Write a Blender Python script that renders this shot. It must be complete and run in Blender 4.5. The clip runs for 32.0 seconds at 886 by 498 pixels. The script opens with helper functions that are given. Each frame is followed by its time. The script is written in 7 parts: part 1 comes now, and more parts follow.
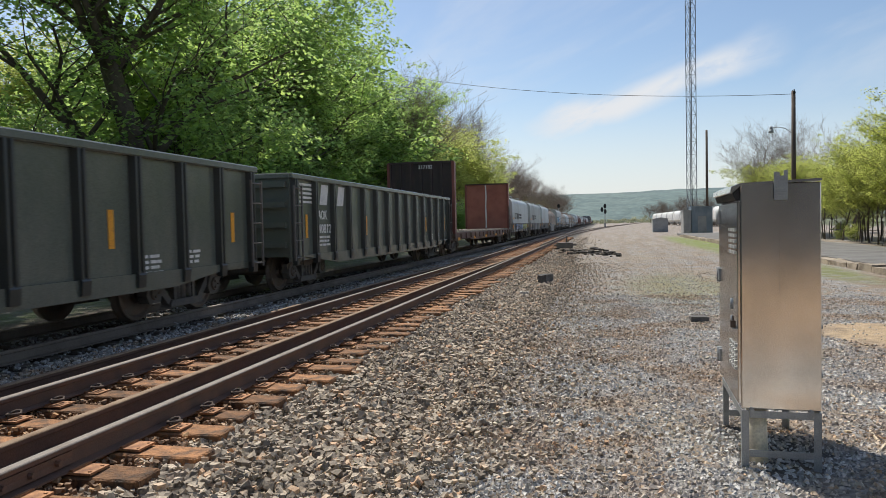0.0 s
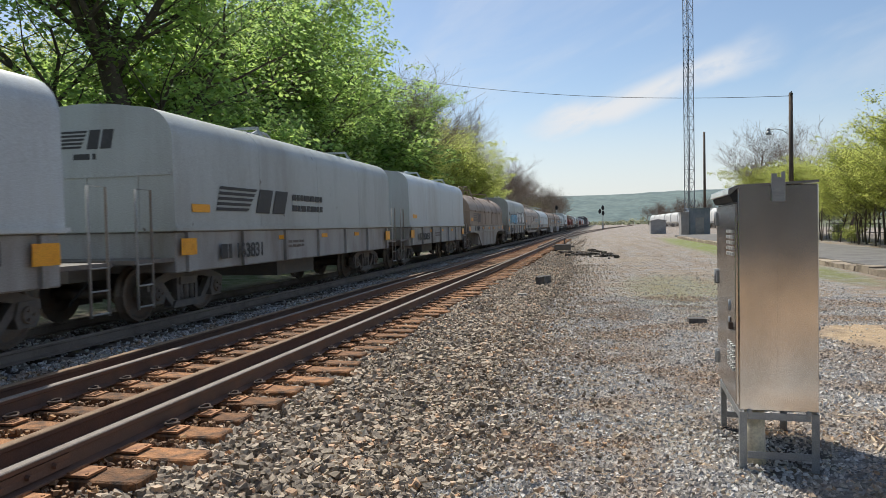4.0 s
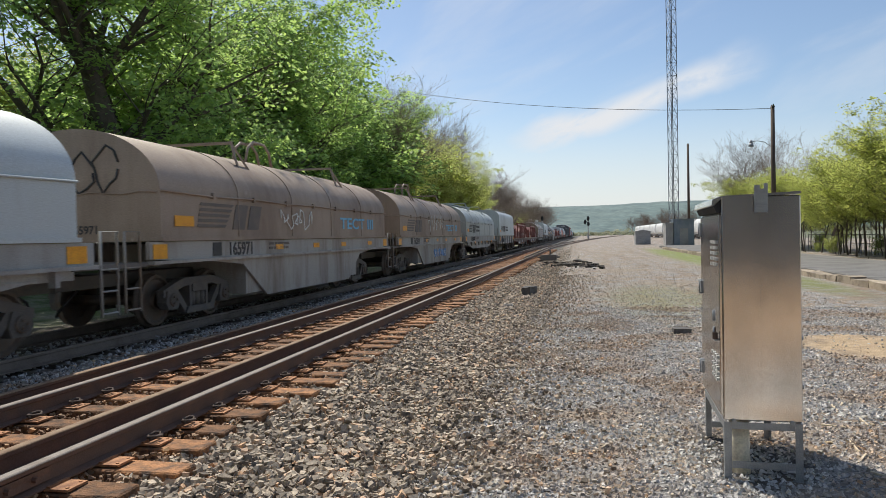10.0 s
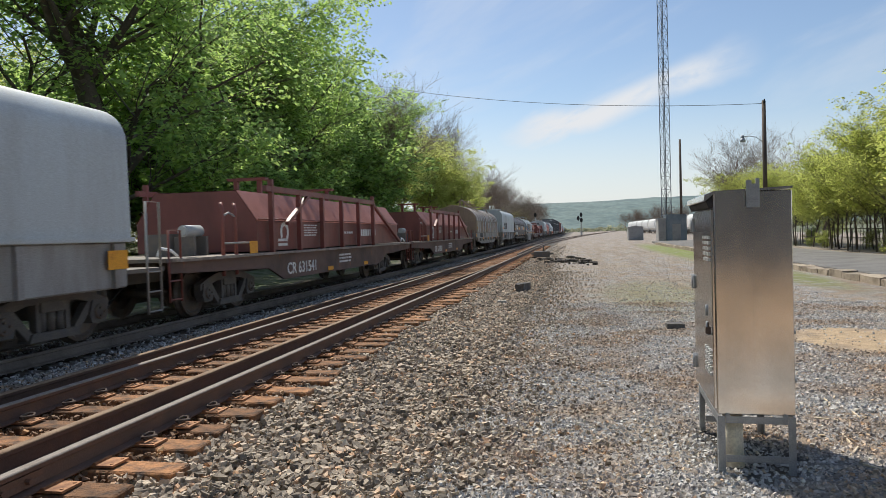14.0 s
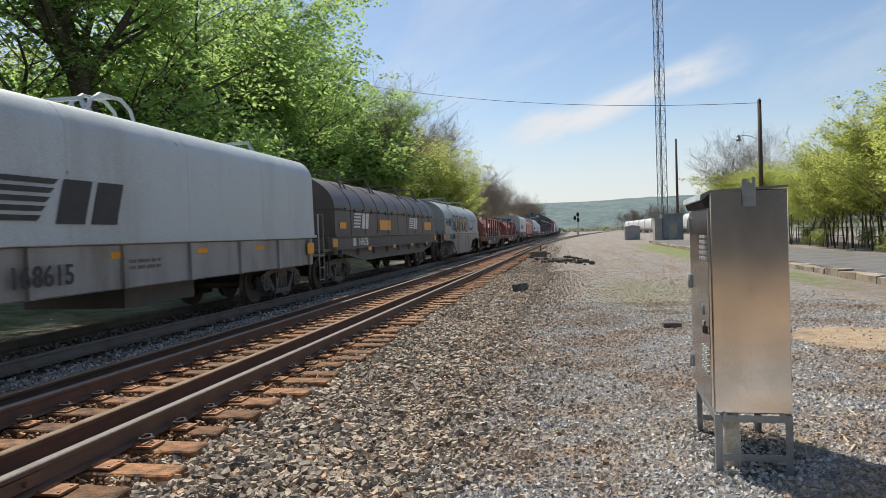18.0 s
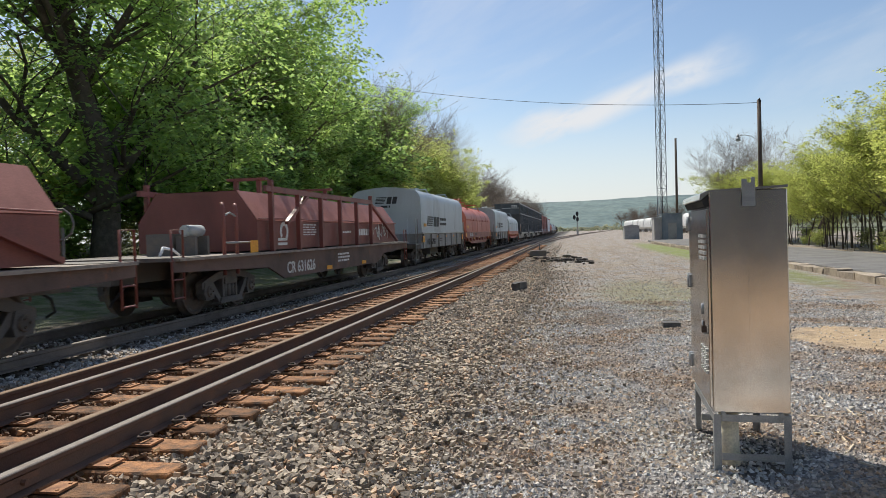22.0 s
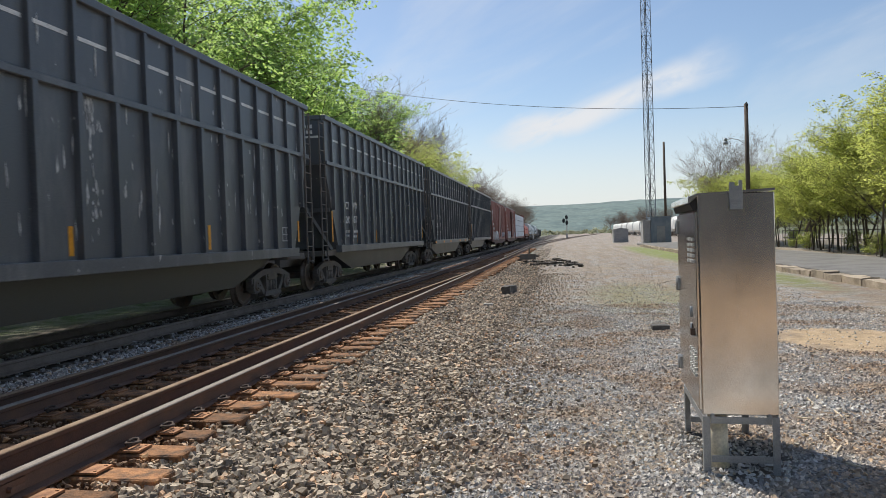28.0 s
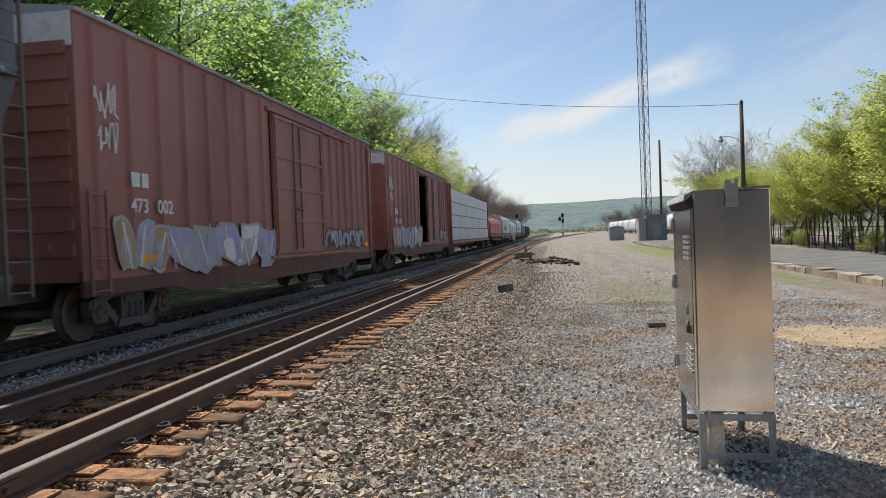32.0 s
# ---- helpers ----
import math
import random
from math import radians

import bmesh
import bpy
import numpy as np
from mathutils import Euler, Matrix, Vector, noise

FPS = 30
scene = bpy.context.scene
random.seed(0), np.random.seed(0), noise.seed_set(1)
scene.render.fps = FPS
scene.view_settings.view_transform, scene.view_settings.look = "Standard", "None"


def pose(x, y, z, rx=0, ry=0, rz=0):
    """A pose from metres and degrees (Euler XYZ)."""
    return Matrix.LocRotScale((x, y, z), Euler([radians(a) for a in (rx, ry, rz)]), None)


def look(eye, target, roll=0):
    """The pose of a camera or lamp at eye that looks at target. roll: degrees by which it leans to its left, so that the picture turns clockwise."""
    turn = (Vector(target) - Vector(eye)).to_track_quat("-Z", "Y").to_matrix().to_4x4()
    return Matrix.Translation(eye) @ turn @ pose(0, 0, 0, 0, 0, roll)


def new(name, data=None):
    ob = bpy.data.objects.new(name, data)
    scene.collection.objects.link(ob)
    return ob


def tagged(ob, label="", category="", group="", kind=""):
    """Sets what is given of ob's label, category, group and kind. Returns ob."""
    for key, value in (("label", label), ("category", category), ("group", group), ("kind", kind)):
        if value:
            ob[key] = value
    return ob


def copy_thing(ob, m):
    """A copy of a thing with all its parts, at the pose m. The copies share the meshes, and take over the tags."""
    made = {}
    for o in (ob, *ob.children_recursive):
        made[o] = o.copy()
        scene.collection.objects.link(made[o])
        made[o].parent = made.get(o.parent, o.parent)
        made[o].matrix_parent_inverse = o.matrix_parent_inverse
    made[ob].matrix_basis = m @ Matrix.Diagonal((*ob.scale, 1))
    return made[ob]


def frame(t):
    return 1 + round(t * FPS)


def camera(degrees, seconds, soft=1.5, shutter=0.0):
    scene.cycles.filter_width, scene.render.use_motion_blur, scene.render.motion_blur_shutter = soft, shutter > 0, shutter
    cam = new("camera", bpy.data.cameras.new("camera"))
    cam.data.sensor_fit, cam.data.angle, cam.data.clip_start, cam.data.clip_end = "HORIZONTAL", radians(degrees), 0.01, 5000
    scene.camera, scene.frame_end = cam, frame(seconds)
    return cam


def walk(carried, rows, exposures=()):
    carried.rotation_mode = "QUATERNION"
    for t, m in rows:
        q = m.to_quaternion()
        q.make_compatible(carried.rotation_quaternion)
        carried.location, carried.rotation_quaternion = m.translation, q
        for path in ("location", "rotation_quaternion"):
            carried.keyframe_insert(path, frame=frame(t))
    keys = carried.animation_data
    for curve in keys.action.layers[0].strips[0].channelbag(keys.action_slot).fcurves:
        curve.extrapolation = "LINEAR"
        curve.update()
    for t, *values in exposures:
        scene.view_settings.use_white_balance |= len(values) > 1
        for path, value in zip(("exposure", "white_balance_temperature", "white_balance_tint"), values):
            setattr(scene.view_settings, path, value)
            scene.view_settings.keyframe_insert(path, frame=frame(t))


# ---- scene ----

EYE = (0.0, 0.0, 1.585)
cam = camera(64.5, 32.0, soft=0.6, shutter=0.1)
walk(cam, [
    (0.0, pose(*EYE, 88.046, 1.202, 12.625)),
    (0.5, pose(*EYE, 88.154, 1.331, 12.663)),
    (1.0, pose(*EYE, 88.222, 1.506, 12.753)),
    (1.5, pose(*EYE, 88.256, 1.497, 12.747)),
    (2.0, pose(*EYE, 88.298, 1.368, 12.720)),
    (2.5, pose(*EYE, 88.257, 1.035, 12.604)),
    (3.0, pose(*EYE, 88.187, 1.084, 12.603)),
    (3.5, pose(*EYE, 88.172, 1.133, 12.495)),
    (5.5, pose(*EYE, 88.284, 1.550, 12.353)),
    (6.0, pose(*EYE, 88.414, 1.548, 12.111)),
    (6.5, pose(*EYE, 88.492, 1.443, 12.052)),
    (7.0, pose(*EYE, 88.566, 1.298, 12.085)),
    (7.5, pose(*EYE, 88.684, 1.252, 12.183)),
    (8.0, pose(*EYE, 88.772, 1.291, 11.921)),
    (8.5, pose(*EYE, 88.833, 1.247, 11.556)),
    (9.0, pose(*EYE, 88.939, 1.189, 11.432)),
    (9.5, pose(*EYE, 89.008, 1.230, 11.380)),
    (10.0, pose(*EYE, 89.018, 1.170, 11.326)),
    (10.5, pose(*EYE, 88.993, 1.209, 11.301)),
    (11.0, pose(*EYE, 88.856, 1.055, 11.177)),
    (11.5, pose(*EYE, 88.725, 1.180, 11.001)),
    (12.0, pose(*EYE, 88.737, 1.270, 10.947)),
    (12.5, pose(*EYE, 88.754, 1.292, 10.944)),
    (13.0, pose(*EYE, 88.799, 1.403, 10.881)),
    (13.5, pose(*EYE, 88.800, 1.618, 10.780)),
    (14.0, pose(*EYE, 88.789, 1.637, 10.783)),
    (14.5, pose(*EYE, 88.740, 1.533, 10.852)),
    (16.5, pose(*EYE, 88.675, 1.490, 10.775)),
    (17.0, pose(*EYE, 88.757, 1.755, 10.685)),
    (17.5, pose(*EYE, 88.780, 1.851, 10.571)),
    (18.0, pose(*EYE, 88.812, 1.891, 10.526)),
    (18.5, pose(*EYE, 88.792, 1.710, 10.520)),
    (19.0, pose(*EYE, 88.774, 1.584, 10.590)),
    (19.5, pose(*EYE, 88.722, 1.643, 10.646)),
    (20.0, pose(*EYE, 88.604, 1.660, 10.641)),
    (20.5, pose(*EYE, 88.548, 1.614, 10.627)),
    (21.0, pose(*EYE, 88.583, 1.690, 10.574)),
    (21.5, pose(*EYE, 88.652, 1.640, 10.540)),
    (22.0, pose(*EYE, 88.722, 1.735, 10.477)),
    (22.5, pose(*EYE, 88.765, 1.827, 10.421)),
    (23.0, pose(*EYE, 88.797, 1.783, 10.339)),
    (23.5, pose(*EYE, 88.832, 1.768, 10.281)),
    (24.0, pose(*EYE, 88.808, 1.619, 10.244)),
    (24.5, pose(*EYE, 88.803, 1.562, 10.200)),
    (25.0, pose(*EYE, 88.813, 1.666, 10.133)),
    (25.5, pose(*EYE, 88.846, 1.804, 10.017)),
    (27.5, pose(*EYE, 88.901, 1.730, 9.765)),
    (28.0, pose(*EYE, 88.999, 1.888, 9.640)),
    (28.5, pose(*EYE, 89.008, 1.892, 9.444)),
    (29.0, pose(*EYE, 88.965, 1.769, 9.413)),
    (29.5, pose(*EYE, 88.908, 1.665, 9.424)),
    (30.0, pose(*EYE, 88.881, 1.653, 9.422)),
    (30.5, pose(*EYE, 88.803, 1.733, 9.395)),
    (31.0, pose(*EYE, 88.800, 1.976, 9.367)),
    (31.5, pose(*EYE, 88.819, 1.976, 9.339)),
    (32.0, pose(*EYE, 88.878, 2.112, 9.331)),
])

# ---- light ----
SUN = Vector((-0.44, 0.60, 1.0)).normalized()
world = bpy.data.worlds.new("sky")
scene.world = world
world.use_nodes = True
wn, wl = world.node_tree.nodes, world.node_tree.links
wn.clear()
w_out, w_bg = wn.new("ShaderNodeOutputWorld"), wn.new("ShaderNodeBackground")
w_sky = wn.new("ShaderNodeTexSky")
w_sky.sky_type, w_sky.sun_disc = "NISHITA", False
w_sky.sun_elevation = math.asin(SUN.z)
w_sky.sun_rotation = math.atan2(SUN.x, SUN.y)
w_sky.air_density, w_sky.dust_density, w_sky.ozone_density = 1.0, 0.6, 2.0
w_bg.inputs["Strength"].default_value = 0.117
# thin streaks of high cloud, drawn out along one wind direction
ALONG, ACROSS, DEEP = (0.934, -0.101, 0.343), (-0.3545, -0.138, 0.925), (0.0, 1.0, 0.1)
w_tc = wn.new("ShaderNodeTexCoord")


def w_math(op, a, b):
    q = wn.new("ShaderNodeMath")
    q.operation = op
    for i, v in enumerate((a, b)):
        if isinstance(v, (int, float)):
            q.inputs[i].default_value = v
        else:
            wl.new(v, q.inputs[i])
    return q.outputs[0]


def w_dot(axis, scale):
    q = wn.new("ShaderNodeVectorMath")
    q.operation = "DOT_PRODUCT"
    q.inputs[1].default_value = tuple(c * scale for c in axis)
    wl.new(w_tc.outputs["Generated"], q.inputs[0])
    return q.outputs["Value"]


def w_range(v, a, b, t0=0.0, t1=1.0):
    q = wn.new("ShaderNodeMapRange")
    q.interpolation_type = "SMOOTHSTEP"
    for name, x in (("From Min", a), ("From Max", b), ("To Min", t0), ("To Max", t1)):
        q.inputs[name].default_value = x
    wl.new(v, q.inputs["Value"])
    return q.outputs[0]


def w_noise(su, sv, detail, rough, shift):
    c, q = wn.new("ShaderNodeCombineXYZ"), wn.new("ShaderNodeTexNoise")
    for i, (axis, k) in enumerate(((ALONG, su), (ACROSS, sv), (DEEP, 1.0))):
        wl.new(w_math("ADD", w_dot(axis, k), shift), c.inputs[i])
    wl.new(c.outputs[0], q.inputs["Vector"])
    q.inputs["Scale"].default_value, q.inputs["Detail"].default_value, q.inputs["Roughness"].default_value, q.inputs["Distortion"].default_value = 1.0, detail, rough, 0.5
    return q.outputs["Fac"]


veil = w_range(w_noise(2.4, 8.0, 8, 0.58, 1.3), 0.42, 0.74, 0.0, 0.42)
wisps = w_noise(9.0, 30.0, 8, 0.62, 4.1)
bend = w_math("ADD", w_dot(ACROSS, 1.0), w_math("MULTIPLY", w_math("SUBTRACT", w_noise(5.0, 5.0, 3, 0.5, 7.7), 0.5), 0.07))
band = w_range(w_math("ABSOLUTE", bend, 0.0), 0.004, 0.034, 1.0, 0.0)
reach = w_range(w_math("ABSOLUTE", w_math("SUBTRACT", w_dot(ALONG, 1.0), 0.012), 0.0), 0.09, 0.20, 1.0, 0.0)
streak = w_math("MULTIPLY", w_math("MULTIPLY", band, reach), w_range(wisps, 0.30, 0.58, 0.35, 1.0))
haze = w_range(w_dot((0, 0, 1), 1.0), 0.0, 0.20, 0.72, 0.0)
cover = w_math("MAXIMUM", haze, w_math("MAXIMUM", w_math("MULTIPLY", veil, w_range(wisps, 0.2, 0.7, 0.55, 1.0)), streak))
w_mix = wn.new("ShaderNodeMix")
w_mix.data_type = "RGBA"
w_mix.inputs[7].default_value = (6.7, 6.9, 7.2, 1)
wl.new(cover, w_mix.inputs[0])
wl.new(w_sky.outputs[0], w_mix.inputs[6])
wl.new(w_mix.outputs[2], w_bg.inputs["Color"])
wl.new(w_bg.outputs[0], w_out.inputs["Surface"])

sun = new("sun", bpy.data.lights.new("sun", "SUN"))
sun.data.energy, sun.data.angle, sun.data.color = 5.0, radians(0.55), (1.0, 0.935, 0.82)
sun.matrix_world = look(SUN * 50, (0, 0, 0))
scene.view_settings.exposure = 0.0


# ---- materials ----
def mat(name, colour, rough=0.7, metal=0.0, second=None, amount=0.5, scale=3.0, fine=60.0, bump=0.2, streak=0.0, rnd=0.0, dist=0.01, crisp=False, chips=None, chip_at=0.70):
    """A surface with a base colour, a second colour in patches, fine grain and relief, optional downward streaks, and a shift from piece to piece."""
    m = bpy.data.materials.new(name)
    m.use_nodes = True
    n, l = m.node_tree.nodes, m.node_tree.links
    b = n["Principled BSDF"]
    b.inputs["Metallic"].default_value = metal
    second = second or tuple(c * 0.6 for c in colour)
    tc, no, fi = n.new("ShaderNodeTexCoord"), n.new("ShaderNodeTexNoise"), n.new("ShaderNodeTexNoise")
    mp = n.new("ShaderNodeMapping")
    mp.inputs["Scale"].default_value = (1, 1, 1 - 0.93 * streak)
    l.new(tc.outputs["Object"], mp.inputs["Vector"])
    l.new(mp.outputs[0], no.inputs["Vector"])
    l.new(tc.outputs["Object"], fi.inputs["Vector"])
    no.inputs["Scale"].default_value, no.inputs["Detail"].default_value, no.inputs["Roughness"].default_value = scale, 7, 0.65
    fi.inputs["Scale"].default_value, fi.inputs["Detail"].default_value = fine, 4
    ra = n.new("ShaderNodeMapRange")
    ra.inputs["From Min"].default_value, ra.inputs["From Max"].default_value = 0.62 - 0.35 * amount, 0.80 - 0.25 * amount
    if crisp:
        ra.inputs["From Max"].default_value = ra.inputs["From Min"].default_value + 0.025
    l.new(no.outputs["Fac"], ra.inputs["Value"])
    mx = n.new("ShaderNodeMix")
    mx.data_type = "RGBA"
    mx.inputs[6].default_value, mx.inputs[7].default_value = (*colour, 1), (*second, 1)
    l.new(ra.outputs[0], mx.inputs[0])
    hsv = n.new("ShaderNodeHueSaturation")
    l.new(mx.outputs[2], hsv.inputs["Color"])
    if chips:  # sparse flecks where paint is scraped or stained
        cm, cn, cr, cx = n.new("ShaderNodeMapping"), n.new("ShaderNodeTexNoise"), n.new("ShaderNodeMapRange"), n.new("ShaderNodeMix")
        cm.inputs["Scale"].default_value = (1, 1, 0.45)
        cn.inputs["Scale"].default_value, cn.inputs["Detail"].default_value, cn.inputs["Roughness"].default_value = 5.5, 5, 0.6
        cr.inputs["From Min"].default_value, cr.inputs["From Max"].default_value = chip_at, chip_at + 0.03
        cx.data_type = "RGBA"
        cx.inputs[7].default_value = (*chips, 1)
        l.new(tc.outputs["Object"], cm.inputs["Vector"])
        l.new(cm.outputs[0], cn.inputs["Vector"])
        l.new(cn.outputs["Fac"], cr.inputs["Value"])
        l.new(cr.outputs[0], cx.inputs[0])
        l.new(mx.outputs[2], cx.inputs[6])
        l.new(cx.outputs[2], hsv.inputs["Color"])
    va = n.new("ShaderNodeMapRange")
    va.inputs["From Min"].default_value, va.inputs["From Max"].default_value = 0.3, 0.7
    va.inputs["To Min"].default_value, va.inputs["To Max"].default_value = 0.82, 1.18
    l.new(fi.outputs["Fac"], va.inputs["Value"])
    if rnd:
        oi, ad, mu = n.new("ShaderNodeObjectInfo"), n.new("ShaderNodeMapRange"), n.new("ShaderNodeMath")
        ad.inputs["To Min"].default_value, ad.inputs["To Max"].default_value = 1 - rnd, 1 + rnd
        mu.operation = "MULTIPLY"
        l.new(oi.outputs["Random"], ad.inputs["Value"])
        l.new(ad.outputs[0], mu.inputs[0])
        l.new(va.outputs[0], mu.inputs[1])
        l.new(mu.outputs[0], hsv.inputs["Value"])
    else:
        l.new(va.outputs[0], hsv.inputs["Value"])
    l.new(hsv.outputs[0], b.inputs["Base Color"])
    rr = n.new("ShaderNodeMapRange")
    rr.inputs["To Min"].default_value, rr.inputs["To Max"].default_value = max(0.05, rough - 0.12), min(1, rough + 0.12)
    l.new(no.outputs["Fac"], rr.inputs["Value"])
    l.new(rr.outputs[0], b.inputs["Roughness"])
    if bump:
        bu = n.new("ShaderNodeBump")
        bu.inputs["Strength"].default_value, bu.inputs["Distance"].default_value = bump, dist
        l.new(fi.outputs["Fac"], bu.inputs["Height"])
        l.new(bu.outputs[0], b.inputs["Normal"])
    return m


def leaf_mat(name, colour, second):
    m = bpy.data.materials.new(name)
    m.use_nodes = True
    n, l = m.node_tree.nodes, m.node_tree.links
    b, out = n["Principled BSDF"], n["Material Output"]
    ge, mx, tr, mi = n.new("ShaderNodeNewGeometry"), n.new("ShaderNodeMix"), n.new("ShaderNodeBsdfTranslucent"), n.new("ShaderNodeMixShader")
    mx.data_type = "RGBA"
    mx.inputs[6].default_value, mx.inputs[7].default_value = (*colour, 1), (*second, 1)
    l.new(ge.outputs["Random Per Island"], mx.inputs[0])
    l.new(mx.outputs[2], b.inputs["Base Color"])
    hs = n.new("ShaderNodeHueSaturation")
    hs.inputs["Hue"].default_value, hs.inputs["Saturation"].default_value, hs.inputs["Value"].default_value = 0.474, 1.0, 2.05
    l.new(mx.outputs[2], hs.inputs["Color"])
    l.new(hs.outputs[0], tr.inputs["Color"])
    b.inputs["Roughness"].default_value, b.inputs["Specular IOR Level"].default_value = 0.5, 0.3
    mi.inputs[0].default_value = 0.66
    l.new(b.outputs[0], mi.inputs[1])
    l.new(tr.outputs[0], mi.inputs[2])
    l.new(mi.outputs[0], out.inputs["Surface"])
    return m


def stone_mat(name, dark, light, warm, drift=None):
    m = bpy.data.materials.new(name)
    m.use_nodes = True
    n, l = m.node_tree.nodes, m.node_tree.links
    b = n["Principled BSDF"]
    ge, ra, no, tc, mx, bu = (n.new("ShaderNodeNewGeometry"), n.new("ShaderNodeValToRGB"), n.new("ShaderNodeTexNoise"), n.new("ShaderNodeTexCoord"), n.new("ShaderNodeMix"), n.new("ShaderNodeBump"))
    e = ra.color_ramp.elements
    e[0].color, e[1].color = (*dark, 1), (*light, 1)
    e.new(0.55).color = tuple((a + c) / 2 for a, c in zip(dark, light)) + (1,)
    e.new(0.86).color = tuple(a * 0.2 + c * 0.8 for a, c in zip(dark, light)) + (1,)
    e.new(0.95).color = (*warm, 1)
    l.new(ge.outputs["Random Per Island"], ra.inputs[0])
    no.inputs["Scale"].default_value, no.inputs["Detail"].default_value = 45, 5
    l.new(tc.outputs["Object"], no.inputs["Vector"])
    mx.data_type, mx.blend_type = "RGBA", "OVERLAY"
    mx.inputs[0].default_value = 0.7
    l.new(ra.outputs[0], mx.inputs[6])
    l.new(no.outputs["Fac"], mx.inputs[7])
    l.new(mx.outputs[2], b.inputs["Base Color"])
    if drift:  # earth trodden in, in wide patches
        dn, dr, dm = n.new("ShaderNodeTexNoise"), n.new("ShaderNodeMapRange"), n.new("ShaderNodeMix")
        dn.inputs["Scale"].default_value, dn.inputs["Detail"].default_value = 0.75, 6
        dr.inputs["From Min"].default_value, dr.inputs["From Max"].default_value, dr.inputs["To Max"].default_value = 0.46, 0.58, 0.9
        dm.data_type, dm.blend_type = "RGBA", "MULTIPLY"
        dm.inputs[7].default_value = (*drift, 1)
        l.new(tc.outputs["Object"], dn.inputs["Vector"])
        l.new(dn.outputs["Fac"], dr.inputs["Value"])
        l.new(dr.outputs[0], dm.inputs[0])
        l.new(mx.outputs[2], dm.inputs[6])
        l.new(dm.outputs[2], b.inputs["Base Color"])
    bu.inputs["Strength"].default_value, bu.inputs["Distance"].default_value = 0.5, 0.01
    l.new(no.outputs["Fac"], bu.inputs["Height"])
    l.new(bu.outputs[0], b.inputs["Normal"])
    b.inputs["Roughness"].default_value = 0.85
    return m


def ground_mat():
    """Grey gravel with trodden brown earth, patches of moss and sand, grass beyond the lines."""
    m = bpy.data.materials.new("gravel_ground")
    m.use_nodes = True
    n, l = m.node_tree.nodes, m.node_tree.links
    b = n["Principled BSDF"]
    tc = n.new("ShaderNodeTexCoord")

    def noise_(scale, detail=6, rough=0.6):
        q = n.new("ShaderNodeTexNoise")
        q.inputs["Scale"].default_value, q.inputs["Detail"].default_value, q.inputs["Roughness"].default_value = scale, detail, rough
        l.new(tc.outputs["Object"], q.inputs["Vector"])
        return q.outputs["Fac"]

    def rng(v, a, c, t0=0.0, t1=1.0):
        q = n.new("ShaderNodeMapRange")
        q.inputs["From Min"].default_value, q.inputs["From Max"].default_value = a, c
        q.inputs["To Min"].default_value, q.inputs["To Max"].default_value = t0, t1
        l.new(v, q.inputs["Value"])
        return q.outputs[0]

    def mul(a, c):
        q = n.new("ShaderNodeMath")
        q.operation = "MULTIPLY"
        l.new(a, q.inputs[0])
        l.new(c, q.inputs[1])
        return q.outputs[0]

    def mix(f, a, c):
        q = n.new("ShaderNodeMix")
        q.data_type = "RGBA"
        l.new(f, q.inputs[0])
        for s, v in ((6, a), (7, c)):
            if isinstance(v, tuple):
                q.inputs[s].default_value = (*v, 1)
            else:
                l.new(v, q.inputs[s])
        return q.outputs[2]

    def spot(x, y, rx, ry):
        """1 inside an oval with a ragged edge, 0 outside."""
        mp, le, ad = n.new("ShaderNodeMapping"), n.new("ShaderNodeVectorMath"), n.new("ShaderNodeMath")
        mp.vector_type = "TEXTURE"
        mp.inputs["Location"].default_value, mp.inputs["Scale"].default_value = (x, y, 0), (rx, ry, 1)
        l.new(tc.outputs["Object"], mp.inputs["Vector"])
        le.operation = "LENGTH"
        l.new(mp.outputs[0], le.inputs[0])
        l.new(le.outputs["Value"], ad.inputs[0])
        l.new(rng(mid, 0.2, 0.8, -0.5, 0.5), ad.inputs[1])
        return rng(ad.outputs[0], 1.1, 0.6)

    big, mid, fine = noise_(0.25, 5), noise_(1.7, 7), noise_(38, 4, 0.7)
    vo = n.new("ShaderNodeTexVoronoi")
    vo.inputs["Scale"].default_value = 44
    l.new(tc.outputs["Object"], vo.inputs["Vector"])
    grain = n.new("ShaderNodeSeparateColor")
    l.new(vo.outputs["Color"], grain.inputs[0])
    grey = mix(grain.outputs[0], (0.125, 0.12, 0.115), (0.46, 0.44, 0.42))
    brown = mix(fine, (0.15, 0.112, 0.08), (0.43, 0.335, 0.25))
    col = mix(rng(mid, 0.46, 0.58), grey, brown)
    col = mix(rng(big, 0.52, 0.60), col, mix(grain.outputs[1], (0.16, 0.13, 0.10), (0.44, 0.375, 0.30)))
    lanes, lane_map = n.new("ShaderNodeTexNoise"), n.new("ShaderNodeMapping")
    lane_map.inputs["Scale"].default_value = (1.3, 0.09, 1)
    lanes.inputs["Scale"].default_value, lanes.inputs["Detail"].default_value = 1.0, 6
    l.new(tc.outputs["Object"], lane_map.inputs["Vector"])
    l.new(lane_map.outputs[0], lanes.inputs["Vector"])
    col = mix(mul(rng(lanes.outputs["Fac"], 0.48, 0.60, 0.0, 0.7), rng(noise_(2.6, 6, 0.7), 0.35, 0.6)), col, mix(fine, (0.12, 0.085, 0.06), (0.28, 0.21, 0.15)))
    col = mix(mul(spot(1.9, 17.5, 1.5, 5.0), rng(fine, 0.36, 0.62)), col, (0.215, 0.215, 0.095))
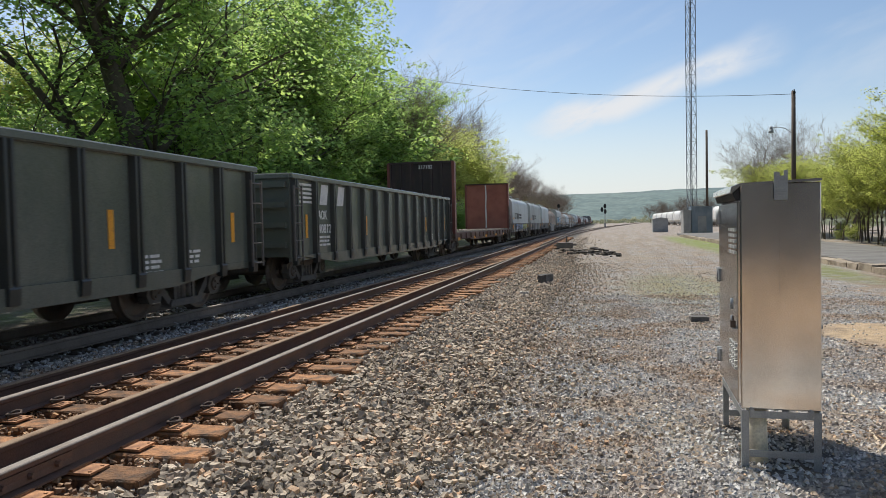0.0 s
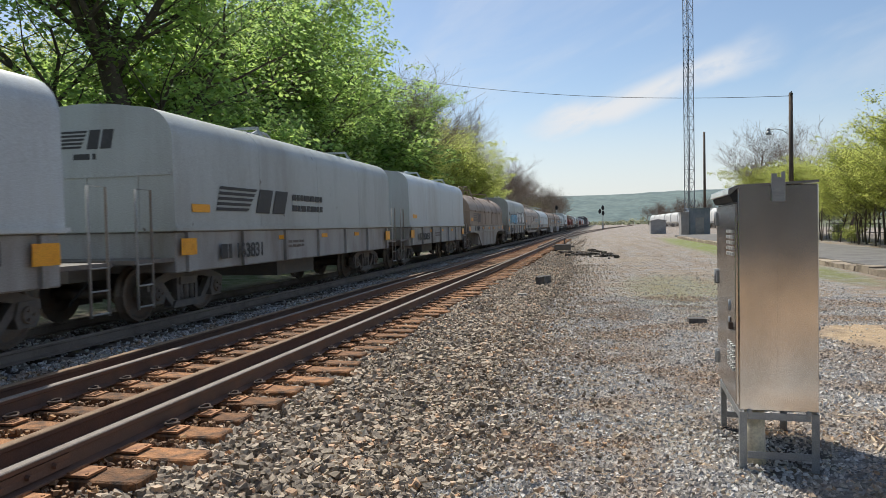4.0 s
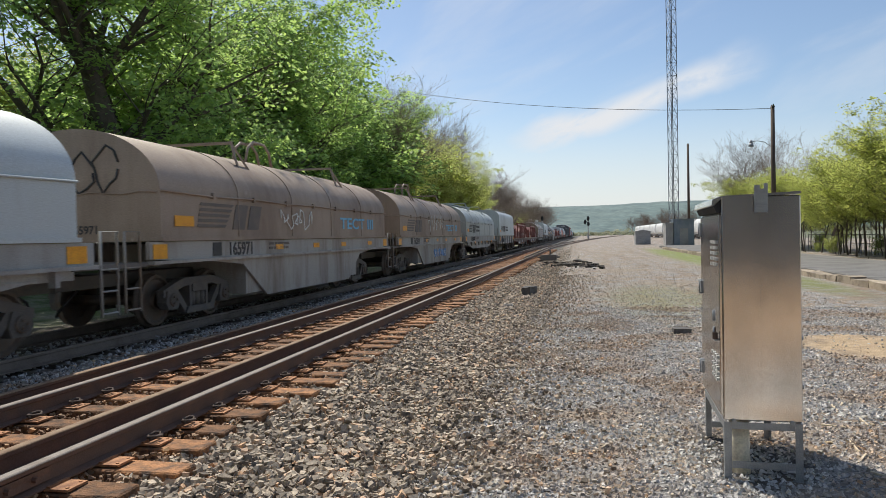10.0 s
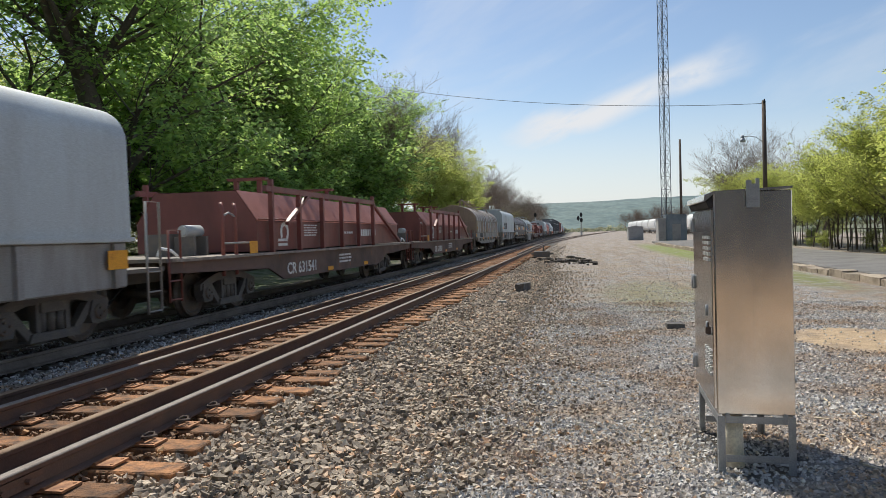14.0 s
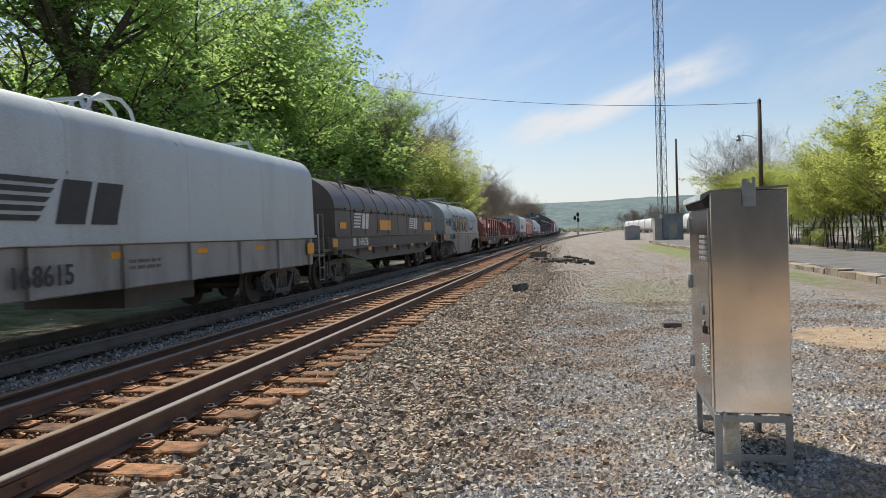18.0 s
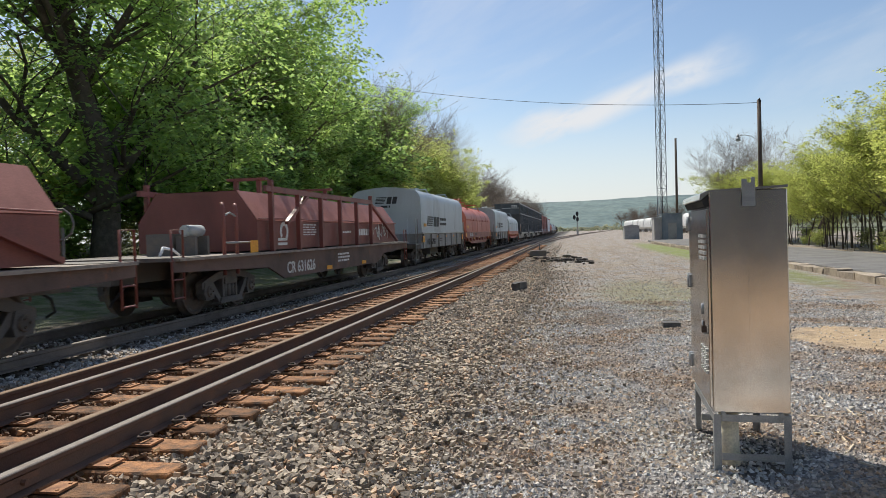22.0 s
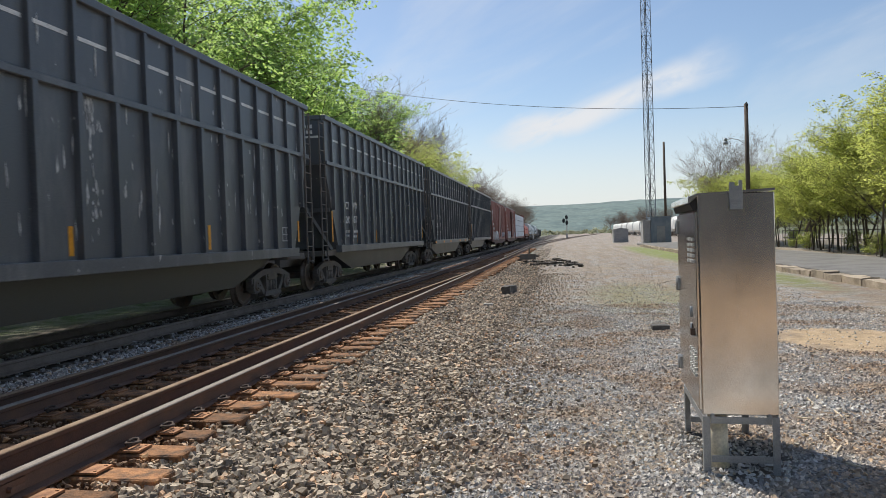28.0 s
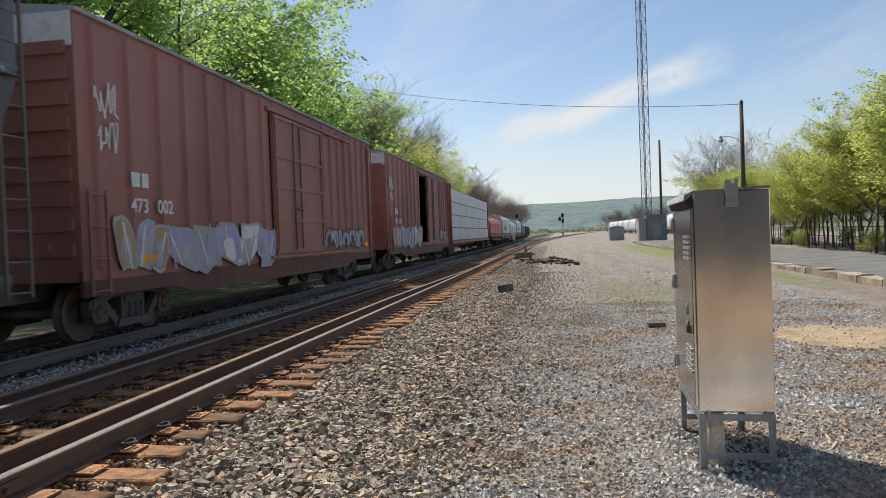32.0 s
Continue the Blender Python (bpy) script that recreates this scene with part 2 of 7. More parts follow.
    col = mix(spot(3.9, 10.6, 1.15, 1.3), col, mix(fine, (0.42, 0.29, 0.17), (0.60, 0.46, 0.30)))
    col = mix(mul(spot(0.2, 12.6, 0.9, 1.2), rng(fine, 0.3, 0.6)), col, (0.10, 0.075, 0.055))
    # dark soil below the cabinet, its shadow deepened in the same colour
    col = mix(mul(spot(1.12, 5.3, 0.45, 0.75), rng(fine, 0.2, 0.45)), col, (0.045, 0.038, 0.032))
    col = mix(mul(spot(6.6, 50.0, 1.6, 26.0), rng(mid, 0.3, 0.5)), col, (0.19, 0.23, 0.06))
    col = mix(mul(spot(6.4, 23.5, 0.9, 6.0), rng(mid, 0.36, 0.54)), col, (0.19, 0.21, 0.08))
    col = mix(spot(1.0, -6.5, 9.0, 7.5), col, mix(fine, (0.32, 0.205, 0.12), (0.50, 0.35, 0.22)))
    sep = n.new("ShaderNodeSeparateXYZ")
    l.new(tc.outputs["Object"], sep.inputs[0])
    # near-black ground paints shade into the gaps of the shoulder ballast
    gap_shade = mul(rng(sep.outputs["X"], -0.75, -1.15), rng(sep.outputs["Y"], 40, 26))
    col = mix(gap_shade, col, mix(fine, (0.035, 0.028, 0.022), (0.14, 0.115, 0.09)))
    rusty = mul(rng(sep.outputs["X"], -2.85, -3.0), rng(sep.outputs["X"], -6.1, -5.9))
    col = mix(rusty, col, mix(fine, (0.10, 0.06, 0.034), (0.30, 0.18, 0.10)))
    bed = mul(rng(sep.outputs["X"], -6.35, -6.6), rng(sep.outputs["X"], -9.6, -9.2))
    col = mix(bed, col, mix(grain.outputs[2], (0.19, 0.188, 0.185), (0.46, 0.455, 0.445)))
    turf = mix(rng(mid, 0.40, 0.62), mix(fine, (0.03, 0.06, 0.015), (0.085, 0.13, 0.03)), mix(fine, (0.12, 0.11, 0.085), (0.25, 0.235, 0.19)))
    col = mix(mul(rng(sep.outputs["X"], -9.9, -10.7), rng(mid, 0.30, 0.42)), col, turf)
    col = mix(rng(sep.outputs["X"], 40, 46), col, turf)
    far_bed = mul(rng(sep.outputs["X"], -2.2, -2.9), rng(sep.outputs["Y"], 34, 48))
    col = mix(mul(far_bed, rng(sep.outputs["X"], -10.8, -9.8)), col, mix(mid, (0.06, 0.056, 0.052), (0.19, 0.175, 0.155)))
    mottle = n.new("ShaderNodeHueSaturation")
    l.new(rng(noise_(5.0, 9, 0.8), 0.32, 0.68, 0.62, 1.24), mottle.inputs["Value"])
    l.new(col, mottle.inputs["Color"])
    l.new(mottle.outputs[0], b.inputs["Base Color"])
    b.inputs["Roughness"].default_value = 0.93
    bu = n.new("ShaderNodeBump")
    bu.inputs["Strength"].default_value, bu.inputs["Distance"].default_value = 0.8, 0.03
    l.new(noise_(60, 6, 0.75), bu.inputs["Height"])
    l.new(bu.outputs[0], b.inputs["Normal"])
    return m


GROUND = ground_mat()
BALLAST = stone_mat("ballast_stone", (0.135, 0.11, 0.086), (0.62, 0.52, 0.40), (0.58, 0.36, 0.215))
OILY_STONE = stone_mat("oil_stained_stone", (0.24, 0.238, 0.236), (0.62, 0.61, 0.60), (0.38, 0.34, 0.29))
PALE_STONE = stone_mat("pale_stone", (0.25, 0.244, 0.238), (0.76, 0.735, 0.70), (0.56, 0.43, 0.30), (0.80, 0.61, 0.45))
CHIP_STONE = stone_mat("white_chips", (0.40, 0.36, 0.30), (0.78, 0.73, 0.65), (0.60, 0.44, 0.27))
RUST_RAIL = mat("rusty_rail_steel", (0.125, 0.074, 0.055), 0.65, 0.1, (0.18, 0.095, 0.06), 0.5, 2.5, 90, 0.25)
DUSTY_RAIL = mat("dusty_rail_steel", (0.20, 0.165, 0.14), 0.75, 0.0, (0.14, 0.11, 0.09), 0.5, 2.5, 90, 0.25)
RAIL_TOP = mat("worn_rail_head", (0.25, 0.22, 0.195), 0.7, 0.0, (0.19, 0.155, 0.13), 0.5, 6, 120, 0.05)
RAIL_TAN = mat("rust_filmed_rail_head", (0.27, 0.19, 0.125), 0.8, 0.0, (0.18, 0.115, 0.075), 0.5, 6, 120, 0.05)
for m_ in (RAIL_TOP, RAIL_TAN):
    m_.node_tree.nodes["Principled BSDF"].inputs["Specular IOR Level"].default_value = 0.25
BROWN_STONE = stone_mat("rust_dusted_stone", (0.13, 0.075, 0.042), (0.42, 0.27, 0.16), (0.52, 0.30, 0.14))
TAR = mat("tarred_block", (0.085, 0.08, 0.075), 0.85, 0, (0.15, 0.14, 0.13), 0.5, 6, 40, 0.5)
TIE_WOOD = mat("rust_stained_tie", (0.34, 0.16, 0.066), 0.88, 0, (0.075, 0.05, 0.036), 0.62, 7.0, 45, 0.9, rnd=0.38, dist=0.02)
TIE_OLD = mat("dusty_old_tie", (0.15, 0.125, 0.105), 0.9, 0, (0.21, 0.18, 0.155), 0.5, 4.0, 55, 0.6)
PLATE = mat("rusty_plate", (0.38, 0.19, 0.09), 0.75, 0.3, (0.18, 0.085, 0.045), 0.5, 9, 120, 0.4, rnd=0.12)
CLIP = mat("dark_spring_clip", (0.075, 0.05, 0.038), 0.9, 0.0, (0.10, 0.075, 0.06), 0.5, 20, 90, 0.2)
ALU = mat("brushed_aluminium", (0.68, 0.665, 0.645), 0.135, 1.0, (0.60, 0.585, 0.565), 0.5, 2.2, 2.6, 0.0, streak=0.8)
ALU_FRAME = mat("galvanised_angle", (0.33, 0.35, 0.37), 0.45, 0.5, (0.26, 0.275, 0.29), 0.5, 9, 120, 0.1)
DARK_HOLE = mat("dark_rubber", (0.02, 0.02, 0.021), 0.7)
PVC = mat("cream_conduit", (0.78, 0.72, 0.58), 0.5, 0, (0.68, 0.62, 0.49), 0.4, 6)
BARK = mat("tree_bark", (0.085, 0.068, 0.052), 0.92, 0, (0.14, 0.115, 0.09), 0.5, 5, 30, 0.9)
BARK_PALE = mat("pale_twig_bark", (0.20, 0.155, 0.125), 0.9, 0, (0.13, 0.098, 0.08), 0.5, 5, 30, 0.6)
LEAF = leaf_mat("maple_leaf", (0.145, 0.25, 0.09), (0.225, 0.345, 0.095))
LEAF_LIGHT = leaf_mat("fresh_leaf", (0.16, 0.22, 0.065), (0.27, 0.31, 0.10))
LEAF_YOUNG = leaf_mat("young_leaf", (0.19, 0.255, 0.065), (0.30, 0.35, 0.10))
LEAF_BUD = leaf_mat("bright_bud_leaf", (0.23, 0.30, 0.09), (0.35, 0.40, 0.14))
# greyed greens: the distance haze is mixed into the leaf colour
LEAF_FAR = leaf_mat("haze_greyed_leaf", (0.13, 0.16, 0.10), (0.20, 0.20, 0.14))
LEAF_OLIVE = leaf_mat("budding_leaf", (0.13, 0.15, 0.05), (0.24, 0.22, 0.085))
ASPHALT = mat("worn_asphalt", (0.17, 0.165, 0.16), 0.9, 0, (0.11, 0.108, 0.105), 0.5, 1.0, 70, 0.5)
KERB = mat("old_kerb_stone", (0.36, 0.30, 0.23), 0.9, 0, (0.20, 0.16, 0.12), 0.5, 3, 40, 0.7, rnd=0.2)
CONCRETE = mat("grey_concrete", (0.42, 0.41, 0.39), 0.85, 0, (0.30, 0.29, 0.275), 0.5, 3, 50, 0.4)
POLE_WOOD = mat("weathered_pole", (0.13, 0.095, 0.07), 0.88, 0, (0.07, 0.05, 0.04), 0.5, 5, 50, 0.5, streak=0.9)
MAST = mat("dulled_mast_steel", (0.23, 0.25, 0.28), 0.6, 0.2, (0.15, 0.16, 0.18), 0.5, 4, 60, 0.1)
STEEL = mat("galvanised_lattice", (0.40, 0.40, 0.39), 0.5, 0.6, (0.26, 0.25, 0.24), 0.5, 4, 60, 0.1)
WIRE = mat("black_cable", (0.03, 0.03, 0.032), 0.6)
# aerial haze of the ridge is tinted into this blue-green
HILL = mat("hazed_far_woods", (0.13, 0.185, 0.175), 1.0, 0, (0.075, 0.12, 0.125), 0.5, 0.016, 0.07, 0.0)
SHED_BLUE = mat("blue_grey_sheeting", (0.20, 0.25, 0.30), 0.6, 0.2, (0.30, 0.34, 0.38), 0.5, 1.2, 20, 0.1)
SHED_GREY = mat("grey_painted_hut", (0.36, 0.36, 0.36), 0.7, 0, (0.27, 0.27, 0.27), 0.5, 1.2, 20, 0.1)
# rolling stock
GREY = mat("hood_grey_paint", (0.48, 0.53, 0.55), 0.45, 0, (0.39, 0.41, 0.41), 0.42, 0.8, 60, 0.05, streak=0.8, chips=(0.13, 0.12, 0.11), chip_at=0.715)
GREY_DIRTY = mat("dusty_grey_hood", (0.39, 0.425, 0.42), 0.5, 0, (0.29, 0.30, 0.285), 0.45, 0.8, 60, 0.05, streak=0.8, chips=(0.12, 0.105, 0.09), chip_at=0.69)
GREY_DULL = mat("sill_grey_paint", (0.34, 0.345, 0.34), 0.6, 0, (0.22, 0.205, 0.185), 0.5, 1.4, 60, 0.1, streak=0.8)
BROWN = mat("grimy_brown_hood", (0.33, 0.255, 0.195), 0.6, 0, (0.21, 0.15, 0.11), 0.5, 0.9, 50, 0.12, streak=0.7, chips=(0.40, 0.33, 0.26), chip_at=0.70)
CREAM = mat("flaking_cream_hood", (0.47, 0.41, 0.355), 0.62, 0, (0.115, 0.06, 0.045), 0.16, 3.6, 14, 0.1, crisp=True)
DARK = mat("sooty_black_hood", (0.082, 0.066, 0.064), 0.5, 0, (0.17, 0.115, 0.095), 0.4, 1.0, 50, 0.1, streak=0.6)
BELLY = mat("grimy_pale_sill", (0.37, 0.36, 0.335), 0.65, 0, (0.22, 0.185, 0.15), 0.5, 1.8, 50, 0.1, streak=0.85)
RED = mat("oxide_red_paint", (0.235, 0.075, 0.06), 0.5, 0, (0.16, 0.055, 0.045), 0.5, 1.2, 60, 0.1, streak=0.6)
# paler red, also used to paint sunlight on hood tops
PALE_RED = mat("pale_red_and_sunlit_tops", (0.36, 0.135, 0.10), 0.6, 0, (0.27, 0.095, 0.07), 0.5, 1.2, 60, 0.1)
DEEP_RED = mat("dark_oxide_sill", (0.15, 0.06, 0.05), 0.6, 0, (0.085, 0.042, 0.036), 0.5, 1.6, 60, 0.1, streak=0.6)
# darker red for the near bulkhead and the ribs of both
DARK_BULKHEAD = mat("dark_bulkhead_paint", (0.052, 0.038, 0.036), 0.6, 0, (0.095, 0.06, 0.052), 0.5, 1.4, 60, 0.1, streak=0.7)
DECK_BROWN = mat("grimy_brown_sill", (0.15, 0.095, 0.078), 0.7, 0, (0.085, 0.06, 0.05), 0.5, 1.1, 50, 0.15, chips=(0.22, 0.10, 0.06), chip_at=0.62)
ORANGE = mat("faded_orange_red", (0.56, 0.155, 0.10), 0.5, 0, (0.44, 0.115, 0.078), 0.45, 1.0, 60, 0.06, streak=0.6)
BOXRED = mat("boxcar_red", (0.34, 0.145, 0.12), 0.55, 0, (0.23, 0.092, 0.078), 0.5, 0.9, 50, 0.1, streak=0.8, chips=(0.42, 0.30, 0.26), chip_at=0.71)
GONDOLA = mat("gondola_black_green", (0.108, 0.124, 0.108), 0.22, 0, (0.145, 0.152, 0.13), 0.4, 1.1, 60, 0.02, streak=0.6)
POST_SHADE_BLACK = mat("post_and_shade_black", (0.034, 0.039, 0.037), 0.4, 0, (0.04, 0.044, 0.04), 0.4, 1.1, 60, 0.05, streak=0.6)
COALBLACK = mat("scuffed_black_paint", (0.095, 0.106, 0.12), 0.36, 0, (0.19, 0.195, 0.20), 0.36, 1.3, 60, 0.1, streak=0.8, chips=(0.46, 0.46, 0.45), chip_at=0.675)
RUNNING = mat("underframe_grime", (0.135, 0.127, 0.118), 0.75, 0, (0.20, 0.165, 0.135), 0.4, 4, 60, 0.2)
TRUCK = mat("truck_casting", (0.12, 0.112, 0.105), 0.7, 0.1, (0.175, 0.15, 0.125), 0.5, 5, 70, 0.25)
WHEEL = mat("steel_wheel", (0.17, 0.145, 0.125), 0.6, 0.5, (0.20, 0.14, 0.10), 0.5, 5, 70, 0.15)
DECKWOOD = mat("plank_deck", (0.32, 0.28, 0.24), 0.85, 0, (0.18, 0.15, 0.125), 0.5, 3, 50, 0.4)
WHITE = mat("white_marking", (0.72, 0.72, 0.70), 0.6, 0, (0.5, 0.5, 0.48), 0.4, 5, 60, 0.0)
LIME_WASH = mat("white_brushed_band", (0.86, 0.87, 0.88), 0.6, 0, (0.70, 0.70, 0.69), 0.35, 7, 60, 0.0)
BLACK = mat("black_marking", (0.035, 0.036, 0.038), 0.6, 0, (0.07, 0.07, 0.07), 0.3, 5, 60, 0.0)
YELLOW = mat("yellow_reflector", (0.80, 0.36, 0.02), 0.45, 0, (0.66, 0.27, 0.02), 0.4, 8, 60, 0.0)
BLUE = mat("blue_spray_paint", (0.07, 0.22, 0.52), 0.6, 0, (0.12, 0.34, 0.62), 0.5, 3, 60, 0.0)
SKY_PAINT = mat("sky_blue_spray_paint", (0.14, 0.42, 0.66), 0.6, 0, (0.20, 0.50, 0.70), 0.5, 3, 60, 0.0)
LIME = mat("lime_spray_paint", (0.50, 0.56, 0.09), 0.6, 0, (0.36, 0.44, 0.06), 0.4, 3, 60, 0.0)
LILAC = mat("lilac_spray_paint", (0.40, 0.38, 0.56), 0.6, 0, (0.30, 0.28, 0.46), 0.5, 2, 60, 0.0)
TAN = mat("tan_spray_paint", (0.42, 0.29, 0.15), 0.6, 0, (0.34, 0.22, 0.11), 0.4, 3, 60, 0.0)
FADED = mat("faded_marking", (0.13, 0.115, 0.105), 0.7, 0, (0.18, 0.15, 0.125), 0.5, 3, 60, 0.0)
LUMBER_WRAP = mat("white_lumber_wrap", (0.62, 0.65, 0.69), 0.5, 0, (0.52, 0.55, 0.60), 0.4, 2, 40, 0.1)


# ---- mesh helpers ----
def box(bm, x0, x1, y0, y1, z0, z1):
    v = [bm.verts.new((x, y, z)) for z in (z0, z1) for y in (y0, y1) for x in (x0, x1)]
    for f in ((0, 2, 3, 1), (4, 5, 7, 6), (0, 1, 5, 4), (2, 6, 7, 3), (0, 4, 6, 2), (1, 3, 7, 5)):
        bm.faces.new([v[i] for i in f])
    return v


def bar(bm, p, q, w, h=None):
    """A square bar from p to q."""
    p, q = Vector(p), Vector(q)
    d = (q - p).normalized()
    side = d.cross(Vector((0, 0, 1)))
    side = side.normalized() if side.length > 1e-4 else Vector((1, 0, 0))
    up = side.cross(d)
    h = h or w
    v = [bm.verts.new(e + side * a * w / 2 + up * c * h / 2) for e in (p, q) for a, c in ((-1, -1), (1, -1), (1, 1), (-1, 1))]
    for f in ((3, 2, 1, 0), (4, 5, 6, 7), (0, 1, 5, 4), (1, 2, 6, 5), (2, 3, 7, 6), (3, 0, 4, 7)):
        bm.faces.new([v[i] for i in f])


def rod(bm, p, q, r, r2=None, n=8):
    p, q = Vector(p), Vector(q)
    d = (q - p).normalized()
    a = d.orthogonal().normalized()
    c = d.cross(a)
    r2 = r if r2 is None else r2
    rings = [[bm.verts.new(e + (a * math.cos(k * math.tau / n) + c * math.sin(k * math.tau / n)) * rr) for k in range(n)] for e, rr in ((p, r), (q, r2))]
    for k in range(n):
        f = bm.faces.new((rings[0][k], rings[0][(k + 1) % n], rings[1][(k + 1) % n], rings[1][k]))
        f.smooth = n > 6
    bm.faces.new(rings[0][::-1])
    bm.faces.new(rings[1])


def pipe(bm, pts, r, n=8):
    """A round bar bent through the points."""
    pts = [Vector(p) for p in pts]
    rings, a = [], None
    for i, p in enumerate(pts):
        d = (pts[min(i + 1, len(pts) - 1)] - pts[max(i - 1, 0)]).normalized()
        a = d.orthogonal().normalized() if a is None else (a - d * a.dot(d)).normalized()
        c = d.cross(a)
        rings.append([bm.verts.new(p + (a * math.cos(k * math.tau / n) + c * math.sin(k * math.tau / n)) * r) for k in range(n)])
    for u, v in zip(rings, rings[1:]):
        for k in range(n):
            bm.faces.new((u[k], u[(k + 1) % n], v[(k + 1) % n], v[k])).smooth = True
    bm.faces.new(rings[0][::-1])
    bm.faces.new(rings[-1])


def prism(bm, pts, a, b, axis="y"):
    """Extrude a flat outline from a to b: (x, z) along y, (y, z) along x, (x, y) along z."""
    put = {"y": lambda u, w, t: (u, t, w), "x": lambda u, w, t: (t, u, w), "z": lambda u, w, t: (u, w, t)}[axis]
    v0, v1 = [bm.verts.new(put(u, w, a)) for u, w in pts], [bm.verts.new(put(u, w, b)) for u, w in pts]
    k = len(pts)
    faces = [bm.faces.new((v0[i], v0[(i + 1) % k], v1[(i + 1) % k], v1[i])) for i in range(k)]
    bm.faces.new(v0[::-1]), bm.faces.new(v1)
    return faces


def finish(bm, material, name, bevel=0.0):
    if bevel:
        bmesh.ops.bevel(bm, geom=bm.edges[:], offset=bevel, segments=1, affect="EDGES", clamp_overlap=True)
    bmesh.ops.recalc_face_normals(bm, faces=bm.faces[:])
    me = bpy.data.meshes.new(name)
    bm.to_mesh(me)
    bm.free()
    me.materials.append(material)
    return me


def part(name, bm, material, parent, label="", bevel=0.0, kind=""):
    ob = new(name, bm if isinstance(bm, bpy.types.Mesh) else finish(bm, material, name, bevel))
    ob.parent = parent
    return tagged(ob, label, kind=kind)


def islands(name, bm, material, parent, label="", bevel=0.0, kind=""):
    """Each loose piece of bm becomes a part of its own."""
    bm.verts.index_update()
    done = set()
    for v in bm.verts:
        if v.index in done:
            continue
        stack, members = [v], []
        done.add(v.index)
        while stack:
            w = stack.pop()
            members.append(w)
            for e in w.link_edges:
                o = e.other_vert(w)
                if o.index not in done:
                    done.add(o.index)
                    stack.append(o)
        piece = bmesh.new()
        table = {w.index: piece.verts.new(w.co) for w in members}
        for f in {f for w in members for f in w.link_faces}:
            piece.faces.new([table[w.index] for w in f.verts])
        part(name, piece, material, parent, label, bevel)
    bm.free()


def thing(name, label, category, group="", kind="", m=None):
    ob = new(name)
    ob.empty_display_size = 0.2
    if m is not None:
        ob.matrix_world = m
    return tagged(ob, label, category, group, kind)


def solid(name, bm, material, label, category, group="", kind="", bevel=0.0, m=None):
    ob = new(name, finish(bm, material, name, bevel))
    if m is not None:
        ob.matrix_world = m
    return tagged(ob, label, category, group, kind)


def mesh_np(name, verts, faces, material, smooth=False):
    me = bpy.data.meshes.new(name)
    k = faces.shape[1]
    me.vertices.add(len(verts)), me.loops.add(faces.size), me.polygons.add(len(faces))
    me.vertices.foreach_set("co", np.ascontiguousarray(verts, np.float32).ravel())
    me.loops.foreach_set("vertex_index", np.ascontiguousarray(faces, np.int32).ravel())
    me.polygons.foreach_set("loop_start", np.arange(0, faces.size, k, dtype=np.int32))
    me.polygons.foreach_set("loop_total", np.full(len(faces), k, np.int32))
    me.polygons.foreach_set("use_smooth", np.full(len(faces), smooth, bool))
    me.update(calc_edges=True)
    me.materials.append(material)
    return me


RNG = np.random.default_rng(7)

# ---- ground and distance ----
def ground_height(x, y):
    """Bed of the lines at 0, a shallow fall to the yard, small swells."""
    z = -0.02 + 0.025 * noise.noise((x * 0.35, y * 0.35, 0.0)) + 0.012 * noise.noise((x * 1.3, y * 1.3, 5.0))
    if -9.6 < x < -0.3:
        z = z * 0.6 - 0.075 * min(1.0, (-0.3 - x) / 1.3)
    if x < -11:
        z += min(1.6, (-11 - x) * 0.10)
    return z


def build_ground():
    xs = sorted({*np.arange(-12, 9.01, 0.3).tolist(), *np.arange(-60, 60.1, 4).tolist(), -2500.0, -900.0, -300.0, -120.0, 120.0, 300.0, 900.0, 2500.0})
    ys = sorted({*np.arange(0, 40.01, 0.4).tolist(), *np.arange(-40, 160.1, 5).tolist(), -600.0, -150.0, 220.0, 330.0, 500.0, 800.0, 1400.0, 2600.0})
    verts = np.array([(x, y, ground_height(x, y) if abs(x) < 70 and -45 < y < 165 else (-0.05 if x > -60 else 1.55)) for y in ys for x in xs])
    nx = len(xs)
    faces = np.array([(j * nx + i, j * nx + i + 1, (j + 1) * nx + i + 1, (j + 1) * nx + i) for j in range(len(ys) - 1) for i in range(nx - 1)])
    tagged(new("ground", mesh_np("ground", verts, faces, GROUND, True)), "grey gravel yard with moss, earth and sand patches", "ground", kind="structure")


build_ground()


def build_hill():
    """A long wooded ridge closing the valley."""
    bm = bmesh.new()
    cols = []
    for i in range(81):
        a = radians(-28 + i * 1.0)
        r = 2100
        h = 85 + 6 * math.tanh((math.degrees(a) - 1.0) / 6.0) + 6 * noise.noise((a * 9, 0, 2)) + 2.5 * noise.noise((a * 60, 1, 2))
        cols.append([bm.verts.new((r * f * math.sin(a), r * f * math.cos(a), z)) for f, z in ((0.72, -4), (0.80, h * 0.30), (0.9, h * 0.7), (1.0, h), (1.15, h * 0.6))])
    for c, d in zip(cols, cols[1:]):
        for k in range(4):
            bm.faces.new((c[k], d[k], d[k + 1], c[k + 1])).smooth = True
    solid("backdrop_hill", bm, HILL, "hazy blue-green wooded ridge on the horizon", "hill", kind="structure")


build_hill()


# ---- railway ----
RAIL_PROFILE = [(-0.07, 0.0), (0.07, 0.0), (0.07, 0.012), (0.012, 0.028), (0.010, 0.120), (0.034, 0.132), (0.0365, 0.162), (0.030, 0.168), (-0.030, 0.168), (-0.0365, 0.162), (-0.034, 0.132), (-0.010, 0.120), (-0.012, 0.028), (-0.07, 0.012)]


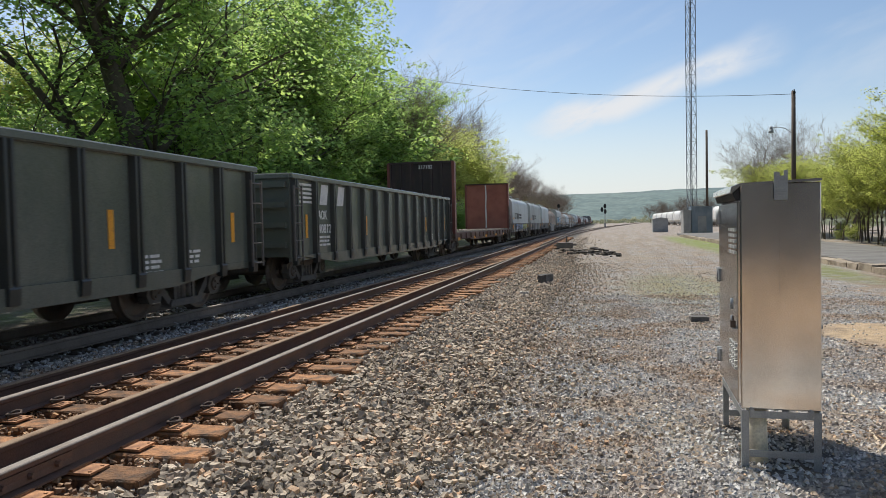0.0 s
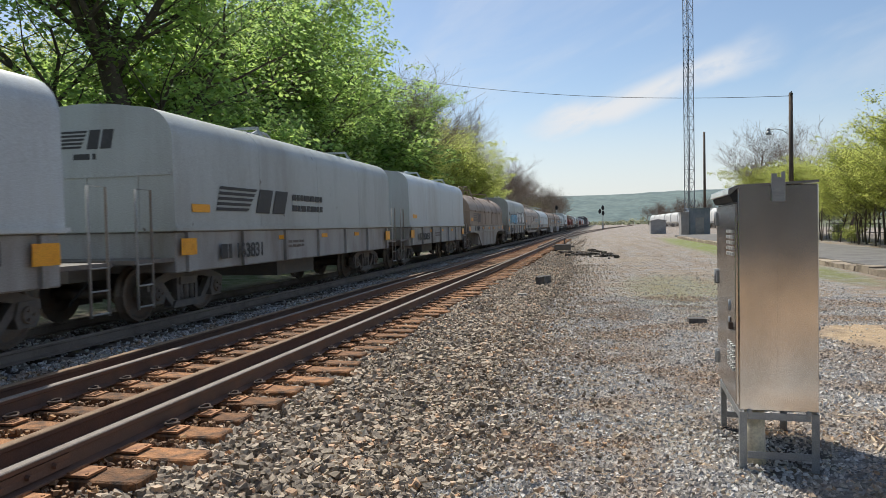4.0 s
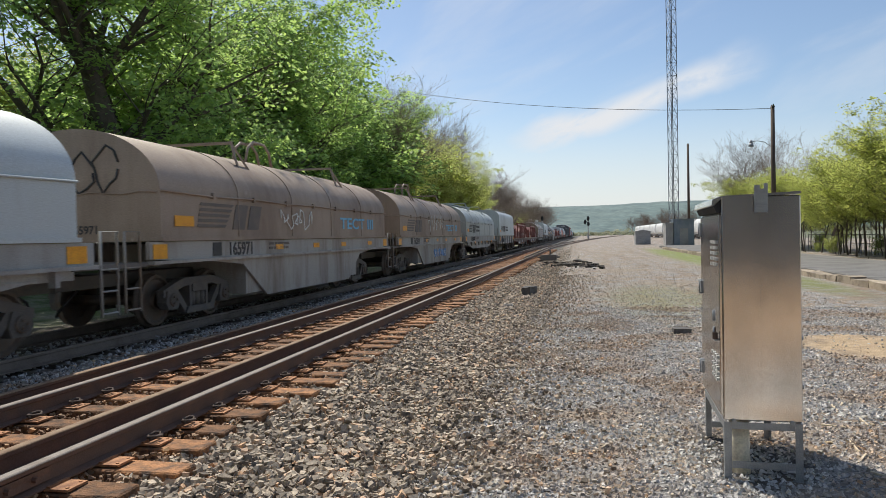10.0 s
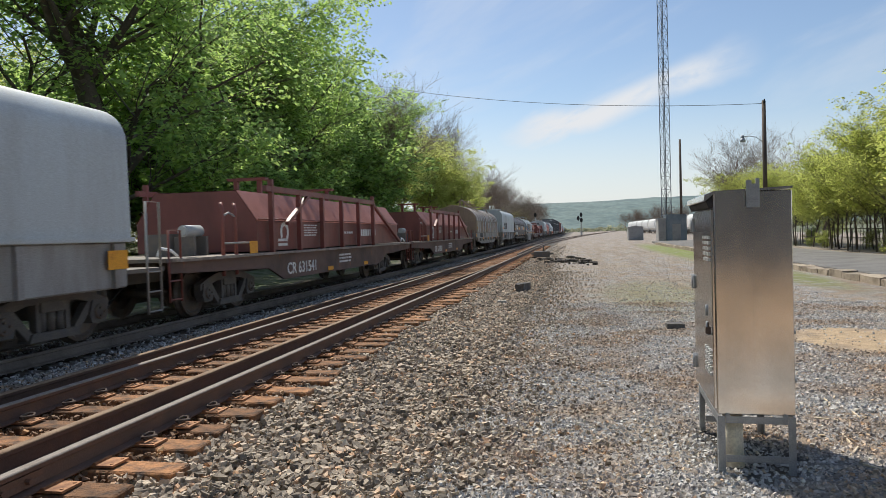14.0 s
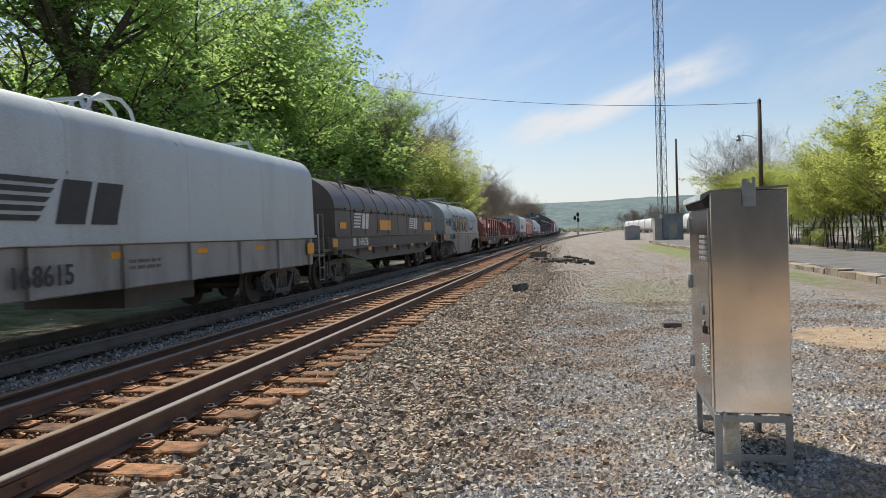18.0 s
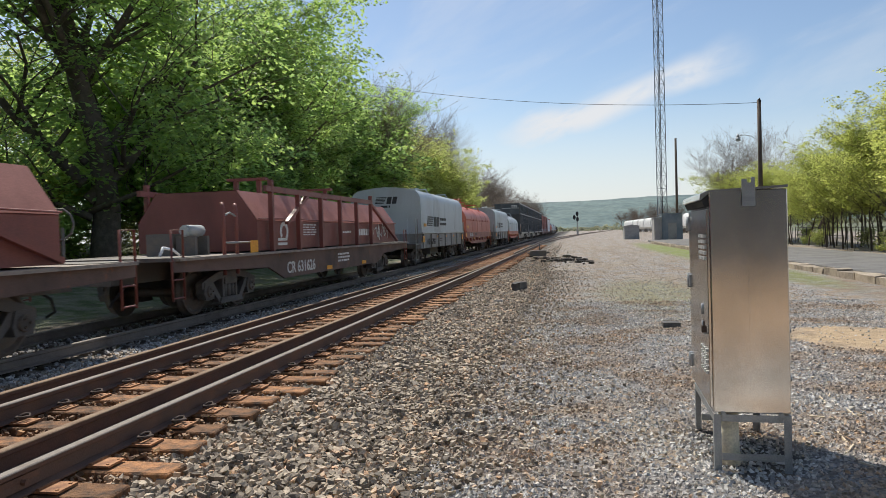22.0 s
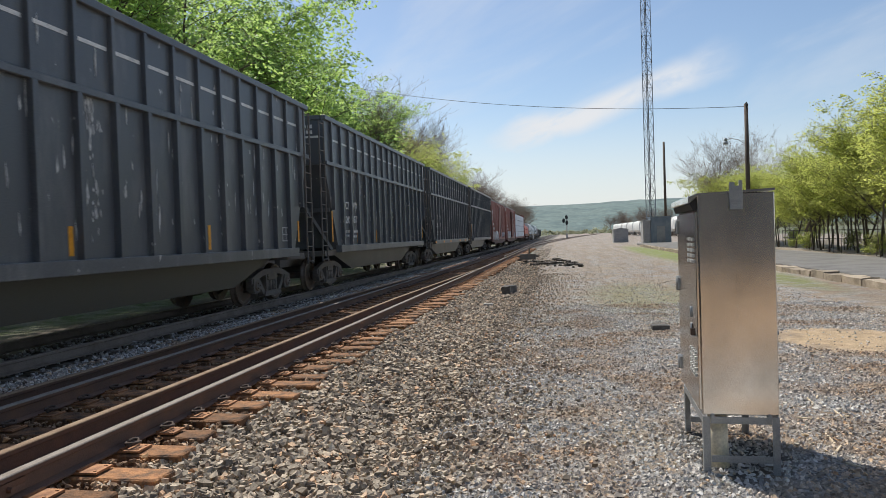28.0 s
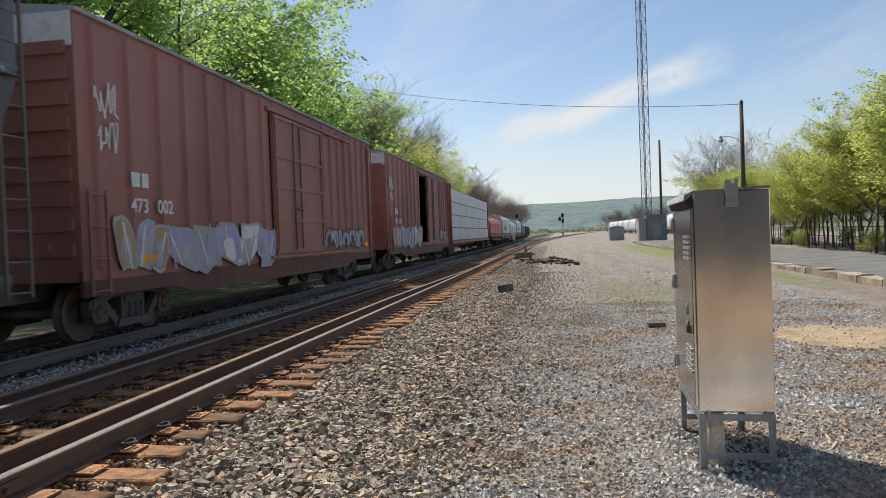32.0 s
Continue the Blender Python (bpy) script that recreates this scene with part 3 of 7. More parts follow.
def rail(track, path, name="rail", shiny=True, head=None, steel=None):
    """A rail swept along path, with the bright band where wheels run."""
    bm = bmesh.new()
    rings = []
    for i, (x, y) in enumerate(path):
        rings.append([bm.verts.new((x + u, y, 0.012 + w)) for u, w in RAIL_PROFILE])
    k = len(RAIL_PROFILE)
    for a, c in zip(rings, rings[1:]):
        for i in range(k):
            bm.faces.new((a[i], a[(i + 1) % k], c[(i + 1) % k], c[i]))
    bm.faces.new(rings[0][::-1]), bm.faces.new(rings[-1])
    ob = part(name, bm, steel or RUST_RAIL, track)
    if shiny:
        bm = bmesh.new()
        rows = [[bm.verts.new((x + u, y, 0.012 + w)) for u, w in ((0.0380, 0.158), (0.0375, 0.1645), (0.030, 0.1705), (-0.030, 0.1708))] for x, y in path]
        for a, c in zip(rows, rows[1:]):
            for i in range(3):
                bm.faces.new((a[i], a[i + 1], c[i + 1], c[i]))
        part("running_band", bm, head or RAIL_TOP, ob, "bright worn edge of the rail head")
    return ob


def branch(y):
    """Sideways drift of the line that leaves towards the yard."""
    return 7.5 * (max(0.0, y - 78) / 143) ** 1.3


near_track = thing("railway_track", "rust-stained siding on wooden ties and grey ballast", "railway track", kind="structure")
straight = [-6.0, 4.0, 12.0, 20.0, 30.0, 45.0, 60.0, 78.0]
curve_y = straight + [90.0, 105.0, 120.0, 140.0, 160.0, 185.0, 210.0, 240.0, 280.0, 330.0, 400.0, 500.0]
R1, R2, Q1, Q2 = -3.490, -5.020, -3.915, -5.44
for x in (R1, R2):
    rail(near_track, [(x + branch(y), y) for y in curve_y])
# second pair of rails of the crossover, closing on the first towards its points
for x, to in ((Q1, R1), (Q2, R2)):
    rail(near_track, [(x, y) for y in (-6.0, 4.0, 10.0, 16.0)] + [(x + (to - x) * f * 0.8, y) for f, y in ((0.3, 20.0), (0.7, 25.0), (1.0, 30.0))], "crossover_rail", head=RAIL_TAN)
through_track = thing("through_track", "straight worn rails running on beside the train", "railway track", kind="structure")
for x in (R1 - 0.35, R2 - 0.35):
    rail(through_track, [(x, 46.0), (x - 0.3, 120.0), (x - 0.5, 480.0)])
main_track = thing("main_track", "dark main line under the train", "railway track", kind="structure")
for x in (-7.78 + 0.755, -7.78 - 0.755):
    rail(main_track, [(x, y) for y in (-60.0, 0.0, 15.0, 40.0, 120.0, 480.0)], steel=DUSTY_RAIL)

TIE_MESHES = []
for k in range(5):
    bm = bmesh.new()
    v = box(bm, -1.55, 1.60 + 0.05 * k, -0.122, 0.122, -0.165, 0.0)
    bmesh.ops.bevel(bm, geom=bm.edges[:], offset=0.012, segments=1, affect="EDGES")
    bmesh.ops.subdivide_edges(bm, edges=[e for e in bm.edges if e.calc_length() > 1], cuts=6)
    for w in bm.verts:
        w.co += Vector((0.02 * noise.noise(w.co * 9 + Vector((k, 0, 0))), 0.012 * noise.noise(w.co * 7 + Vector((0, k, 3))), 0.010 * noise.noise(w.co * 6 + Vector((9, k, 0)))))
    TIE_MESHES.append(finish(bm, TIE_WOOD, "tie"))
bm = bmesh.new()
box(bm, -0.09, 0.235, -0.095, 0.095, 0.0, 0.016)
box(bm, 0.075, 0.10, -0.09, 0.09, 0.0, 0.030)
for y in (-0.06, 0.06):
    rod(bm, (0.205, y, 0.01), (0.205, y, 0.022), 0.012, n=6)
PLATE_MESH = finish(bm, PLATE, "tie_plate")
bm = bmesh.new()
pts = [(0.135, -0.05, 0.03), (0.135, 0.055, 0.03), (0.115, 0.075, 0.045), (0.085, 0.06, 0.050), (0.075, 0.0, 0.045), (0.10, -0.035, 0.042), (0.165, -0.03, 0.045), (0.175, 0.03, 0.040)]
pipe(bm, [(a, b * 1.25, c + 0.004) for a, b, c in pts], 0.0125, 6)
CLIP_MESH = finish(bm, CLIP, "spring_clip")
TIE_STEP, TIE_0 = 0.495, 4.48
for k in range(-22, 210):
    y = TIE_0 + k * TIE_STEP
    if y > 76:
        break
    rnd = random.Random(k)
    ob = part("tie", TIE_MESHES[rnd.randrange(5)], None, near_track)
    ob.location = (-4.55 + rnd.uniform(-0.04, 0.04), y + rnd.uniform(-0.012, 0.012), rnd.uniform(-0.012, 0.004))
    ob.rotation_euler = (0, rnd.uniform(-0.006, 0.006), rnd.uniform(-0.012, 0.012))
    for x in (R1, R2):
        p = part("tie_plate", PLATE_MESH, None, near_track)
        p.location = (x, y, 0.002)
        if 4.9 < y < 30 or (x == R2 and y < 30):
            c = part("spring_clip", CLIP_MESH, None, near_track)
            c.location, c.rotation_euler = (x, y, 0.010), (0, 0, rnd.uniform(-0.15, 0.15))
bm = bmesh.new()
box(bm, -1.30, 1.30, -0.11, 0.11, -0.15, -0.03)
OLD_TIE = finish(bm, TIE_OLD, "tie")
for k in range(-16, 200):
    ob = part("tie", OLD_TIE, None, main_track)
    ob.location = (-7.75 + 0.03 * math.sin(k * 7.3), 4.5 + k * 0.55, 0)
# joint bar bolted to the near rail
bm = bmesh.new()
prism(bm, [(0.012, 0.040), (0.030, 0.045), (0.026, 0.085), (0.030, 0.128), (0.012, 0.130)], 3.05, 3.98)
for k in range(4):
    rod(bm, (0.02, 3.18 + k * 0.22, 0.085), (0.062, 3.18 + k * 0.22, 0.085), 0.020, n=6)
ob = part("joint_bar", bm, RUST_RAIL, near_track, "bolted rusty joint bar")
ob.location = (R1, 0, 0.006)


def stones(name, count, where, smin, smax, material, label, fade=False, wedge=False):
    """Broken stones as angular lumps; where() gives x, y, z arrays."""
    base = np.array([(i, j, k) for k in (-0.66, 0.66) for j in (-0.66, 0.66) for i in (-0.66, 0.66)], float)
    tri = np.array([(0, 2, 3, 1), (4, 5, 7, 6), (0, 1, 5, 4), (2, 6, 7, 3), (0, 4, 6, 2), (1, 3, 7, 5)])
    if wedge:  # small chips need no more than a ridge
        base = np.array([(-0.7, -0.6, -0.5), (0.7, -0.6, -0.5), (0.7, 0.6, -0.5), (-0.7, 0.6, -0.5), (-0.3, 0.0, 0.6), (0.35, 0.1, 0.55)])
    x, y, z = where(count)
    n = len(x)
    k = len(base)
    s = RNG.uniform(smin, smax, n)
    if fade:
        s *= np.clip(1.12 - 0.25 * np.maximum(0.0, x + 2.0), 0.35, 1.12)
    v = base[None] * RNG.uniform(0.65, 1.18, (n, k, 1)) + RNG.normal(0, 0.16, (n, k, 3))
    v *= s[:, None, None] * np.stack([RNG.uniform(0.8, 1.4, n), RNG.uniform(0.7, 1.1, n), RNG.uniform(0.6, 1.0, n)], 1)[:, None]
    a, b = RNG.uniform(0, math.tau, n), RNG.uniform(-1.5, 1.5, n) * (0.35 if wedge else 1.0)
    ca, sa, cb, sb = np.cos(a), np.sin(a), np.cos(b), np.sin(b)
    X, Y, Z = v[..., 0], v[..., 1], v[..., 2]
    Y, Z = Y * cb[:, None] - Z * sb[:, None], Y * sb[:, None] + Z * cb[:, None]
    X, Y = X * ca[:, None] - Y * sa[:, None], X * sa[:, None] + Y * ca[:, None]
    v = np.stack([X + x[:, None], Y + y[:, None], Z + (z + s * (0.42 if wedge else 0.32))[:, None]], 2).reshape(-1, 3)
    if wedge:
        off = k * np.arange(n)[:, None, None]
        f = (np.array([(0, 1, 5), (0, 5, 4), (2, 3, 4), (2, 4, 5), (1, 2, 5), (3, 0, 4)])[None] + off).reshape(-1, 3)
    else:
        f = (tri[None] + k * np.arange(n)[:, None, None]).reshape(-1, 4)
    return tagged(new(name, mesh_np(name, v, f, material)), label, "ballast", kind="stuff")


def heights(x, y):
    return np.array([ground_height(a, b) for a, b in zip(x.tolist(), y.tolist())])


def shoulder(n):
    y = np.where(RNG.random(n) < 0.13, np.maximum(1.8 - RNG.exponential(2.6, n), -8.0), 1.8 + np.where(RNG.random(n) < 0.8, 26 * RNG.random(n) ** 1.6, RNG.gamma(2.0, 14, n)))
    x = -3.2 + np.where(RNG.random(n) < 0.72, RNG.uniform(0, 2.1, n), 1.1 + RNG.gamma(2.0, 0.58, n))
    heap = np.array([noise.noise((a * 4.5, b * 4.5, 1.0)) for a, b in zip(x.tolist(), y.tolist())])
    z = heights(x, y) + 0.022 * heap + RNG.uniform(-0.022, 0.03, n)
    return x, y, z


def between(n):
    y = -1 + 36 * RNG.random(n) ** 1.5
    x = RNG.uniform(-6.4, -3.0, n)
    d = np.abs((y - TIE_0 + TIE_STEP / 2) % TIE_STEP - TIE_STEP / 2)
    keep = d > 0.135
    x, y = x[keep], y[keep]
    return x, y, RNG.uniform(-0.05, -0.014, len(x)) - 0.02 * (x > -2.95)


def far_bed(n):
    y = 2 + 45 * RNG.random(n) ** 1.4
    return RNG.uniform(-9.4, -6.2, n), y, RNG.uniform(-0.06, 0.0, n)


def six_foot(n):
    y = 2 + 50 * RNG.random(n) ** 1.4
    return RNG.uniform(-6.6, -5.9, n), y, RNG.uniform(-0.06, -0.01, n)


def yard(n):
    y = np.where(RNG.random(n) < 0.10, np.maximum(2.6 - RNG.exponential(1.8, n), -5.0), 2.6 + np.where(RNG.random(n) < 0.85, 13 * RNG.random(n) ** 1.7, RNG.gamma(2.0, 9, n)))
    x = np.minimum(RNG.uniform(-1.6, 5.6, n), 1.0 + 0.45 * np.abs(y) + 2.0 * (y < 2.6)) + RNG.normal(0, 0.15, n)
    keep = (np.hypot((x - 3.9) / 1.15, (y - 10.6) / 1.3) > 0.85) | (RNG.random(n) < 0.03)
    x, y = x[keep], y[keep]
    return x, y, heights(x, y) - 0.004


def chips(n):
    """White chips and leaf litter strewn in two drifts."""
    k = RNG.random(n) < 0.6
    y = np.where(k, RNG.uniform(3.0, 14.0, n), RNG.uniform(2.8, 22.0, n))
    x = np.where(k, -1.5 + 0.10 * y + RNG.normal(0, 0.32, n), RNG.uniform(-1.5, 5.5, n))
    return x, y, heights(x, y) + 0.002


stones("ballast_shoulder", 81000, shoulder, 0.012, 0.038, BALLAST, "angular grey ballast stones sloping from the siding", True)
stones("ballast_between_ties", 30000, between, 0.010, 0.030, BROWN_STONE, "brown-grey ballast between the ties")
stones("ballast_main_line", 9000, far_bed, 0.014, 0.036, OILY_STONE, "blue-grey ballast beside the main line")
stones("ballast_six_foot", 14000, six_foot, 0.014, 0.036, PALE_STONE, "grey ballast between the siding and the main line")
stones("stone_chips", 3600, chips, 0.007, 0.022, CHIP_STONE, "pale chips strewn over the gravel")
stones("yard_gravel", 134000, yard, 0.008, 0.027, PALE_STONE, "fine trodden gravel and chips in the yard", wedge=True)


# ---- relay cabinet ----
VENT = mat("vent_louvre", (0.55, 0.55, 0.54), 0.5, 0.3, (0.46, 0.46, 0.45), 0.4, 6)


def build_cabinet():
    m = Matrix.Translation((0.872, 4.79, -0.02)) @ Matrix.Rotation(radians(-2.4), 4, "Z")
    c = thing("relay_cabinet", "brushed aluminium signal cabinet on an angle-iron stand", "cabinet", m=m)
    W, D, Z0, Z1 = 0.468, 0.99, 0.385, 1.845
    bm = bmesh.new()
    box(bm, 0, W, 0, D, Z0, Z1 - 0.02)
    part("body", bm, ALU, c, bevel=0.006)
    bm = bmesh.new()  # sloping rain hood with an overhang over the door
    prism(bm, [(-0.055, Z1 - 0.035), (0.0, Z1 - 0.012), (W + 0.003, Z1 + 0.004), (W + 0.003, Z1 - 0.012), (0.0, Z1 - 0.03), (-0.05, Z1 - 0.075), (-0.06, Z1 - 0.07)], -0.003, D + 0.003)
    part("roof", bm, ALU, c)
    bm = bmesh.new()
    prism(bm, [(-0.045, Z1 - 0.08), (-0.004, Z1 - 0.04), (-0.004, Z1 - 0.12), (-0.028, Z1 - 0.12)], 0.01, D - 0.01)
    part("hood_seal", bm, DARK_HOLE, c, "dark gasket under the hood")
    bm = bmesh.new()
    box(bm, -0.018, 0.001, 0.012, D - 0.012, Z0 + 0.03, Z1 - 0.13)
    door = part("door", bm, ALU, c, bevel=0.004)
    for z0 in (Z0 + 0.24, Z1 - 0.46):
        slot = None
        for i in range(4):
            for k in range(5):
                if slot is None:
                    bm = bmesh.new()
                    box(bm, -0.027, -0.019, 0, 0.034, 0, 0.02)
                    slot = finish(bm, VENT, "vent_slot")
                ob = part("vent_slot", slot, None, door)
                ob.location = (0, 0.10 + i * 0.075, z0 - 0.01 + k * 0.037)
    for z in (Z0 + 0.12, Z0 + 0.74, Z1 - 0.28):
        bm = bmesh.new()
        rod(bm, (-0.022, D - 0.01, z), (-0.022, D - 0.01, z + 0.11), 0.016)
        box(bm, -0.028, -0.018, D - 0.06, D, z + 0.01, z + 0.10)
        part("hinge", bm, ALU_FRAME, door)
    bm = bmesh.new()
    rod(bm, (-0.02, 0.07, 0.90), (-0.045, 0.07, 0.90), 0.012)
    rod(bm, (-0.045, 0.07, 0.90), (-0.045, 0.07, 0.98), 0.009)
    rod(bm, (-0.045, 0.07, 1.09), (-0.045, 0.07, 1.02), 0.010)
    part("handle", bm, ALU_FRAME, door)
    bm = bmesh.new()
    box(bm, -0.055, -0.025, 0.05, 0.095, 0.90, 0.945)
    pipe(bm, [(-0.04, 0.058, 0.94), (-0.04, 0.058, 0.975), (-0.04, 0.087, 0.975), (-0.04, 0.087, 0.94)], 0.005, 6)
    part("padlock", bm, CLIP, door, "small weathered padlock", bevel=0.004)
    bm = bmesh.new()  # mounting plate bolted to the face, standing above the roof
    prism(bm, [(0.195, Z1 - 0.125), (0.275, Z1 - 0.125), (0.275, Z1 + 0.06), (0.252, Z1 + 0.06), (0.252, Z1 + 0.025), (0.228, Z1 + 0.025), (0.228, Z1 + 0.05), (0.195, Z1 + 0.05)], -0.018, -0.012)
    part("bracket", bm, ALU_FRAME, c, "bolted notched mounting plate")
    bm = bmesh.new()
    box(bm, 0.228, 0.234, -0.003, 0.0, Z0 + 0.02, Z1 - 0.13)
    part("seam", bm, ALU, c)
    for x in (0.0, W - 0.045):
        for y in (0.0, D - 0.045):
            bm = bmesh.new()
            sx, sy = (1 if x == 0 else -1), (1 if y == 0 else -1)
            cx, cy = (x if x == 0 else W), (y if y == 0 else D)
            box(bm, *sorted((cx, cx + sx * 0.045)), *sorted((cy, cy + sy * 0.006)), 0.0, Z0 - 0.012)
            box(bm, *sorted((cx, cx + sx * 0.006)), *sorted((cy + sy * 0.006, cy + sy * 0.045)), 0.0, Z0 - 0.012)
            part("leg", bm, ALU_FRAME, c)
    for z in (0.075, Z0 - 0.057):
        for y in (0.0, D - 0.006):
            bm = bmesh.new()
            box(bm, 0.047, W - 0.047, y, y + 0.006, z, z + 0.045)
            part("rail", bm, ALU_FRAME, c)
        for x in (0.0, W - 0.006) if z > 0.2 else ():
            bm = bmesh.new()
            box(bm, x, x + 0.006, 0.047, D - 0.047, z, z + 0.045)
            part("rail", bm, ALU_FRAME, c)
    for x in (0.06, W - 0.06):
        bm = bmesh.new()
        rod(bm, (x, -0.012, Z0 - 0.006), (x, 0.03, Z0 - 0.006), 0.016, n=6)
        part("bolt", bm, ALU_FRAME, c)
    bm = bmesh.new()
    rod(bm, (0.125, 0.16, -0.04), (0.11, 0.15, Z0), 0.062, n=16)
    part("conduit", bm, PVC, c, "cream plastic cable conduit")
    for z in (0.73, 0.42):
        bm = bmesh.new()
        rod(bm, (W + 0.002, 0.04, z + Z0 - 0.2), (W + 0.014, 0.04, z + Z0 - 0.2), 0.014, n=8)
        part("bolt", bm, ALU_FRAME, c)


build_cabinet()


# ---- rolling stock ----
SPEED, LINE_X, RAIL_Z = 13.75, -7.78, 0.18
TRAIN = []


def wheel_mesh():
    bm = bmesh.new()
    prof = [(0.30, 0.02), (0.37, 0.035), (0.42, 0.055), (0.455, 0.06), (0.455, 0.03), (0.425, -0.02), (0.422, -0.075), (0.375, -0.085), (0.34, -0.05), (0.16, -0.055), (0.14, -0.10), (0.0, -0.10)]
    for sx in (1, -1):
        prev = None
        for r, w in prof:
            ring = [bm.verts.new((sx * (0.72 - w), r * math.cos(k * math.tau / 20), r * math.sin(k * math.tau / 20))) for k in range(20)] if r else [bm.verts.new((sx * (0.72 - w), 0, 0))]
            if prev:
                for k in range(20):
                    if len(ring) == 1:
                        bm.faces.new((prev[k], prev[(k + 1) % 20], ring[0]))
                    else:
                        bm.faces.new((prev[k], prev[(k + 1) % 20], ring[(k + 1) % 20], ring[k]))
            prev = ring
    rod(bm, (-0.75, 0, 0), (0.75, 0, 0), 0.085, n=10)
    for sx in (1, -1):
        rod(bm, (sx * 0.80, 0, 0), (sx * 1.14, 0, 0), 0.11, n=10)
        for k in range(3):
            rod(bm, (sx * 1.14, 0.06 * math.cos(k * 2.1), 0.06 * math.sin(k * 2.1)), (sx * 1.16, 0.06 * math.cos(k * 2.1), 0.06 * math.sin(k * 2.1)), 0.02, n=6)
    return finish(bm, WHEEL, "wheelset")


def frame_mesh():
    """Cast side frame: arched top, two windows, spring nest, axle boxes."""
    bm = bmesh.new()
    x0, x1 = 0.0, 0.13
    top = [(-1.08, 0.62), (-0.78, 0.72), (-0.45, 0.80), (0.45, 0.80), (0.78, 0.72), (1.08, 0.62)]
    prism(bm, top + [(1.08, 0.50), (0.76, 0.585), (0.45, 0.66), (-0.45, 0.66), (-0.76, 0.585), (-1.08, 0.50)], x0, x1, "x")
    for s in (1, -1):
        prism(bm, [(s * 0.66, 0.62), (s * 0.80, 0.585), (s * 0.42, 0.19), (s * 0.28, 0.19)], x0 + 0.01, x1 - 0.01, "x")
        prism(bm, [(s * 0.30, 0.67), (s * 0.22, 0.67), (s * 0.22, 0.30), (s * 0.30, 0.30)], x0 + 0.01, x1 - 0.01, "x")
        prism(bm, [(s * 0.70, 0.30), (s * 0.98, 0.30), (s * 1.04, 0.42), (s * 1.0, 0.62), (s * 0.72, 0.62), (s * 0.66, 0.42)], x0 - 0.02, x1 + 0.02, "x")
        rod(bm, (x1, s * 0.85, 0.455), (x1 + 0.06, s * 0.85, 0.455), 0.10, n=12)
    prism(bm, [(-0.46, 0.19), (0.46, 0.19), (0.40, 0.30), (-0.40, 0.30)], x0 - 0.03, x1 + 0.03, "x")
    for y in (-0.16, 0.0, 0.16):
        rod(bm, (x0 + 0.06, y, 0.30), (x0 + 0.06, y, 0.56), 0.065, n=8)
    box(bm, x0 - 0.03, x1 + 0.02, -0.24, 0.24, 0.55, 0.68)
    return finish(bm, TRUCK, "side_frame")


def bolster_mesh():
    bm = bmesh.new()
    box(bm, -1.0, 1.0, -0.2, 0.2, 0.45, 0.74)
    box(bm, -0.8, 0.8, -0.62, -0.5, 0.36, 0.5)
    box(bm, -0.8, 0.8, 0.5, 0.62, 0.36, 0.5)
    return finish(bm, RUNNING, "truck")


def coupler_mesh():
    bm = bmesh.new()
    box(bm, -0.09, 0.09, 0.0, 0.62, 0.78, 0.93)
    prism(bm, [(-0.16, -0.02), (0.02, -0.12), (0.16, -0.06), (0.18, 0.10), (0.06, 0.16), (-0.14, 0.12)], 0.71, 0.99, "z")
    return finish(bm, TRUCK, "coupler")


WHEELS, SIDE_FRAME, BOLSTER, COUPLER = wheel_mesh(), frame_mesh(), bolster_mesh(), coupler_mesh()


def running_gear(car, length, inset=1.75):
    for y in (inset, length - inset):
        t = part("truck", BOLSTER, None, car)
        t.location = (0, y, 0)
        for s in (1, -1):
            f = part("side_frame", SIDE_FRAME, None, t)
            f.location = (s * 0.95, 0, 0)
            f.rotation_euler = (0, 0, 0 if s > 0 else math.pi)
            w = part("wheelset", WHEELS, None, t)
            w.location = (0, s * 0.85, 0.455)
    for y, a in ((-0.52, 0), (length + 0.52, math.pi)):
        c = part("coupler", COUPLER, None, car)
        c.location, c.rotation_euler = (0, y, 0), (0, 0, a)
        bm = bmesh.new()
        s = -1 if a == 0 else 1
        pipe(bm, [(0.28, y - s * 0.35, 0.80), (0.30, y - s * 0.05, 0.62), (0.22, y + s * 0.12, 0.42), (0.12, y + s * 0.05, 0.34)], 0.022, 6)
        part("brake_hose", bm, DARK_HOLE, car)


def ladder(car, x, y, z0, z1, w=0.42, n=4, along="y", material=None):
    bm = bmesh.new()
    a = (0, w, 0) if along == "y" else (w, 0, 0)
    for k in (0, 1):
        bar(bm, (x + a[0] * k, y + a[1] * k, z0), (x + a[0] * k, y + a[1] * k, z1), 0.035)
    for k in range(n):
        z = z0 + 0.06 + (z1 - z0 - 0.12) * k / max(1, n - 1)
        rod(bm, (x, y, z), (x + a[0], y + a[1], z), 0.014, n=6)
    return part("ladder", bm, material or RUNNING, car)


def reflectors(car, x, z, ys, w=0.42, h=0.12, material=None):
    for y in ys:
        bm = bmesh.new()
        box(bm, x, x + 0.006, y, y + w, z, z + h)
        part("reflector", bm, material or YELLOW, car, "yellow reflective strip" if material is None else "")


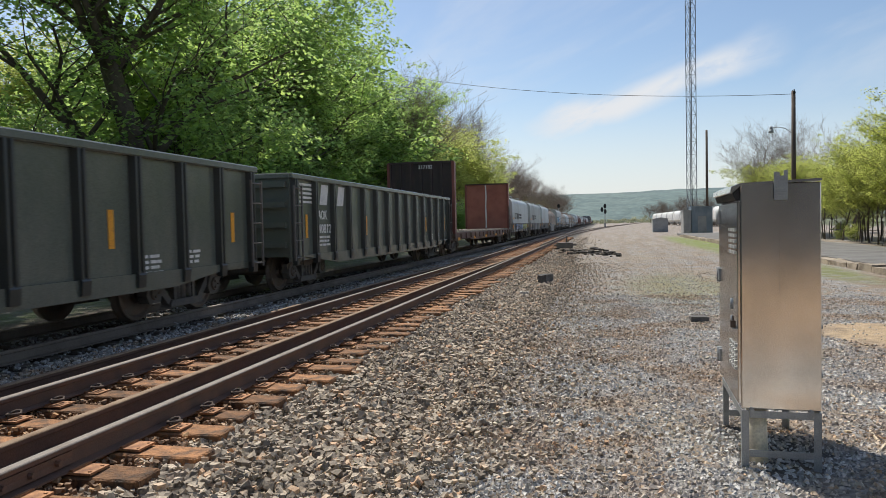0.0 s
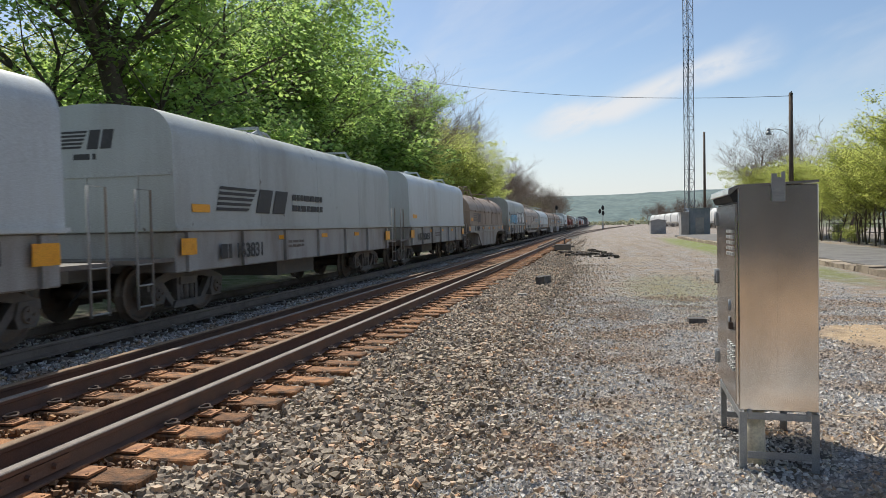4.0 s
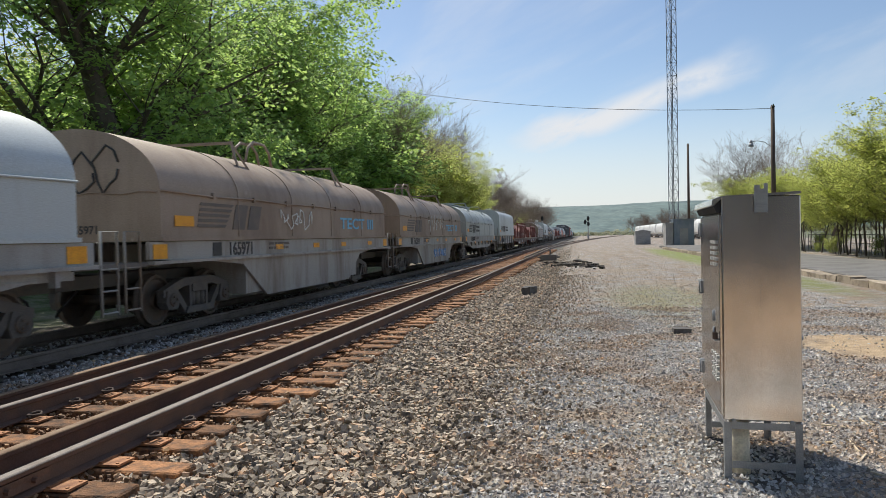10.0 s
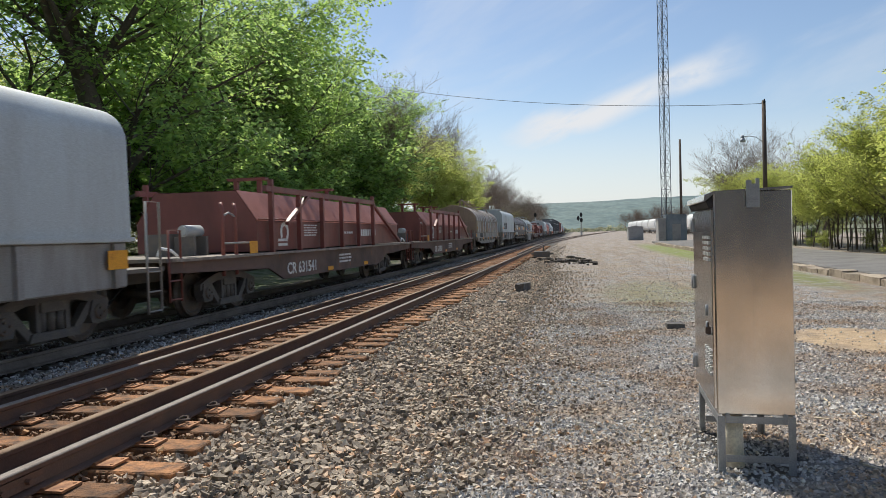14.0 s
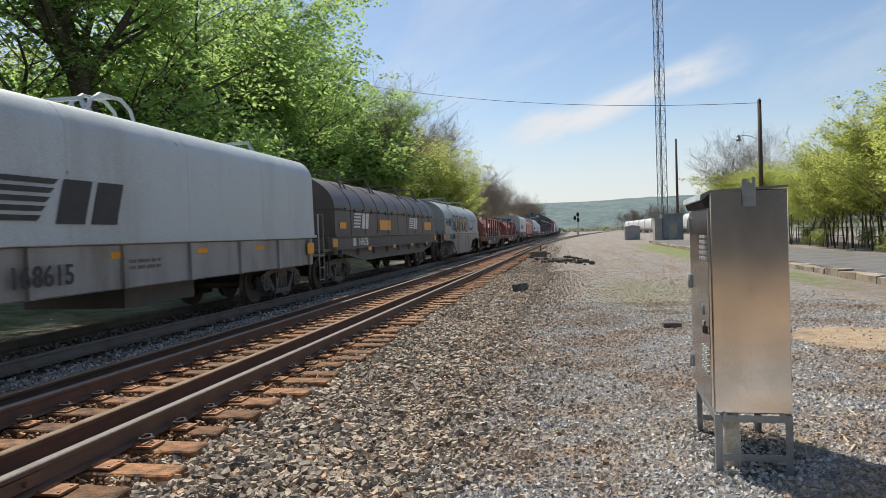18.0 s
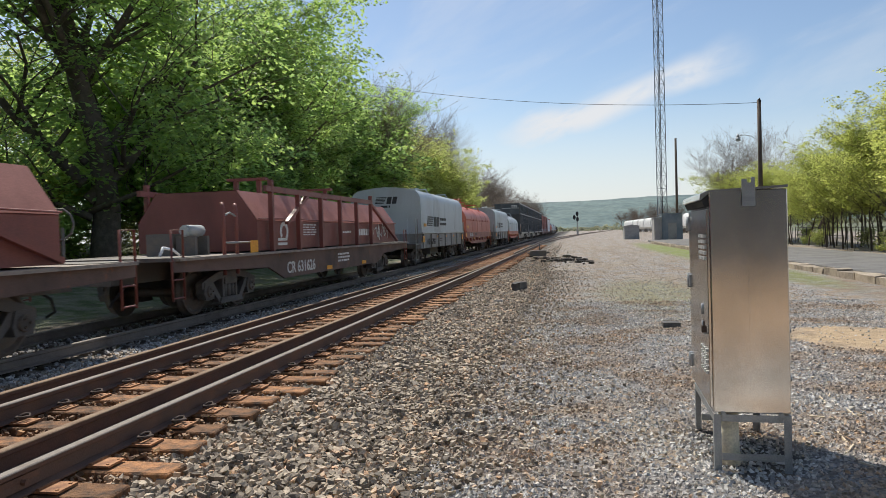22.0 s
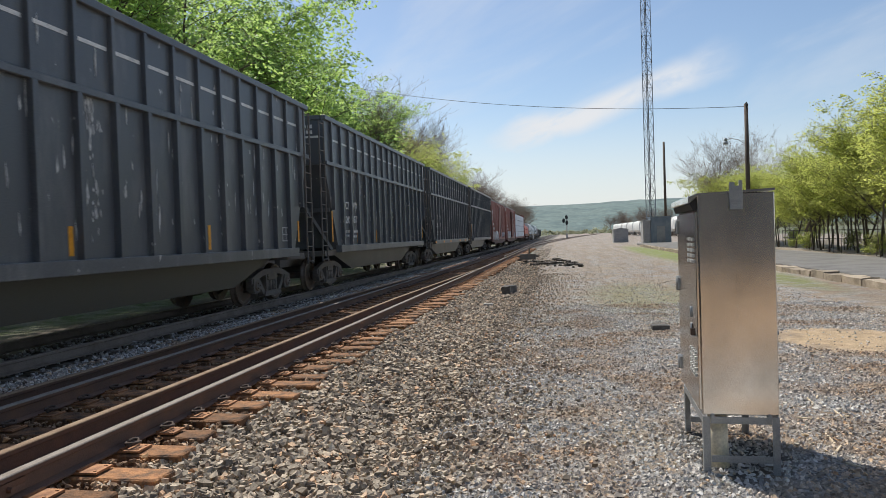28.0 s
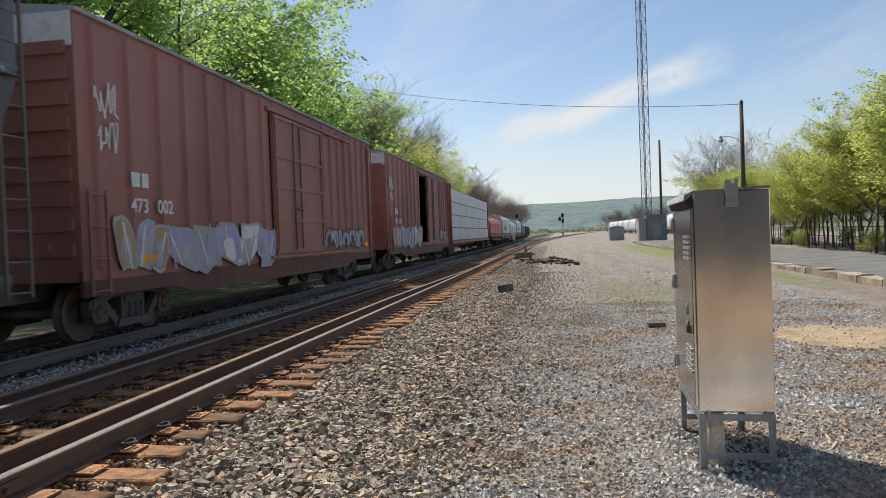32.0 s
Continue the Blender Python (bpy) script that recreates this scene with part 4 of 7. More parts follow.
def bars(car, x, y, z, rows, w, h=0.05, gap=0.035, material=None, face="x"):
    """Lines of writing too small to read."""
    bm = bmesh.new()
    for k in range(rows):
        zz = z - k * (h + gap)
        yy = 0.0
        rnd = random.Random(k * 7 + int(y * 10))
        while yy < w - 0.05:
            d = min(rnd.uniform(0.10, 0.30), w - yy)
            if face == "x":
                box(bm, x, x + 0.005, y + yy, y + yy + d, zz, zz + h)
            else:
                box(bm, y + yy, y + yy + d, x - 0.005, x, zz, zz + h)
            yy += d + 0.05
    part("lettering", bm, material or WHITE, car)


def text(car, words, x, y, z, size, material, face="x", shear=0.0, width=None):
    """Painted characters on the side (face x) or on the near end (face y)."""
    cu = bpy.data.curves.new("lettering", "FONT")
    cu.body, cu.size, cu.extrude, cu.resolution_u, cu.offset = words, size * 1.38, 0.004, 3, 0.022 * size
    ob = bpy.data.objects.new("lettering", cu)
    me = bpy.data.meshes.new_from_object(ob)
    bpy.data.objects.remove(ob)
    bpy.data.curves.remove(cu)
    me.materials.clear()
    me.materials.append(material)
    if width:
        span = max(v.co.x for v in me.vertices) or 1
        for v in me.vertices:
            v.co.x *= width / span
    rot = Matrix(((0, 0, 1, x), (1, 0, 0, y), (0, 1, 0, z), (0, 0, 0, 1))) if face == "x" else Matrix(((1, 0, 0, y), (0, 0, -1, x), (0, 1, 0, z), (0, 0, 0, 1)))
    me.transform(rot)
    return part("lettering", me, None, car)


def emblem(car, x, y, z, w, material, face="x", name=True, low=1.0):
    """The railway's emblem as plain shapes: four bars, two slanted blocks, and bars for the name."""
    bm = bmesh.new()
    flip = lambda pts: prism(bm, [(y + u * w, z + v * w * low) for u, v in pts], x, x + 0.006, "x") if face == "x" else prism(bm, [(y + u * w, z + v * w) for u, v in pts], x - 0.006, x, "y")
    for k in range(5):
        v = 0.02 + k * 0.062
        flip([(0.0 + 0.012 * k, v), (0.40 + 0.03 * k, v), (0.43 + 0.03 * k, v + 0.036), (0.012 + 0.012 * k, v + 0.036)])
    flip([(0.52, 0.0), (0.72, 0.0), (0.79, 0.31), (0.59, 0.31)])
    flip([(0.77, 0.0), (0.97, 0.0), (1.04, 0.31), (0.84, 0.31)])
    islands("emblem", bm, material, car)
    if name and face == "x":
        bars(car, x, y + w * 1.12, z + 0.20 * w * low, 2, w * 0.60, 0.085 * w * low, 0.07 * w * low, material, face)


def blobs(car, x, y, z, w, h, colours, seed, edge=None):
    """Sprayed letters run together: jagged overlapping shapes with an outline, a second tone and strokes."""
    rnd = random.Random(seed)
    k = max(3, round(w / (h * 0.85)))
    for i in range(k):
        cy, cz = y + (i + 0.5) * w / k + rnd.uniform(-0.1, 0.1) * w / k, z + h / 2 + rnd.uniform(-0.05, 0.05) * h
        out = []
        lean = rnd.uniform(-0.35, 0.35)
        for j in range(11):
            a = (j + rnd.uniform(-0.3, 0.3)) * math.tau / 11
            r = rnd.uniform(0.62, 1.12)
            v = math.copysign(abs(math.sin(a)) ** 0.5, math.sin(a)) * h * 0.5 * min(r, 1.0)
            out.append((cy + math.copysign(abs(math.cos(a)) ** 0.6, math.cos(a)) * w / k * 0.66 * r + lean * v, cz + v))
        lift = 0.0012 * (i % 3)
        bm = bmesh.new()
        prism(bm, out, x + lift, x + 0.003 + lift, "x")
        part("graffiti", bm, edge or BLACK, car)
        bm = bmesh.new()
        prism(bm, [(cy + (u - cy) * 0.88, cz + (v - cz) * 0.86) for u, v in out], x + 0.003 + lift, x + 0.0055 + lift, "x")
        part("graffiti", bm, colours[i % len(colours)], car)
        bm = bmesh.new()
        d = rnd.uniform(-0.3, 0.3)
        prism(bm, [(cy + (u - cy) * 0.42 + d * w / k * 0.5, cz + (v - cz) * 0.55 - 0.12 * h) for u, v in out], x + 0.0055 + lift, x + 0.0075 + lift, "x")
        part("graffiti", bm, colours[(i + 1) % len(colours)] if rnd.random() < 0.6 else (edge or BLACK), car)
        for q in range(2):
            bm = bmesh.new()
            p0 = (x + 0.0105, cy + rnd.uniform(-0.45, 0.45) * w / k, cz + rnd.uniform(-0.45, -0.1) * h)
            p1 = (x + 0.0105, p0[1] + rnd.uniform(-0.45, 0.45) * w / k, cz + rnd.uniform(0.1, 0.45) * h)
            bar(bm, p0, p1, 0.006, 0.045)
            part("graffiti", bm, WHITE if q else (edge or BLACK), car)


def scribble(car, x, y, z, w, h, material, seed, n=9):
    rnd = random.Random(seed)
    bm = bmesh.new()
    p = Vector((x, y, z + h / 2))
    for k in range(n):
        q = Vector((x, y + w * (k + 1) / n + rnd.uniform(-0.08, 0.08) * w, z + h * (rnd.random() if k % 2 else rnd.random() * 0.4 + 0.6 * (k % 4 < 2))))
        bar(bm, p, q, 0.012, 0.026)
        p = q
    part("graffiti", bm, material, car)


def end_scrawl(car, x, z, w, h, material, seed):
    """Rounded sprayed loops on the near end of a hood."""
    rnd = random.Random(seed)
    for k in range(4):
        bm = bmesh.new()
        cx, cz = x + w * (k + 0.5) / 4, z + h * rnd.uniform(0.35, 0.65)
        pipe(bm, [(cx + w * 0.13 * math.cos(a) * rnd.uniform(0.7, 1.2), -0.012, cz + h * 0.42 * math.sin(a) * rnd.uniform(0.7, 1.2)) for a in (0.3 + q * 0.6 for q in range(11))], 0.018, 6)
        part("graffiti", bm, material, car)


def end_gear(car, length, w, z, material, tall=0.45):
    """End platforms with a step, a grab-iron cage and a brake wheel."""
    for y, s in ((-0.9, 1), (length + 0.9, -1)):
        bm = bmesh.new()
        box(bm, -w + 0.05, w - 0.05, min(y, y + s * 0.95), max(y, y + s * 0.95), z - 0.06, z)
        part("end_platform", bm, RUNNING, car)
        for x in (w - 0.06, -w + 0.02):
            bm = bmesh.new()
            yy = y + s * 0.08
            pipe(bm, [(x, yy, z - 0.70), (x, yy, z + tall), (x, yy + s * 0.34, z + tall), (x, yy + s * 0.34, z - 0.70)], 0.02, 6)
            for k in range(3):
                rod(bm, (x, yy, z - 0.66 + k * 0.30), (x, yy + s * 0.34, z - 0.66 + k * 0.30), 0.014, n=6)
            part("step_ladder", bm, material, car)
        bm = bmesh.new()
        rod(bm, (-0.5, y + s * 0.06, z), (-0.5, y + s * 0.06, z + 0.55), 0.025, n=6)
        for k in range(10):
            a, b = k * math.tau / 10, (k + 1) * math.tau / 10
            rod(bm, (-0.5 + 0.26 * math.cos(a), y, z + 0.6 + 0.26 * math.sin(a)), (-0.5 + 0.26 * math.cos(b), y, z + 0.6 + 0.26 * math.sin(b)), 0.018, n=5)
        part("brake_wheel", bm, RUNNING, car)


def crest_loop(car, y, ztop, material, tall=1.0):
    """Lifting loop standing on the crest at mid length."""
    bm = bmesh.new()
    h, w = 0.24 * tall, 0.75 + 0.25 * tall
    for x in (-0.16, 0.16):
        pipe(bm, [(x, y - 0.55 * w, ztop - 0.03), (x, y - 0.42 * w, ztop + h * 0.7), (x, y - 0.22 * w, ztop + h), (x, y + 0.22 * w, ztop + h), (x, y + 0.42 * w, ztop + h * 0.7), (x, y + 0.55 * w, ztop - 0.03)], 0.034, 8)
    bar(bm, (-0.16, y, ztop + h), (0.16, y, ztop + h), 0.2, 0.04)
    part("crest_loop", bm, material, car)


def lift_bracket(car, y, ztop, shoulder_z, w, material, tall=0.45):
    """Stacking bracket astride a hood: a beam on two splayed legs each side."""
    bm = bmesh.new()
    zt = ztop + tall * 0.35
    bar(bm, (-w * 0.62, y, zt), (w * 0.62, y, zt), 0.045, 0.055)
    for s in (1, -1):
        for d in (-0.22, 0.22):
            bar(bm, (s * w * 0.60, y, zt), (s * w * 0.78, y + d, shoulder_z), 0.034)
    part("lifting_bracket", bm, material, car)


def hood_profile(kind):
    if kind == "round":  # half barrel on short upright sides
        side = [(1.50, 1.44), (1.50, 2.20)]
        arc = [(1.50 * math.cos(a), 2.20 + 1.0 * math.sin(a)) for a in (radians(7.5 * k) for k in range(1, 24))]
        return side + arc + [(-1.50, 2.20), (-1.50, 1.44)]
    out = [(1.54, 1.42)]  # boxy with broad rounded shoulders
    for k in range(8):
        a = radians(90 * k / 7)
        out.append((1.0 + 0.52 * math.cos(a), 2.83 + 0.50 * math.sin(a)))
    out += [(0.5, 3.40), (0.0, 3.43), (-0.5, 3.40)]
    return out + [(-u, w) for u, w in reversed(out[:9])]


def hood(car, kind, y0, y1, material, label, name="hood"):
    bm = bmesh.new()
    prof = hood_profile(kind)
    for f in prism(bm, prof, y0, y1):
        f.smooth = True
    ob = part(name, bm, material, car, label)
    ob.data.set_sharp_from_angle(angle=radians(28))
    big = 1.50 if kind == "round" else 1.54
    bm = bmesh.new()  # rolled rim along the foot, seam with latches on barrel hoods
    for s in (1, -1):
        box(bm, *sorted((s * (big - 0.01), s * (big + 0.045))), y0 - 0.03, y1 + 0.03, 1.43, 1.49)
    for y in (y0, y1):
        box(bm, -big, big, y - 0.03, y + 0.03, 1.43, 1.49)
    part("rim", bm, material, ob)
    if kind == "round":
        bm = bmesh.new()
        pipe(bm, [(1.525, y0 + (y1 - y0) * k / 8, 2.20 - 0.025 * (k % 2)) for k in range(9)], 0.018, 6)
        for k in range(1, 8):
            box(bm, 1.50, 1.55, y0 + (y1 - y0) * k / 8 - 0.04, y0 + (y1 - y0) * k / 8 + 0.04, 2.14, 2.24)
        part("seam_rail", bm, material, ob)
        for k in range(1, 5):
            bm = bmesh.new()
            y = y0 + (y1 - y0) * k / 5
            pts = [(u * 1.006, y, w * 1.002) for u, w in prof]
            for p, q in zip(pts, pts[1:]):
                bar(bm, p, q, 0.014, 0.012)
            part("hood_rib", bm, material, ob)
    else:
        bm = bmesh.new()
        for k in range(1, 4):
            y = y0 + (y1 - y0) * k / 4
            pts = [(u, y, w) for u, w in prof]
            for p, q in zip(pts, pts[1:]):
                bar(bm, p, q, 0.018, 0.006)
        islands("seam", bm, material, ob)
        bm = bmesh.new()
        box(bm, -1.50, 1.50, y0 - 0.025, y0, 2.28, 2.34)
        for x in (-0.9, 0.0, 0.9):
            box(bm, x - 0.03, x + 0.03, y0 - 0.02, y0, 1.5, 2.28)
        part("end_stiffener", bm, material, ob)
    return ob


def start_car(name, label, s):
    car = thing(name, label, "freight car", "cars of the passing freight train")
    TRAIN.append((car, s))
    return car


def coil_boxy(s, length, paint, sill, label, number="", emb=True, extra=None):
    car = start_car("coil_car", label, s)
    hood(car, "boxy", 0, length, paint, "")
    bm = bmesh.new()
    box(bm, -1.50, 1.50, 0.05, length - 0.05, 0.78, 1.42)
    islands("side_sill", bm, sill, car, bevel=0.02)
    bm = bmesh.new()
    for k in range(7):
        y = 0.35 + k * (length - 0.7) / 6
        box(bm, 1.50, 1.56, y - 0.05, y + 0.05, 0.79, 1.40)
    islands("stake", bm, sill, car)
    bm = bmesh.new()
    box(bm, -0.35, 0.35, -0.85, length + 0.85, 0.70, 0.90)
    box(bm, -0.9, 0.9, length * 0.42, length * 0.6, 0.42, 0.75)
    part("centre_sill", bm, RUNNING, car)
    end_gear(car, length, 1.52, 1.02, sill, 1.0)
    for y in (length * 0.34, length * 0.80):
        lift_bracket(car, y, 3.40, 3.0, 1.62, paint, 0.3)
    crest_loop(car, length * 0.5, 3.43, paint, 2.0 if number == "168615" else 1.0)
    reflectors(car, 1.563, 1.05, [0.10, length - 0.55], 0.42, 0.26)
    reflectors(car, 1.505, 1.22, [length * f for f in (0.32, 0.52, 0.72)], 0.34, 0.09)
    reflectors(car, 1.545, 1.72, [0.45], 0.52, 0.13)
    if number:
        text(car, number, 1.563, 1.75, 0.94, 0.26, BLACK)
        bars(car, 1.563, 1.27, 0.94, 1, 0.34, 0.25, 0.03, BLACK)
    bars(car, 1.506, 4.0, 1.14, 2, 0.8, 0.05, 0.04, FADED)
    if emb:
        if number == "168615":
            emblem(car, 1.545, 1.2, 1.69, 2.6, BLACK, "x", False, 0.70)
        else:
            emblem(car, 1.545, 1.16, 1.73, 2.7, BLACK, "x", True, 0.54)
        emblem(car, 0.0 - 0.002, -0.45, 2.72, 0.95, BLACK, "y", False)
        bars(car, -0.002, -0.2, 2.56, 1, 0.4, 0.09, 0.03, BLACK, "y")
    running_gear(car, length, 1.0)
    if extra:
        extra(car, length)
    return car


def coil_round(s, length, paint, sill, label, number="", belly=True, double=False, emb=None, extra=None, bracket=None):
    car = start_car("coil_car", label, s)
    material_seam = paint
    material_pale = sill not in (RUNNING, DEEP_RED, PALE_RED)
    if double:
        hood(car, "round", 0, length * 0.5 - 0.02, paint, "")
        hood(car, "round", length * 0.5 + 0.02, length, paint, "")
        spots = [0.14, 0.36, 0.64, 0.86]
    else:
        hood(car, "round", 0, length, paint, "")
        spots = [0.28, 0.74]
    if not double and paint not in (BROWN, ORANGE):
        bm = bmesh.new()
        box(bm, -0.16, 0.16, length * 0.25, length * 0.80, 3.30, 3.35)
        for k in range(6):
            y = length * (0.27 + 0.10 * k)
            box(bm, -0.12, 0.12, y, y + 0.06, 3.18, 3.30)
        part("ridge_walkway", bm, bracket or paint, car)
    if paint in (BROWN, ORANGE):
        crest_loop(car, length * 0.5, 3.20, paint, 2.2)
    for f in spots:
        lift_bracket(car, length * f, 3.22, 2.84, 1.45, bracket or paint)
    bm = bmesh.new()
    if belly:
        out = [(-0.3, 1.42), (length + 0.3, 1.42), (length + 0.3, 1.16), (length - 1.4, 1.08), (length - 2.6, 0.98), (length - 3.6, 0.32), (3.6, 0.32), (2.6, 0.98), (1.4, 1.08), (-0.3, 1.16)]
        for s_ in (1.44, -1.50):
            prism(bm, out, s_, s_ + 0.06, "x")
        box(bm, -1.44, 1.44, 2.8, length - 2.8, 0.40, 1.38)
    else:
        for s_ in (1.44, -1.50):
            box(bm, s_, s_ + 0.06, -0.3, length + 0.3, 1.12, 1.42)
        box(bm, -1.44, 1.44, 0.0, length, 0.95, 1.40)
    islands("side_sill", bm, sill, car)
    bm = bmesh.new()
    for s_ in (1, -1):
        box(bm, *sorted((s_ * 1.46, s_ * 1.58)), -0.3, length + 0.3, 1.08, 1.13)
        if not belly:
            for k in range(9):
                y = 0.4 + k * (length - 0.8) / 8
                box(bm, *sorted((s_ * 1.44, s_ * 1.54)), y - 0.04, y + 0.04, 0.88, 1.10)
    if not belly:
        for s_ in (1.40, -1.46):
            prism(bm, [(0.6, 0.98), (length - 0.6, 0.98), (length - 2.6, 0.70), (2.6, 0.70)], s_, s_ + 0.06, "x")
    islands("lower_flange", bm, sill, car)
    bm = bmesh.new()
    box(bm, -0.35, 0.35, -0.85, length + 0.85, 0.72, 0.92)
    part("centre_sill", bm, RUNNING, car)
    end_gear(car, length, 1.52, 1.12, sill)
    reflectors(car, 1.505, 1.16, [-0.22, length - 0.2], 0.36, 0.22)
    reflectors(car, 1.585 if not belly else 1.505, 1.0 if not belly else 1.22, [length * f for f in (0.2, 0.42, 0.62, 0.82)] if not belly else [length * f for f in (0.33, 0.50, 0.66, 0.85)], 0.36, 0.11)
    reflectors(car, 1.512, 1.66, [0.35], 0.55, 0.17)
    if number:
        text(car, number, -0.003, -0.1, 1.56, 0.13, WHITE if paint is DARK else BLACK, "y")
        bars(car, -0.003, -0.95, 1.62, 2, 0.6, 0.05, 0.04, FADED, "y")
    bm = bmesh.new()
    pipe(bm, [(-1.45 + 0.29 * k, -0.015, 2.20 - 0.02 * (k % 3)) for k in range(11)], 0.014, 6)
    part("end_seam", bm, material_seam, car)
    if number:
        text(car, number, 1.506, 2.04, 1.16, 0.24, BLACK if material_pale else WHITE)
        bars(car, 1.506, 1.5, 1.16, 1, 0.38, 0.23, 0.03, BLACK if material_pale else WHITE)
    bars(car, 1.506, 3.7, 1.32, 2, 1.0, 0.05, 0.04, FADED)
    if emb is not None:
        emblem(car, 1.508, 1.0, 1.62, 2.3, emb, "x", emb is BLACK, 0.64)
    running_gear(car, length, 1.75 if belly else 1.35)
    if extra:
        extra(car, length)
    return car


def coil_stake(s, length, label, number, extra=None):
    """Oxide-red coil car: a faceted hood inside a frame of stakes with a heavy top rail."""
    car = start_car("coil_car", label, s)
    bm = bmesh.new()
    a, b = 2.5, length - 0.6
    sec = [(1.36, 1.16), (1.36, 1.78), (0.92, 2.42), (-0.92, 2.42), (-1.36, 1.78), (-1.36, 1.16)]
    prism(bm, sec, a, b)
    hd = part("hood", bm, RED, car)
    # upper plates get a brighter red in place of direct sun
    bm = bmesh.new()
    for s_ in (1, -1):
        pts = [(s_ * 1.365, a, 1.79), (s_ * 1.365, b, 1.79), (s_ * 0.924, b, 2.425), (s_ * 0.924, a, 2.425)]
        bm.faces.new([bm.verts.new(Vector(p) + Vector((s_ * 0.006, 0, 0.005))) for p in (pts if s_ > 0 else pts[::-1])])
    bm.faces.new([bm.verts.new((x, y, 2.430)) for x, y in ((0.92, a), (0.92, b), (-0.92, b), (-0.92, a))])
    islands("hood_top", bm, PALE_RED, hd, "upper plate with sunlight painted into its red")
    bm = bmesh.new()
    for s_ in (1,):
        pipe(bm, [(s_ * 1.40, a + (b - a) * k / 6, 1.82 + 0.03 * (k % 2)) for k in range(7)], 0.016, 6)
    part("seam_rail", bm, RED, hd)
    for s_ in (1, -1):
        bm = bmesh.new()
        bar(bm, (s_ * 1.46, a + 0.2, 2.46), (s_ * 1.46, b - 3.3, 2.46), 0.09, 0.12)
        part("top_rail", bm, RED, car)
        for k in range(6):
            y = a + 0.5 + (b - a - 3.9) * k / 5
            bm = bmesh.new()
            bar(bm, (s_ * 1.46, y, 1.12), (s_ * 1.46, y, 2.66 if k in (0, 5) else 2.5), 0.10, 0.09)
            part("stake", bm, RED, car)
        for y0, y1 in ((a + 2.6, a + 1.3), (b - 3.4, b - 0.1)):
            bm = bmesh.new()
            bar(bm, (s_ * 1.46, y0, 2.42), (s_ * 1.46, y1, 1.75 if y1 < 6 else 1.2), 0.09, 0.08)
            part("brace", bm, RED, car)
    for y in (length * 0.34, length * 0.66):
        bm = bmesh.new()
        bar(bm, (-0.3, y, 2.42), (-0.3, y, 2.85), 0.10)
        bar(bm, (0.3, y, 2.42), (0.3, y, 2.85), 0.10)
        bar(bm, (-0.5, y, 2.86), (0.5, y, 2.86), 0.2, 0.06)
        part("lifting_bracket", bm, RED, car)
    bm = bmesh.new()  # brake reservoir on its cradle
    rod(bm, (0.55, 1.1, 1.60), (0.55, 1.65, 1.60), 0.115, n=14)
    for y in (1.1, 1.65):
        rod(bm, (0.55, y - 0.05, 1.60), (0.55, y + 0.05, 1.60), 0.09, n=14)
    part("brake_reservoir", bm, GREY, car, "pale dusty brake reservoir")
    bm = bmesh.new()
    for y in (1.15, 1.6):
        box(bm, 0.35, 0.75, y - 0.04, y + 0.04, 1.13, 1.50)
    box(bm, -0.2, 0.3, 1.0, 1.7, 1.13, 1.55)
    part("brake_cylinder", bm, RUNNING, car)
    for y in (1.0, 1.5):
        bm = bmesh.new()
        pipe(bm, [(1.40, y, 0.75), (1.40, y, 2.0), (1.36, y + 0.03, 2.1)], 0.035, 8)
        part("grab_post", bm, RED, car)
    bm = bmesh.new()
    pipe(bm, [(1.40, 1.0, 1.85), (1.40, 1.25, 1.92), (1.40, 1.5, 1.85)], 0.02, 6)
    pipe(bm, [(1.42, 1.0, 1.35), (1.42, 2.2, 1.35)], 0.02, 6)
    part("grab_iron", bm, GREY_DULL, car)
    bm = bmesh.new()
    pipe(bm, [(0.9, -0.3, 1.16), (0.9, -0.2, 1.3), (0.9, 0.1, 1.26), (0.9, 0.3, 1.16)], 0.025, 6)
    part("uncoupling_lever", bm, LIME_WASH, car)
    bm = bmesh.new()
    for s_ in (1.40, -1.46):
        prism(bm, [(-0.8, 1.08), (length + 0.8, 1.08), (length + 0.8, 0.90), (length - 2.6, 0.80), (length - 3.4, 0.52), (3.6, 0.52), (2.8, 0.80), (-0.8, 0.90)], s_, s_ + 0.06, "x")
    islands("side_sill", bm, DECK_BROWN, car)
    bm = bmesh.new()
    box(bm, -1.55, 1.55, -0.75, length + 0.75, 1.08, 1.13)
    part("deck", bm, DECKWOOD, car)
    bm = bmesh.new()
    box(bm, -0.35, 0.35, -0.85, length + 0.85, 0.70, 1.06)
    part("centre_sill", bm, RUNNING, car)
    end_gear(car, length, 1.5, 1.14, RED)
    text(car, "CR " + number, 1.466, 3.72, 0.62, 0.26, WHITE, width=1.75)
    reflectors(car, 1.467, 0.56, [6.3, 9.4], 0.4, 0.1)
    reflectors(car, 1.556, 1.14, [1.75], 0.34, 0.24)
    bars(car, 1.466, 7.2, 0.9, 3, 1.0, 0.05, 0.04, WHITE)
    bars(car, 1.367, 5.0, 1.70, 5, 0.85, 0.03, 0.03, WHITE)
    bm = bmesh.new()  # white wheel-on-rails emblem
    for k in range(14):
        t0, t1 = radians(-60 + k * 20), radians(-60 + (k + 1) * 20)
        c = (3.85, 1.55)
